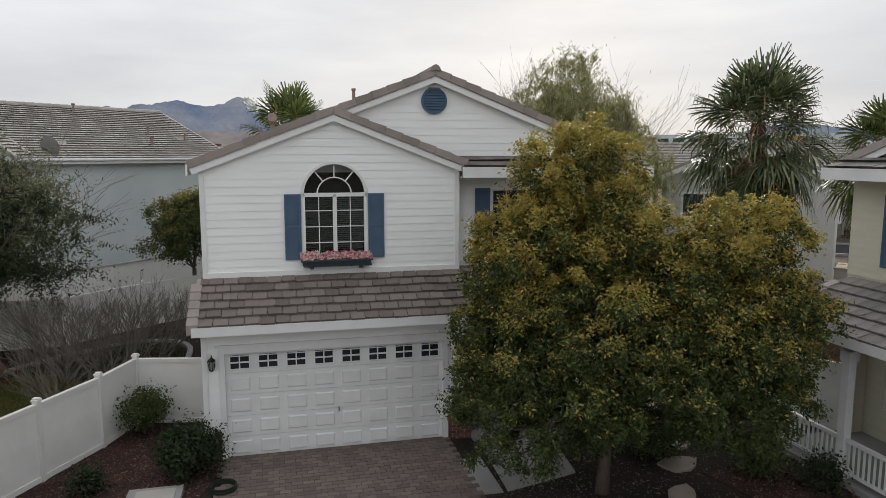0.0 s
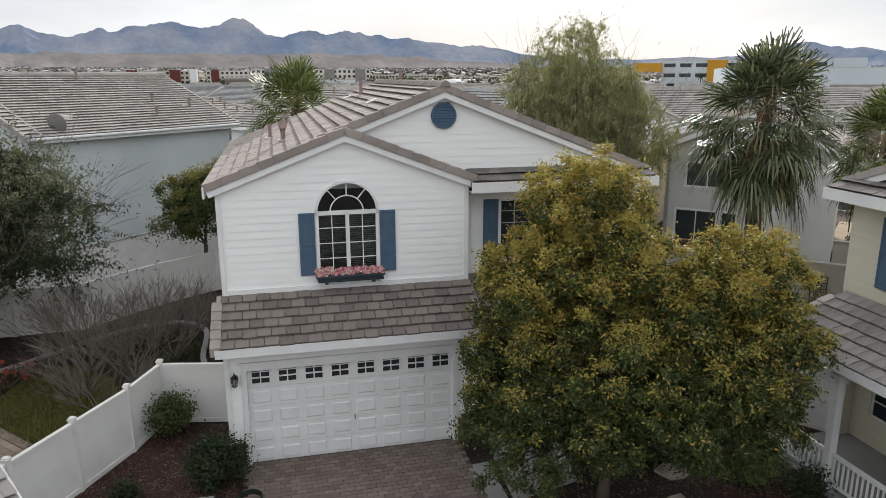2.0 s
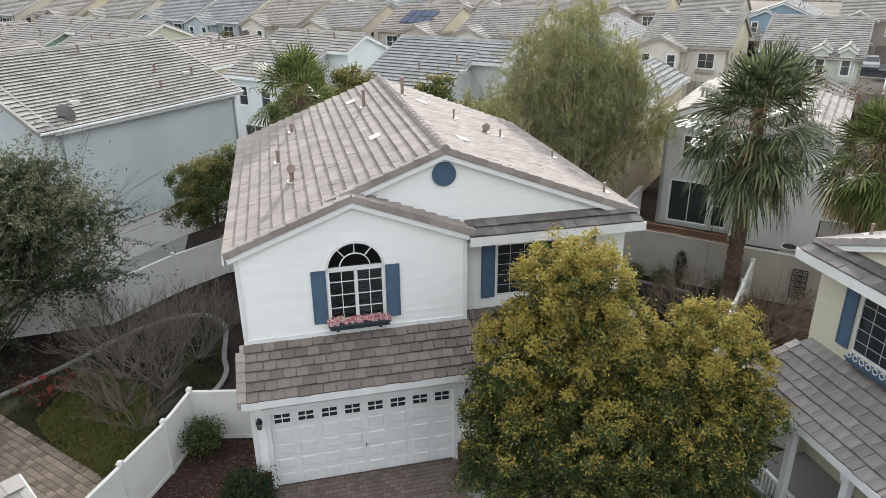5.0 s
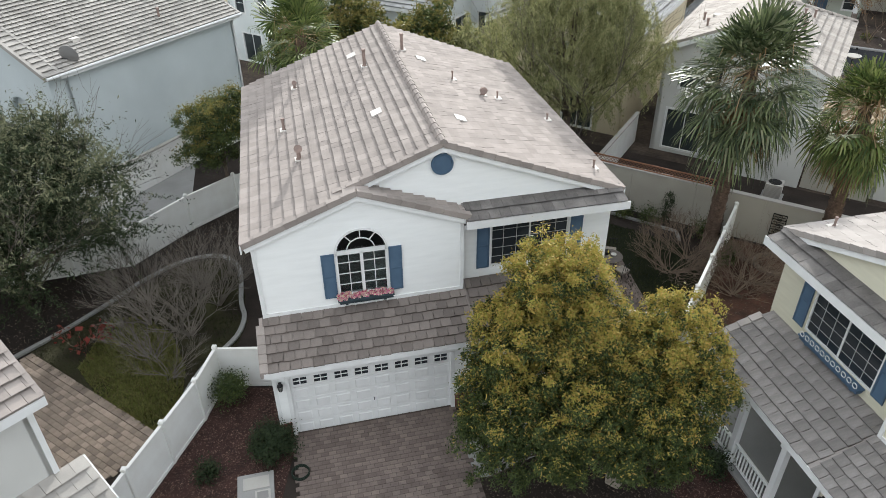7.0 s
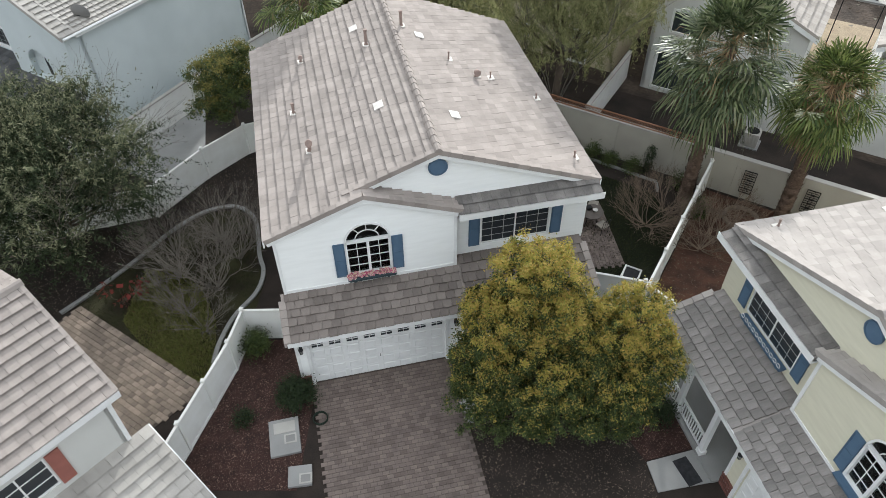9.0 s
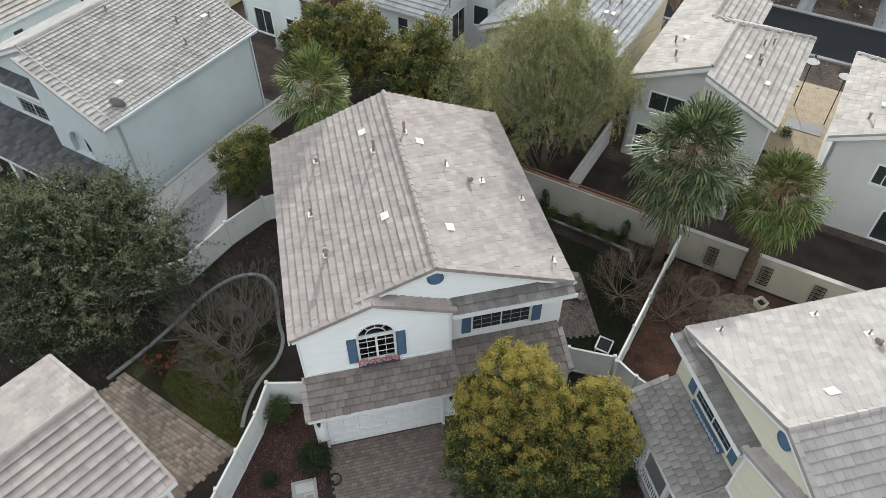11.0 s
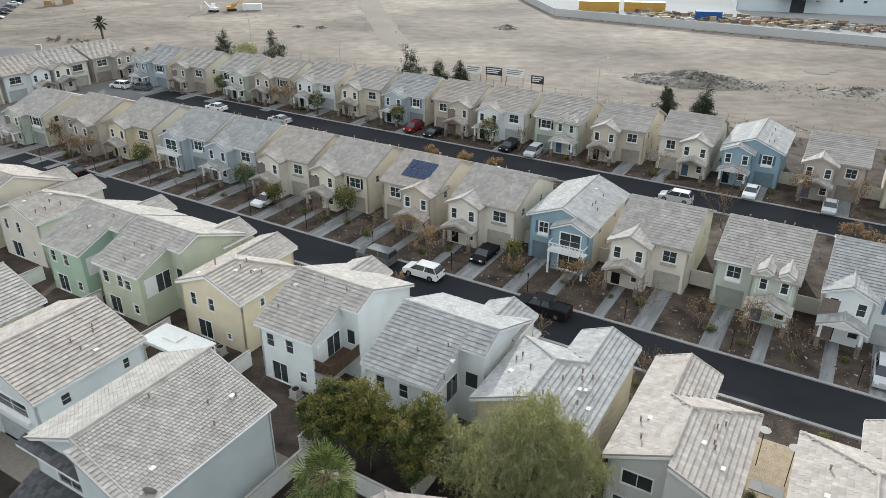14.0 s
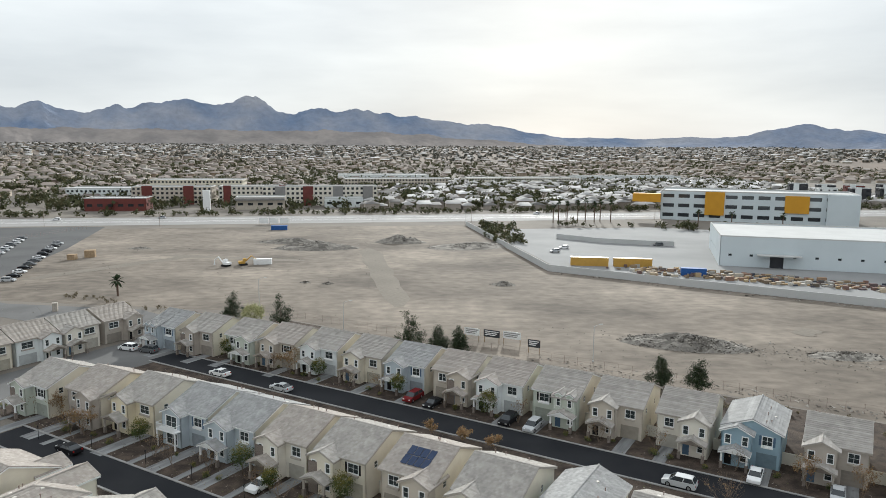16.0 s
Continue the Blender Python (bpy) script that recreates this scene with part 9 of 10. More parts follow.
def pole(name, x, y, h, arm, rot, label, mat=None):
    mb = MB()
    mb.tube([(0, 0, 0), (0, 0, h)], [0.11, 0.07], 7)
    mb.box(-0.18, -0.18, 0, 0.18, 0.18, 0.3)
    if arm:
        mb.tube([(0, 0, h - 0.1), (arm * 0.5, 0, h + 0.25), (arm, 0, h + 0.3)], [0.05, 0.045, 0.04], 6)
        mb.box(arm - 0.1, -0.12, h + 0.2, arm + 0.6, 0.12, h + 0.34)
    ob = part(name, mb, mat or WALL_PALE, m=pose(x, y, 0, 0, 0, rot))
    return tagged(ob, label, "pole", "poles and lamps")


for u, v in ((-48, 148), (-110, 137.5), (-151, 149), (30, 150)):
    p = street(u, v)
    pole("street_lamp", p.x, p.y, 8.0, 1.8, 30, "pale street lamp beside the lot")
for x in range(-420, 520, 62):
    pole("street_lamp", x, line_y(x, 448), 11.0, 2.2, 100, "tall street lamp on the arterial road", PIPE)
pole("mast", 10, 436, 17.0, 0, 0, "tall pale monopole at the lot corner")
crate("tower_sign", -178, 512, 5, 3, 15, 10, WHITE_TRIM, "tall white sign tower of the shops", "sign")

# fence along the lot
lf = base("lot_fence", at_street(-140, 143.5), "thin wire fence along the empty lot", "fence")
mb = MB()
for i in range(81):
    x = i * 3.0
    mb.tube([(x, 0, 0), (x, 0, 1.9)], [0.03, 0.03], 5)
part("post_row", mb, PIPE, lf, "", "stuff")
mb = MB()
for z in (0.15, 1.0, 1.85):
    mb.tube([(0, 0, z), (240, 0, z)], [0.015, 0.015], 4)
part("wire", mb, PIPE, lf, "", "stuff")
lf = base("lot_fence", pose(-236, 262, 0, 0, 0, 77), "thin wire fence beside the parking lot", "fence")
mb = MB()
for i in range(46):
    mb.tube([(i * 3.0, 0, 0), (i * 3.0, 0, 1.9)], [0.04, 0.04], 5)
for z in (0.15, 1.0, 1.85):
    mb.tube([(0, 0, z), (135, 0, z)], [0.02, 0.02], 4)
part("post_row", mb, PIPE, lf, "", "stuff")


def mountain(name, az0, az1, dist, peaks, mat, label, deep=700, seed=3, low=1.0):
    """A ridge on an arc round the place; peaks: (azimuth, height, half width)."""
    noise_o = Vector((seed * 7.1, 0, 0))
    cols, rows = 520, 26
    vs, fs = [], []
    for i in range(cols + 1):
        az = az0 + (az1 - az0) * i / cols
        st = min(1.0, max(0.0, (az + 7) / 19))
        h = 118 + 143 * (1 - st * st * (3 - 2 * st)) + sum(p * math.exp(-((az - a) / wd) ** 2) for a, p, wd in peaks)
        h *= low
        for j in range(rows + 1):
            f = j / rows
            r = dist - deep + deep * f
            rough = noise.fractal(Vector((az * 0.5, f * 2.5, 0)) + noise_o, 0.9, 2.1, 6)
            ridge = abs(noise.noise(Vector((az * 0.9 + f * 0.6, f * 0.8, 5)) + noise_o))
            z = h * (f ** 1.6) * (1 - 0.8 * ridge * (1 - f)) + h * 0.09 * rough * (0.3 + f) * min(1, f * 3)
            a = radians(az)
            vs.append((r * math.sin(a), r * math.cos(a), max(-2, z) - 1))
    for i in range(cols):
        for j in range(rows):
            a = i * (rows + 1) + j
            fs.append((a, a + rows + 1, a + rows + 2, a + 1))
    ob = new(name, fast_mesh(name, vs, fs, mat, smooth=True))
    return tagged(ob, label, "mountains", "", "structure")


# the blue-grey is distance haze, put into the rock's base colour
MOUNT = surface("hazed_mountain", (0.15, 0.195, 0.28), (0.3, 0.31, 0.345), 0.0035, 1.0, 0.8, 0.03, 0.2, spec=0.0, dist=12.0)
mountain("backdrop", -48, 48, 4800, [(-30.4, 50, 1.0), (-27.2, -30, 1.0), (-25.8, 40, 1.2), (-22.1, 60, 2.0), (-19.4, 50, 1.5), (-15.6, 115, 1.6), (-11.1, 50, 1.5), (-6.6, 30, 2.5), (26.9, 75, 2.0), (23.9, 30, 2.0), (30.5, 30, 2.0), (36, 60, 4), (4.5, 18, 2.0)], MOUNT, "desert mountain range on the horizon, blue-grey haze put into its colour")

scatter("rubble_strip", [(40, 262), (84, 233), (132, 203.5), (190, 170), (190, 173.5), (132, 207.5), (84, 237), (40, 266)], 2600, 811, 1.1, RUBBLE, "dark broken stones along the depot wall", "rubble", 0.02, False)
scatter("rubble_strip", [sxy(-60, 141.5), sxy(40, 141.5), sxy(40, 147.5), sxy(-60, 146.0)], 1800, 812, 0.7, RUBBLE, "loose stones along the lot fence", "rubble", 0.02, False)
scatter("rubble_strip", [(70, 158), (150, 118), (158, 126), (80, 170)], 1500, 813, 0.6, RUBBLE, "scattered stones on the lot", "rubble", 0.02, False)
yard_wall("wall_school", [(56.6, 369.5), (75.5, 352.8), (99.7, 344), (110, 342)], 2.4, WALL_PALE, "pale wall between the depot and the school", 0.3, False)
# tan soil, lightened in colour to stand for sun on these slopes
mountain("foothills", -50, 12, 4500, [(-36, 40, 4), (-20, 30, 6), (-8, 20, 5), (-45, 30, 5)], surface("sunlit_tan_foothill", (0.3, 0.27, 0.25), (0.2, 0.185, 0.18), 0.006, 1.0, 0.6, 0.03, 0.2, spec=0.0, dist=8.0), "tan desert foothills below the mountains, sunlight put into the tan", 700, 9, 0.52)

# ---- cars ----
def paint(name, c, metal=0.3):
    m = surface(name, c, tuple(x * 0.9 for x in c), 1.0, 0.5, 0, 30, 0.03, metal=0.0, spec=0.1)
    return m


CAR_GLASS = GLASS_DARK
TYRE = surface("tyre_rubber", (0.015, 0.015, 0.016), None, 5, 0.9, 0.2)
RIM = surface("alloy_rim", (0.45, 0.45, 0.46), None, 5, 0.3, 0, metal=0.9)
LAMP_RED = surface("red_lens", (0.35, 0.02, 0.02), None, 5, 0.2, 0)
PAINTS = {"white": paint("white_car_paint", (0.75, 0.75, 0.75), 0.0), "black": paint("black_car_paint", (0.012, 0.012, 0.014)), "silver": paint("silver_car_paint", (0.45, 0.46, 0.47), 0.6), "red": paint("red_car_paint", (0.15, 0.016, 0.018), 0.2), "grey": paint("grey_car_paint", (0.12, 0.125, 0.13), 0.5)}
# side outlines: lower body and cabin, nose to tail
KINDS = {
    "suv": (4.65, 1.86, [(0, 0.45), (0.05, 0.85), (1.1, 1.05), (4.6, 1.1), (4.65, 0.5)], [(0.95, 1.03), (1.75, 1.68), (4.1, 1.7), (4.58, 1.08)], 0.36),
    "sedan": (4.7, 1.82, [(0, 0.4), (0.05, 0.72), (1.2, 0.9), (4.6, 0.98), (4.7, 0.5)], [(1.15, 0.9), (1.95, 1.42), (3.3, 1.44), (4.2, 0.97)], 0.32),
    "pickup": (5.8, 2.0, [(0, 0.5), (0.05, 1.05), (1.5, 1.18), (5.75, 1.2), (5.8, 0.6)], [(1.4, 1.16), (2.0, 1.85), (3.8, 1.88), (4.1, 1.18)], 0.4),
    "jeep": (4.7, 2.0, [(0, 0.55), (0.0, 1.15), (1.3, 1.25), (4.7, 1.28), (4.7, 0.6)], [(1.3, 1.24), (1.5, 1.98), (4.6, 2.0), (4.68, 1.27)], 0.42),
}


def car(kind, colour, m, label):
    L, W, low, cab, wr = KINDS[kind]
    th = base("car", m, label, "car", "parked cars")
    body = MB()
    out = [(x, -W / 2, z) for x, z in [(0.1, 0.25)] + low + [(L - 0.1, 0.25)]]
    body.prism(out, (0, W, 0))
    if kind == "pickup":
        body.box(4.2, -W / 2 + 0.12, 1.2, 5.65, -W / 2 + 0.2, 1.26)
        body.box(4.2, W / 2 - 0.2, 1.2, 5.65, W / 2 - 0.12, 1.26)
    for x in (0.0, L - 0.12):
        body.box(x, -W / 2 + 0.05, 0.35, x + 0.12, W / 2 - 0.05, 0.6)
    # pillars and roof
    n = len(cab)
    i0, i1 = W / 2 - 0.06, W / 2 - 0.22
    top = [(cab[1][0] + 0.1, cab[1][1]), (cab[2][0] - 0.05, cab[2][1])]
    body.prism([(top[0][0] - 0.1, -i1, top[0][1] - 0.06), (top[0][0] - 0.08, -i1, top[0][1]), (top[1][0] + 0.05, -i1, top[1][1]), (top[1][0] + 0.1, -i1, top[1][1] - 0.06)], (0, 2 * i1, 0))
    for s in (-1, 1):
        for xa, xb in (((cab[0][0]), cab[1][0]), ((cab[0][0] + cab[3][0]) / 2 + 0.1, (cab[1][0] + cab[2][0]) / 2 + 0.1), (cab[3][0] - 0.02, cab[2][0])):
            z0, z1 = cab[0][1], cab[1][1] - 0.03
            q = [(xa - 0.05, s * i0, z0), (xa + 0.05, s * i0, z0), (xb + 0.05, s * i1, z1), (xb - 0.05, s * i1, z1)]
            body.poly([(a, b + s * 0.012, c) for a, b, c in (q if s < 0 else q[::-1])])
    part("body", body, PAINTS[colour], th)
    gl = MB()
    a, b, c, d = cab
    lo = [(a[0], -i0, a[1]), (d[0], -i0, d[1]), (d[0], i0, d[1]), (a[0], i0, a[1])]
    hi = [(b[0], -i1, b[1] - 0.05), (c[0], -i1, c[1] - 0.05), (c[0], i1, c[1] - 0.05), (b[0], i1, b[1] - 0.05)]
    for k in range(4):
        gl.poly((lo[k], lo[(k + 1) % 4], hi[(k + 1) % 4], hi[k]))
    part("cabin_glass", gl, CAR_GLASS, th, "dark tinted glass", "stuff")
    for x in (L * 0.19, L * 0.8):
        for s in (-1, 1):
            wm = MB()
            wm.tube([(x, s * (W / 2 - 0.2), wr), (x, s * (W / 2 + 0.02), wr)], [wr, wr], 14)
            w = part("wheel", wm, TYRE, th)
            rm = MB()
            rm.tube([(x, s * (W / 2 - 0.1), wr), (x, s * (W / 2 + 0.03), wr)], [wr * 0.62, wr * 0.6], 10)
            part("rim", rm, RIM, w)
    for s in (-1, 1):
        hm = MB()
        hm.box(-0.015, s * (W / 2 - 0.3) - 0.16, 0.66, 0.1, s * (W / 2 - 0.3) + 0.16, 0.8)
        part("headlight", hm, WHITE_TRIM, th)
        hm = MB()
        hm.box(L - 0.06, s * (W / 2 - 0.2) - 0.12, 0.7, L + 0.012, s * (W / 2 - 0.2) + 0.12, 0.95)
        part("tail_light", hm, LAMP_RED, th)
    return th


CARS = [
    # kind, colour, u, v, heading (0: nose towards +u side of the street)
    ("jeep", "grey", -46.6, 60.4, 0, "grey boxy off-road car parked at the kerb"), ("suv", "white", -40.0, 60.4, 0, "white car parked at the kerb"), ("pickup", "black", -25.6, 60.2, 0, "black pickup truck parked at the kerb"),
    ("suv", "silver", -20.8, 97.9, 0, "silver car parked at the kerb"), ("sedan", "white", -9.6, 103.4, 90, "white car on a driveway"), ("sedan", "silver", 0.8, 103.2, 90, "silver car on a driveway"), ("suv", "silver", 8.4, 63.2, 90, "silver car on a driveway"),
    ("sedan", "white", -68.0, 64.6, 90, "white car on a driveway"), ("suv", "red", -69.0, 104.6, 90, "red car on a driveway"), ("sedan", "black", -64.2, 103.8, 90, "black car on a driveway"), ("suv", "black", -48.9, 103.7, 90, "black car on a driveway"), ("suv", "silver", -44.2, 103.5, 90, "silver van on a driveway"),
    ("sedan", "black", -104.0, 59.9, 0, "black car parked at the kerb"), ("sedan", "silver", -96.0, 97.8, 0, "silver car parked at the kerb"), ("sedan", "white", -113.0, 97.8, 0, "white car parked at the kerb"), ("sedan", "black", -33.7, 65.6, 90, "black car on a driveway"),
    ("suv", "white", -145.0, 99.0, 10, "white car parked at the street end"), ("suv", "grey", -139.6, 100.4, 10, "grey car parked at the street end"),
]
for kind, colour, u, v, turn, words in CARS:
    car(kind, colour, at_street(u, v, turn, 0.03), words)
rc = random.Random(8)
for i in range(24):
    f = (i % 12) / 11
    p = Vector((-184 + 34 * f, 330 - 92 * f, 0.03)) if i < 12 else Vector((-212 + 36 * f, 348 - 90 * f, 0.03))
    car(rc.choice(("suv", "sedan")), rc.choice(("white", "black", "silver", "grey")), pose(p.x, p.y, p.z, 0, 0, 190), "car in the parking lot")
for x, y, c in ((-250, 420, "white"), (-190, 436, "silver"), (60, 487, "white"), (52, 330, "white"), (88, 350, "black"), (100, 342, "grey"), (46, 318, "silver")):
    car("suv", c, pose(x, y if y < 400 else y + 18, 0.03, 0, 0, 11), "car on the arterial road" if y > 400 else "car in the depot yard")

# lamp posts by the driveways
for p in lamp_spots:
    mb = MB()
    mb.tube([(0, 0, 0), (0, 0, 1.9)], [0.05, 0.04], 6)
    mb.tube([(0, 0, 1.9), (0, 0, 2.2)], [0.07, 0.11], 6)
    mb.tube([(0, 0, 2.2), (0, 0, 2.32)], [0.14, 0.02], 6)
    tagged(part("yard_lamp", mb, BLACK_METAL, m=pose(p.x, p.y, 0)), "black lamp post beside a driveway", "lamp", "yard lamps")

# site signs by the lot
for x, y, w, dark in ((10.7, 166.6, 4.2, True), (15.5, 165.2, 4.6, False), (20.0, 158.2, 3.0, True), (6.0, 168.5, 4.0, False)):
    th = base("site_sign", pose(x, y, 0, 0, 0, -26), "site sign board on wooden posts", "sign", "site signs")
    for k in (-w / 2 + 0.2, w / 2 - 0.2):
        mb = MB()
        mb.box(k - 0.07, -0.07, 0, k + 0.07, 0.07, 3.0)
        part("post", mb, TIMBER, th)
    mb = MB()
    mb.box(-w / 2, -0.1, 1.4, w / 2, -0.071, 3.2)
    bd = part("board", mb, BLACK_WALL if dark else WHITE_TRIM, th)
    mb = MB()
    for i, z in enumerate((2.7, 2.25, 1.85)):
        mb.box(-w / 2 + 0.3, -0.112, z, w / 2 - 0.3 - i * 0.4, -0.101, z + 0.22)
    part("lettering_bars", mb, WHITE_TRIM if dark else GREY_WALL, bd, "", "stuff")

# ---- front garden of the white house ----
def pavers(name, m, inside, x0, x1, y0, y1, mat, bed_pts, label, tw=0.24, th=0.16, singles=0, seed=1):
    """A bed with running-bond pavers; the first ones singly, the rest joined."""
    bed = MB()
    bed.prism([(a, b, 0.0) for a, b in bed_pts], (0, 0, 0.035))
    ob = part(name, bed, PAVER_BED, m=m)
    tagged(ob, label, "paving", "", "structure")
    rng = random.Random(seed)
    one = MB()
    one.box(0.006, 0.006, 0, tw - 0.006, th - 0.006, 0.03)
    one_me = one.mesh("paver", mat)
    rest = MB()
    count = 0
    r = 0
    y = y0
    while y < y1:
        x = x0 - (tw / 2 if r % 2 else 0)
        while x < x1:
            if inside(x + tw / 2, y + th / 2):
                z = 0.03 + rng.uniform(0, 0.006)
                if count < singles:
                    part("paver", one_me, None, ob, m=Matrix.Translation((x, y, z)))
                else:
                    rest.box(x + 0.006, y + 0.006, z, x + tw - 0.006, y + th - 0.006, z + 0.03)
                count += 1
            x += tw
        y += th
        r += 1
    part("paver_rest", rest, REST[mat.name], ob, "", "stuff")
    return ob


REST = {"paver": surface("paver_joined", (0.17, 0.135, 0.118), (0.125, 0.1, 0.09), 2.0, 0.9, 0.4, 60, 0.18, island=0.2), "tan_paver": surface("tan_paver_joined", (0.245, 0.195, 0.155), (0.155, 0.125, 0.104), 2.0, 0.9, 0.4, 60, 0.18, island=0.3)}
pavers("driveway", HOUSE_M @ Matrix.Rotation(math.pi, 4, "Z") @ Matrix.Translation((-5.2, 0.0, 0)), lambda x, y: 0 < x < 5.3 and y < 7.5, 0, 5.3, 0.0, 7.5, PAVER, [(0, -0.25), (5.3, -0.25), (5.3, 7.5), (0, 7.5)], "red-brown block paving of the driveway", singles=290, seed=3)


def tri_in(pts):
    def f(x, y):
        ok = True
        for (ax, ay), (bx, by) in zip(pts, pts[1:] + pts[:1]):
            ok = ok and (bx - ax) * (y - ay) - (by - ay) * (x - ax) >= 0
        return ok
    return f


PT = [(0.0, 0.0), (7.4, 0.0), (8.2, 4.2), (0.6, 4.2)]
pavers("patio", pose(-9.25, 14.9, 0, 0, 0, 147.5), tri_in(PT), 0, 8.3, 0, 4.2, PAVER_TAN, PT, "tan and brown block paving of the neighbour's patio", 0.26, 0.2, 280, 4)
bm2 = MB()
for k in range(30):
    bm2.box(k * 0.25, -0.27, 0, k * 0.25 + 0.238, -0.012, 0.068 + 0.006 * (k % 3))
tagged(part("patio_edge", bm2, REST["tan_paver"], m=pose(-9.25, 14.9, 0, 0, 0, 147.5)), "tan soldier course of pavers edging the patio", "kerb", "", "structure")
for x, y, w, d, rot, hatch in ((-5.73, 12.99, 1.06, 1.45, 14, True), (-4.95, 11.5, 0.8, 0.75, 8, False)):
    mb = MB()
    mb.box(-w / 2, -d / 2, 0, w / 2, d / 2, 0.12)
    ob = tagged(part("utility_pad", mb, CONCRETE, m=pose(x, y, 0.02, 0, 0, rot)), "pale concrete utility cover beside the driveway", "utility cover")
    if hatch:
        mb = MB()
        mb.box(-0.36, 0.14, 0.12, 0.4, 0.58, 0.138)
        part("cover_plate", mb, WALL_CAP, ob)
    mb = MB()
    mb.box(-0.02, -0.32, 0.12, 0.42, 0.06, 0.142)
    lid = part("lid_frame", mb, WALL_CAP, ob)
    mb = MB()
    mb.box(0.04, -0.26, 0.142, 0.36, 0.0, 0.15)
    part("lid", mb, GREY_WALL, lid, "dark meter lid")
sheet("front_walk", [(0.3, 15.2), (0.75, 13.6), (1.25, 13.7), (0.85, 15.4)], 0.05, CONCRETE, "grey concrete strip beside the driveway", "path")
sheet("front_walk", [(1.0, 15.6), (1.35, 13.75), (2.9, 14.6), (2.6, 17.2), (1.2, 16.9)], 0.055, CONCRETE, "grey concrete path to the porch", "path")
for i, (x, y, r) in enumerate(((5.5, 16.1, 0.45), (5.3, 15.0, 0.5), (4.9, 13.6, 0.4))):
    mb = MB()
    mb.prism([(r * math.cos(a) * (1 + 0.2 * math.sin(3 * a + i)), r * 0.7 * math.sin(a), 0) for a in [k * math.pi / 4 for k in range(8)]], (0, 0, 0.06))
    tagged(part("stepping_stone", mb, surface("flagstone", (0.36, 0.31, 0.26), None, 3, 0.9, 0.3), m=pose(x, y, 0.01, 0, 0, 30 * i)), "tan flagstone step in the soil", "stepping stone", "stepping stones")
# hose reel
hm = MB()
for k in range(4):
    hm.tube([(0.26 * math.cos(a), 0.26 * math.sin(a), 0.03 + 0.035 * k) for a in [j * math.pi / 10 for j in range(21)]], [0.018] * 21, 6)
tagged(part("garden_hose", hm, surface("dark_hose", (0.02, 0.03, 0.022), None, 4, 0.5, 0), m=pose(-4.55, 13.75, 0.03)), "dark coiled garden hose on the bed", "garden hose")

# satellite dish on the white stucco house
dish = base("satellite_dish", at_street(-30.6, 18.5, 0, 6.78), "grey satellite dish on the roof edge", "satellite dish")
mb = MB()
for j in range(5):
    for i in range(16):
        q = []
        for (ii, jj) in ((i, j), (i + 1, j), (i + 1, j + 1), (i, j + 1)):
            a, r = 2 * math.pi * ii / 16, jj / 5
            q.append((0.42 * r * math.cos(a), 0.1 * r * r - 0.1, 0.48 * r * math.sin(a) + 0.55))
        mb.poly(q)
part("reflector", mb, GREY_WALL, dish, m=pose(0, 0, 0, 20, 0, 30))
mb = MB()
mb.tube([(0, 0, 0), (0, -0.05, 0.5)], [0.03, 0.03], 6)
mb.tube([(0, -0.1, 0.3), (0.1, -0.55, 0.45)], [0.015, 0.015], 5)
part("mast", mb, BLACK_METAL, dish)

def cooling_unit(u, v):
    """A boxy outdoor air-conditioning unit with a round fan grille."""
    th = base("air_conditioner", at_street(u, v), "grey outdoor air-conditioning unit on a concrete pad", "air conditioner", "air conditioners")
    mb = MB()
    mb.box(-0.5, -0.5, 0.0, 0.5, 0.5, 0.08)
    part("pad", mb, CONCRETE, th)
    mb = MB()
    mb.box(-0.38, -0.38, 0.08, 0.38, 0.38, 0.85)
    for k in range(11):
        z = 0.14 + k * 0.062
        mb.box(-0.395, -0.395, z, 0.395, 0.395, z + 0.02)
    part("casing", mb, WALL_CAP, th)
    mb = MB()
    for r in (0.1, 0.17, 0.24, 0.31):
        mb.tube([(r * math.cos(t), r * math.sin(t), 0.87) for t in [k * math.pi / 8 for k in range(17)]], [0.012] * 17, 4, cap=False)
    mb.tube([(0, 0, 0.85), (0, 0, 0.88)], [0.3, 0.3], 20)
    part("fan_grille", mb, BLACK_METAL, th)


cooling_unit(-1.4, 34.5)
cooling_unit(-35.6, 36.2)
cooling_unit(-46.0, 37.4)
for u, v, tall in ((0.25, 48.0, 3.4), (2.45, 46.8, 3.6)):
    th = base("satellite_dish", at_street(u, v), "grey satellite dish on a thin yard pole", "satellite dish", "pole dishes")
    mb = MB()
    mb.tube([(0, 0, 0), (0, 0, tall)], [0.035, 0.03], 7)
    part("pole", mb, BLACK_METAL, th)
    mb = MB()
    mb.tube([(0, 0, tall + 0.02), (0, 0, tall), (0, 0, tall + 0.12), (0, 0, tall + 0.14)], [0.06, 0.2, 0.44, 0.45], 18)
    part("reflector", mb, WALL_CAP, th)
    mb = MB()
    mb.tube([(0.3, 0.2, tall + 0.1), (0.05, 0.0, tall + 0.55)], [0.015, 0.012], 5)
    mb.box(0.0, -0.05, tall + 0.5, 0.12, 0.05, tall + 0.62)
    part("feed_arm", mb, BLACK_METAL, th)
for i, (u, v, r) in enumerate(((0.3, 37.6, 0.4), (1.2, 40.5, 0.3), (2.2, 41.8, 0.35), (0.5, 44.2, 0.3), (2.1, 38.6, 0.35))):
    p = street(u, v)
    bush(p.x, p.y, r, r * 0.8, "small dry shrub in the gravel side yard", 730 + i, None, 0.03, 700, 0.09)
mb = MB()
mb.box(0.2, 45.2, 0.03, 2.5, 46.4, 0.07)
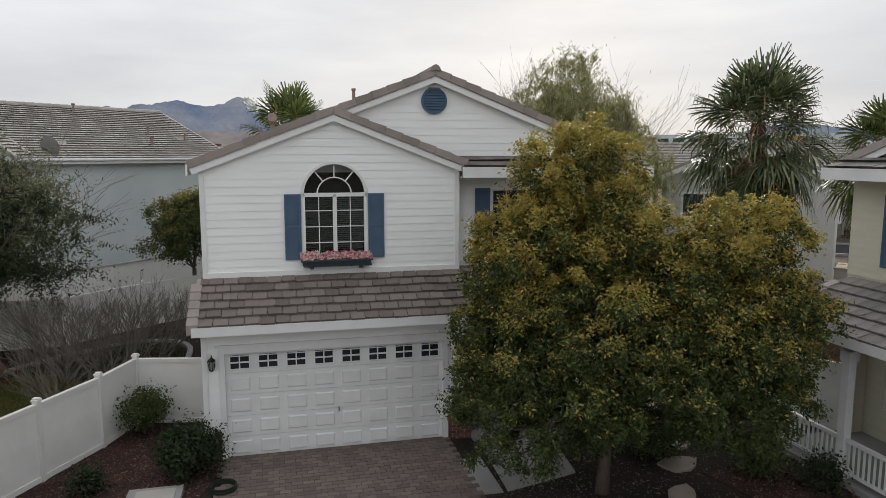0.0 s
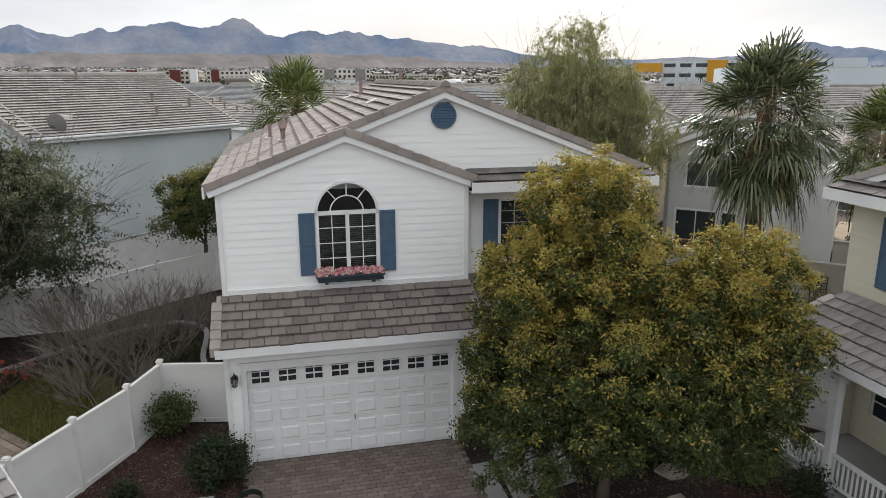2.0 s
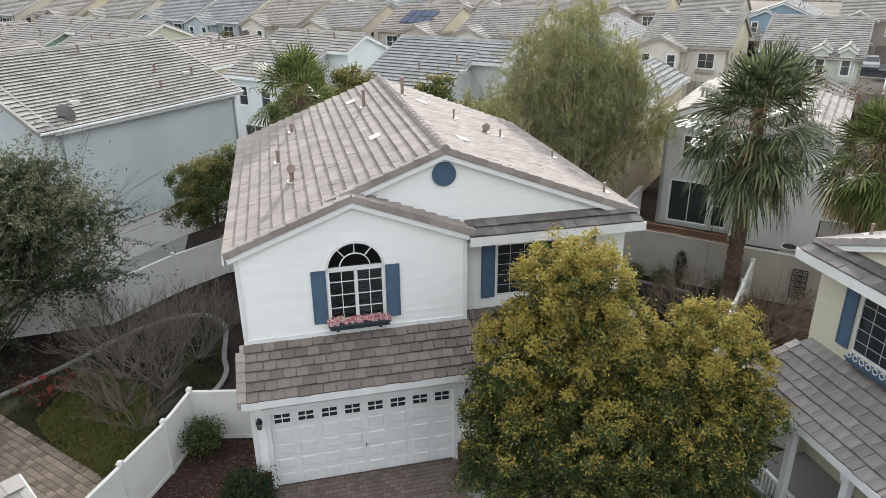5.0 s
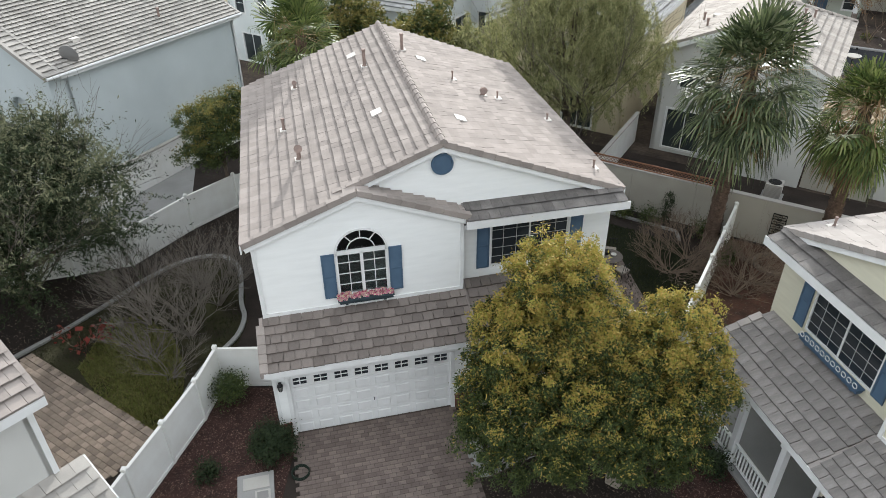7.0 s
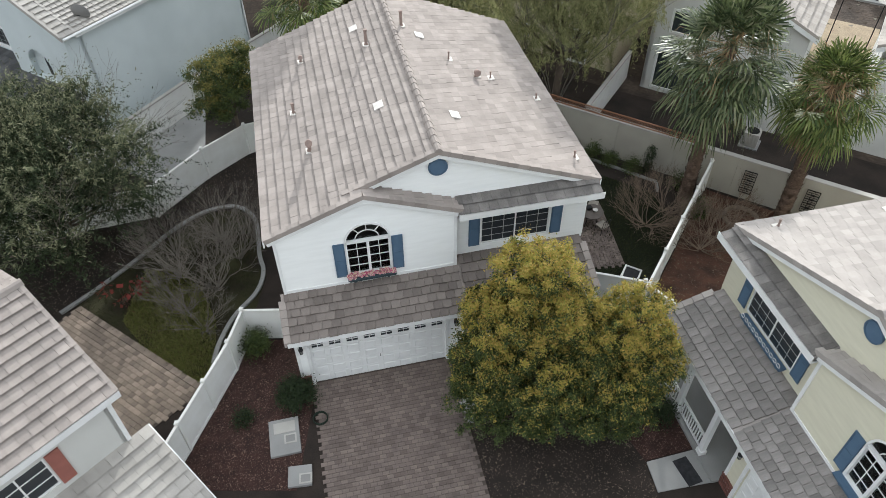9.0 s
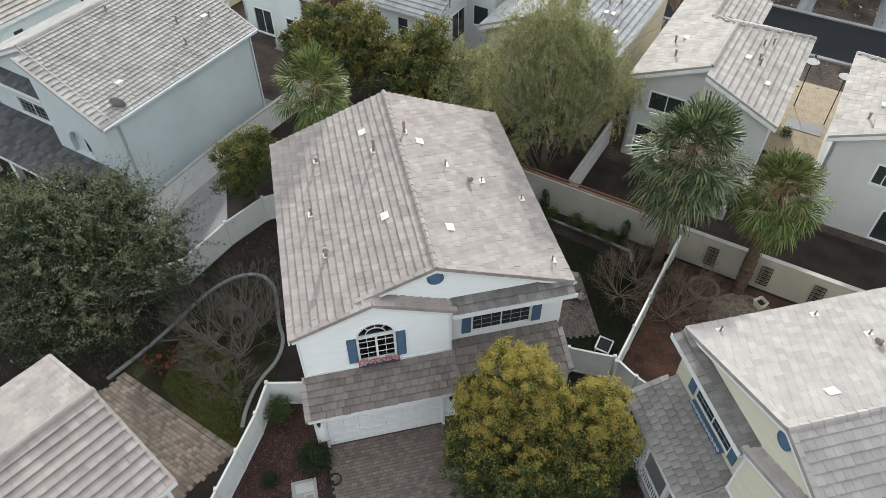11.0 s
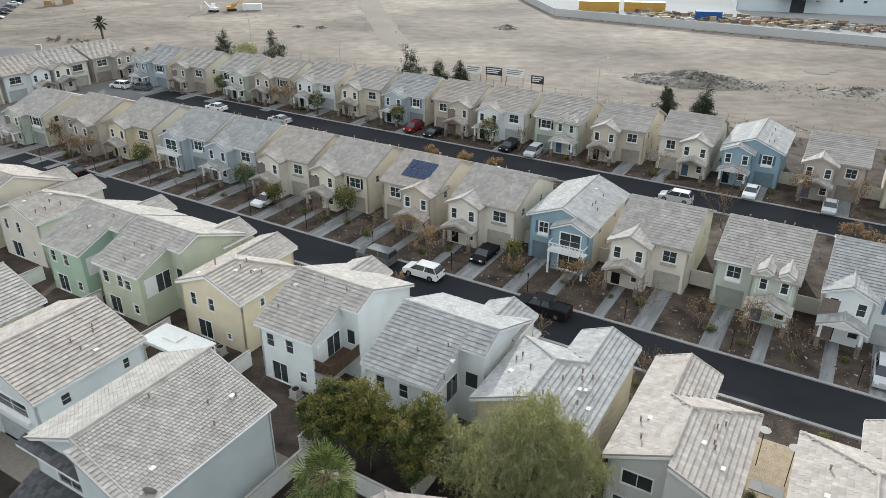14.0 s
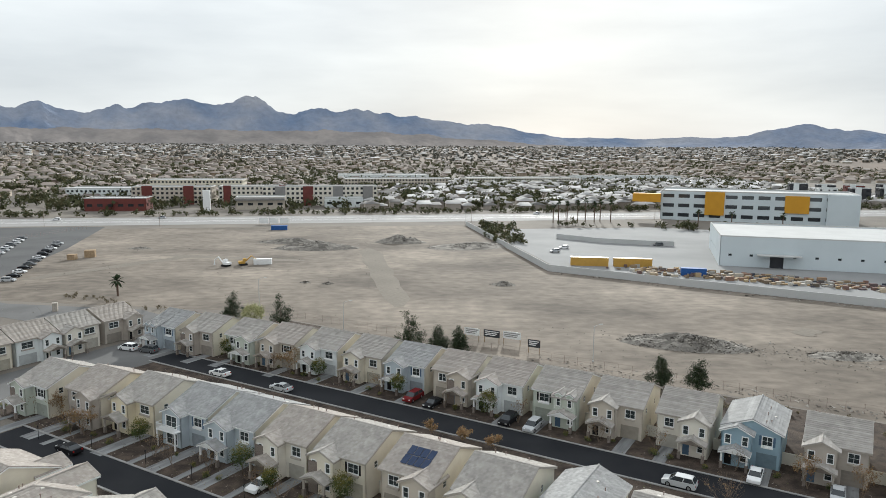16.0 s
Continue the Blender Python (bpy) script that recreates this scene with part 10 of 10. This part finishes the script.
tagged(part("path", mb, CONCRETE, m=at_street(0, 0)), "pale concrete slab at the end of the gravel yard", "path", "", "structure")

# back-yard things
def chair(x, y, rot, mat, label):
    th = base("patio_chair", pose(x, y, 0.03, 0, 0, rot), label, "chair")
    for a in (-0.26, 0.26):
        for b in (-0.26, 0.26):
            mb = MB()
            mb.box(a - 0.02, b - 0.02, 0, a + 0.02, b + 0.02, 0.42 if b < 0 else 0.9)
            part("leg", mb, mat, th)
    mb = MB()
    mb.box(-0.28, -0.28, 0.42, 0.28, 0.28, 0.46)
    part("seat", mb, mat, th)
    mb = MB()
    mb.box(-0.28, 0.24, 0.5, 0.28, 0.28, 0.95)
    part("backrest", mb, mat, th)


chair(15.2, 21.6, 40, surface("blue_canvas", (0.03, 0.06, 0.28), None, 3, 0.8, 0.1), "blue folding patio chair on the pavers")
chair(16.6, 20.8, 120, surface("red_canvas", (0.28, 0.03, 0.03), None, 3, 0.8, 0.1), "red folding patio chair on the pavers")
mb = MB()
mb.prism([(1.9 * math.cos(a), 1.75 * math.sin(a), 0) for a in [k * math.pi / 12 for k in range(24)]], (0, 0, 0.03))
round_patio = tagged(part("round_patio", mb, PAVER_BED, m=pose(15.4, 22.55, 0.0)), "round cobbled patio by the garden wall", "paving", "", "structure")
mb = MB()
rng_c = random.Random(41)
for k in range(1, 11):
    n = max(6, int(2 * math.pi * k * 0.17 / 0.2))
    for q in range(n):
        a0, a1 = (q + 0.06) * 2 * math.pi / n + k, (q + 0.94) * 2 * math.pi / n + k
        r0, r1 = k * 0.17 - 0.075, k * 0.17 + 0.075
        mb.prism([(r * math.cos(a), r * math.sin(a), 0.03) for r, a in ((r0, a0), (r1, a0), (r1, a1), (r0, a1))], (0, 0, 0.03 + rng_c.uniform(0, 0.012)))
part("cobbles", mb, REST["tan_paver"], round_patio, "", "stuff")
mb = MB()
for q in range(26):
    a = q * 2 * math.pi / 26
    p = Vector((0.75 * math.cos(a), 0.75 * math.sin(a), 0))
    t = Vector((-math.sin(a), math.cos(a), 0)) * 0.08
    o = Vector((math.cos(a), math.sin(a), 0)) * 0.09
    mb.prism([p - t - o, p - t + o, p + t + o, p + t - o][::-1], (0, 0, 0.13 + rng_c.uniform(0, 0.03)))
tagged(part("bed_edging", mb, REST["tan_paver"], m=pose(13.85, 24.65, 0.0)), "low ring of edging blocks round a bed", "edging", "", "structure")
pot = base("planter", pose(16.41, 23.43, 0.02, 0, 0, 25), "tan tapered square planter by the garden wall", "planter")
for k in range(4):
    mb = MB(Matrix.Rotation(k * math.pi / 2, 4, "Z"))
    mb.prism([(-0.19, -0.2, 0), (0.19, -0.2, 0), (0.27, -0.28, 0.5), (-0.27, -0.28, 0.5)], (0, 0.03, 0))
    part("side", mb, SIDE_FENCE, pot)
mb = MB()
mb.box(-0.17, -0.17, 0.02, 0.17, 0.17, 0.36)
part("soil", mb, YARD_SOIL, pot)
low_chair = base("garden_chair", pose(7.93, 20.7, 0.03, 0, 0, -28), "low white plastic garden chair with a dark seat", "chair")
mb = MB()
mb.tube([(-0.34, -0.36, 0.3), (-0.34, 0.36, 0.42), (0.34, 0.36, 0.42), (0.34, -0.36, 0.3), (-0.34, -0.36, 0.3)], [0.05] * 5, 7)
part("frame", mb, VINYL, low_chair)
for sx in (-0.32, 0.32):
    for sy, z in ((-0.33, 0.3), (0.33, 0.4)):
        mb = MB()
        mb.tube([(sx, sy, 0), (sx, sy, z)], [0.035, 0.035], 6)
        part("leg", mb, VINYL, low_chair)
mb = MB()
mb.prism([(-0.3, -0.32, 0.27), (0.3, -0.32, 0.27), (0.3, 0.32, 0.37), (-0.3, 0.32, 0.37)], (0, 0, 0.03))
part("seat", mb, BLACK_METAL, low_chair, "dark seat")
mb = MB()
edge = [(6.0, 30.06), (7.96, 28.92), (10.45, 27.36), (10.36, 26.6)]
for (ax, ay), (bx, by) in zip(edge, edge[1:]):
    d = Vector((bx - ax, by - ay, 0)).normalized()
    o = Vector((-d.y, d.x, 0)) * 0.07
    a, b = Vector((ax, ay, 0)) + d * 0.08, Vector((bx, by, 0)) - d * 0.003
    mb.prism([a - o, b - o, b + o, a + o], (0, 0, 0.1))
tagged(part("lawn_kerb", mb, CONCRETE), "pale concrete edging of the back lawn", "kerb", "", "structure")
sheet("bark_bed", [sxy(-2.35, 19.9), sxy(1.0, 19.4), sxy(8.0, 21.5), sxy(8.0, 29.6), sxy(-2.35, 29.6)], 0.022, surface("rust_bark", (0.115, 0.058, 0.04), (0.045, 0.028, 0.022), 1.2, 0.95, 0.8, 22, 0.4, dist=0.05), "rust-brown bark of the neighbour's back garden", "planting bed")
bush(11.75, 24.9, 0.55, 0.4, "dark green bush beside the garden fence", 743, None, 0.05, 4200)

sheet("gravel_yard", [sxy(-0.8, 42.0), sxy(3.2, 42.0), sxy(3.0, 51.5), sxy(-0.3, 51.5)], 0.03, GRAVEL, "tan gravel of a narrow side yard", "gravel")
sheet("side_path", [sxy(-31.5, 16.0), sxy(-25.2, 16.4), sxy(-25.8, 19.2), sxy(-31.0, 24.6), sxy(-34.0, 24.6)], 0.03, CONCRETE, "pale concrete slab behind the fence", "path")
pc = base("patio_cover", at_street(-51.0, 32.8), "pale flat patio cover on posts", "patio cover")
mb = MB()
mb.box(0, 0, 2.6, 6.6, 3.0, 2.75)
mb.box(-0.1, -0.1, 2.45, 6.7, 0.0, 2.78)
mb.box(1.8, 1.0, 2.75, 3.6, 2.2, 2.95)
part("roof", mb, VINYL, pc)
for x, y in ((0.1, 0.1), (6.4, 0.1), (0.1, 2.8), (6.4, 2.8)):
    mb = MB()
    mb.box(x - 0.08, y - 0.08, 0, x + 0.08, y + 0.08, 2.6)
    part("post", mb, VINYL, pc)

# back patio with a round table, behind the white house
BP = [(0.0, 0.0), (4.2, 0.0), (4.2, 2.2), (0.0, 2.2)]
pavers("back_patio", pose(7.9, 21.6, 0.0, 0, 0, 97), tri_in(BP), 0, 4.2, 0, 2.2, PAVER, BP, "dark block paving of the small back patio", seed=6)
TABLE_TOP = surface("dark_table_top", (0.13, 0.11, 0.1), (0.09, 0.078, 0.07), 5, 0.7, 0.2, 40, 0.15)
CERAMIC = surface("pale_ceramic", (0.55, 0.53, 0.5), (0.46, 0.44, 0.41), 8, 0.5, 0.05)


def ring(r, z, n=24):
    return [(r * math.cos(2 * math.pi * k / n), r * math.sin(2 * math.pi * k / n), z) for k in range(n)]


table = base("patio_table", pose(6.72, 24.35, 0.06), "round dark patio table on the back patio", "table")
mb = MB()
mb.prism(ring(0.54, 0.66), (0, 0, 0.035))
mb.prism(ring(0.5, 0.63), (0, 0, 0.03))
part("tabletop", mb, TABLE_TOP, table)
for k in range(4):
    a = math.pi / 4 + k * math.pi / 2
    mb = MB()
    mb.tube([(0.42 * math.cos(a), 0.42 * math.sin(a), 0.0), (0.3 * math.cos(a), 0.3 * math.sin(a), 0.35), (0.4 * math.cos(a), 0.4 * math.sin(a), 0.635)], [0.022, 0.02, 0.02], 6)
    part("leg", mb, BLACK_METAL, table)
mb = MB()
mb.tube([(0, 0, 0), (0, 0, 0.03), (0, 0, 0.075), (0, 0, 0.035)], [0.06, 0.1, 0.12, 0.07], 14)
tagged(part("bowl", mb, CERAMIC, m=pose(6.88, 24.38, 0.756)), "small pale bowl on the patio table", "bowl")
mb = MB()
mb.box(-0.1, -0.1, 0, 0.1, 0.1, 0.13)
mb.box(-0.12, -0.12, 0.13, 0.12, 0.12, 0.155)
lantern = tagged(part("lantern", mb, BLACK_METAL, m=pose(6.6, 24.5, 0.756, 0, 0, 20)), "small black square lantern on the patio table", "lantern")


def patio_chair(x, y, rot):
    th = base("patio_chair", pose(x, y, 0.06, 0, 0, rot), "dark metal patio chair with a tan seat", "chair", "patio chairs")
    mb = MB()
    mb.box(-0.23, -0.22, 0.4, 0.23, 0.22, 0.45)
    part("seat", mb, BARK_PALE, th, "tan seat cushion")
    for sx in (-0.22, 0.22):
        for sy in (-0.2, 0.2):
            mb = MB()
            mb.tube([(sx, sy, 0.0), (sx * 0.97, sy * 0.97, 0.4)], [0.014, 0.014], 6)
            part("leg", mb, BLACK_METAL, th)
    mb = MB()
    for sx in (-0.22, -0.07, 0.07, 0.22):
        mb.tube([(sx, -0.2, 0.4), (sx, -0.26, 0.86)], [0.012, 0.012], 5)
    mb.tube([(-0.23, -0.26, 0.86), (0.23, -0.26, 0.86)], [0.016, 0.016], 6)
    part("backrest", mb, BLACK_METAL, th)


patio_chair(7.15, 23.72, 35)
patio_chair(6.95, 25.2, 165)

# doorstep of the cream house
sheet("bark_bed", [(6.95, 12.15), (8.75, 12.65), (8.0, 15.1), (5.7, 14.6)], 0.03, MULCH, "red-brown bark bed before the porch", "planting bed")
scatter("bark_chips", [(6.95, 12.15), (8.75, 12.65), (8.0, 15.1), (5.7, 14.6)], 1800, 812, 0.05, CHIPS, "red-brown bark chips before the porch", "bark chips", 0.034, False)
sheet("front_walk", [(6.98, 12.1), (7.15, 11.0), (9.2, 11.4), (8.72, 12.58)], 0.06, CONCRETE, "grey concrete landing before the porch", "path")
mb = MB()
mb.box(-0.27, -0.5, 0, 0.27, 0.5, 0.018)
mb.box(-0.24, -0.47, 0.018, 0.24, 0.47, 0.024)
mat_ob = tagged(part("doormat", mb, surface("dark_doormat", (0.022, 0.022, 0.024), (0.04, 0.04, 0.043), 6, 0.95, 0.5, 70, 0.3), m=pose(8.3, 11.75, 0.062, 0, 0, 21)), "dark grey doormat on the concrete landing", "doormat")
bush(7.9, 13.9, 0.42, 0.3, "small dark bush before the porch rail", 741, [L_PINE], 0.04, 2200)
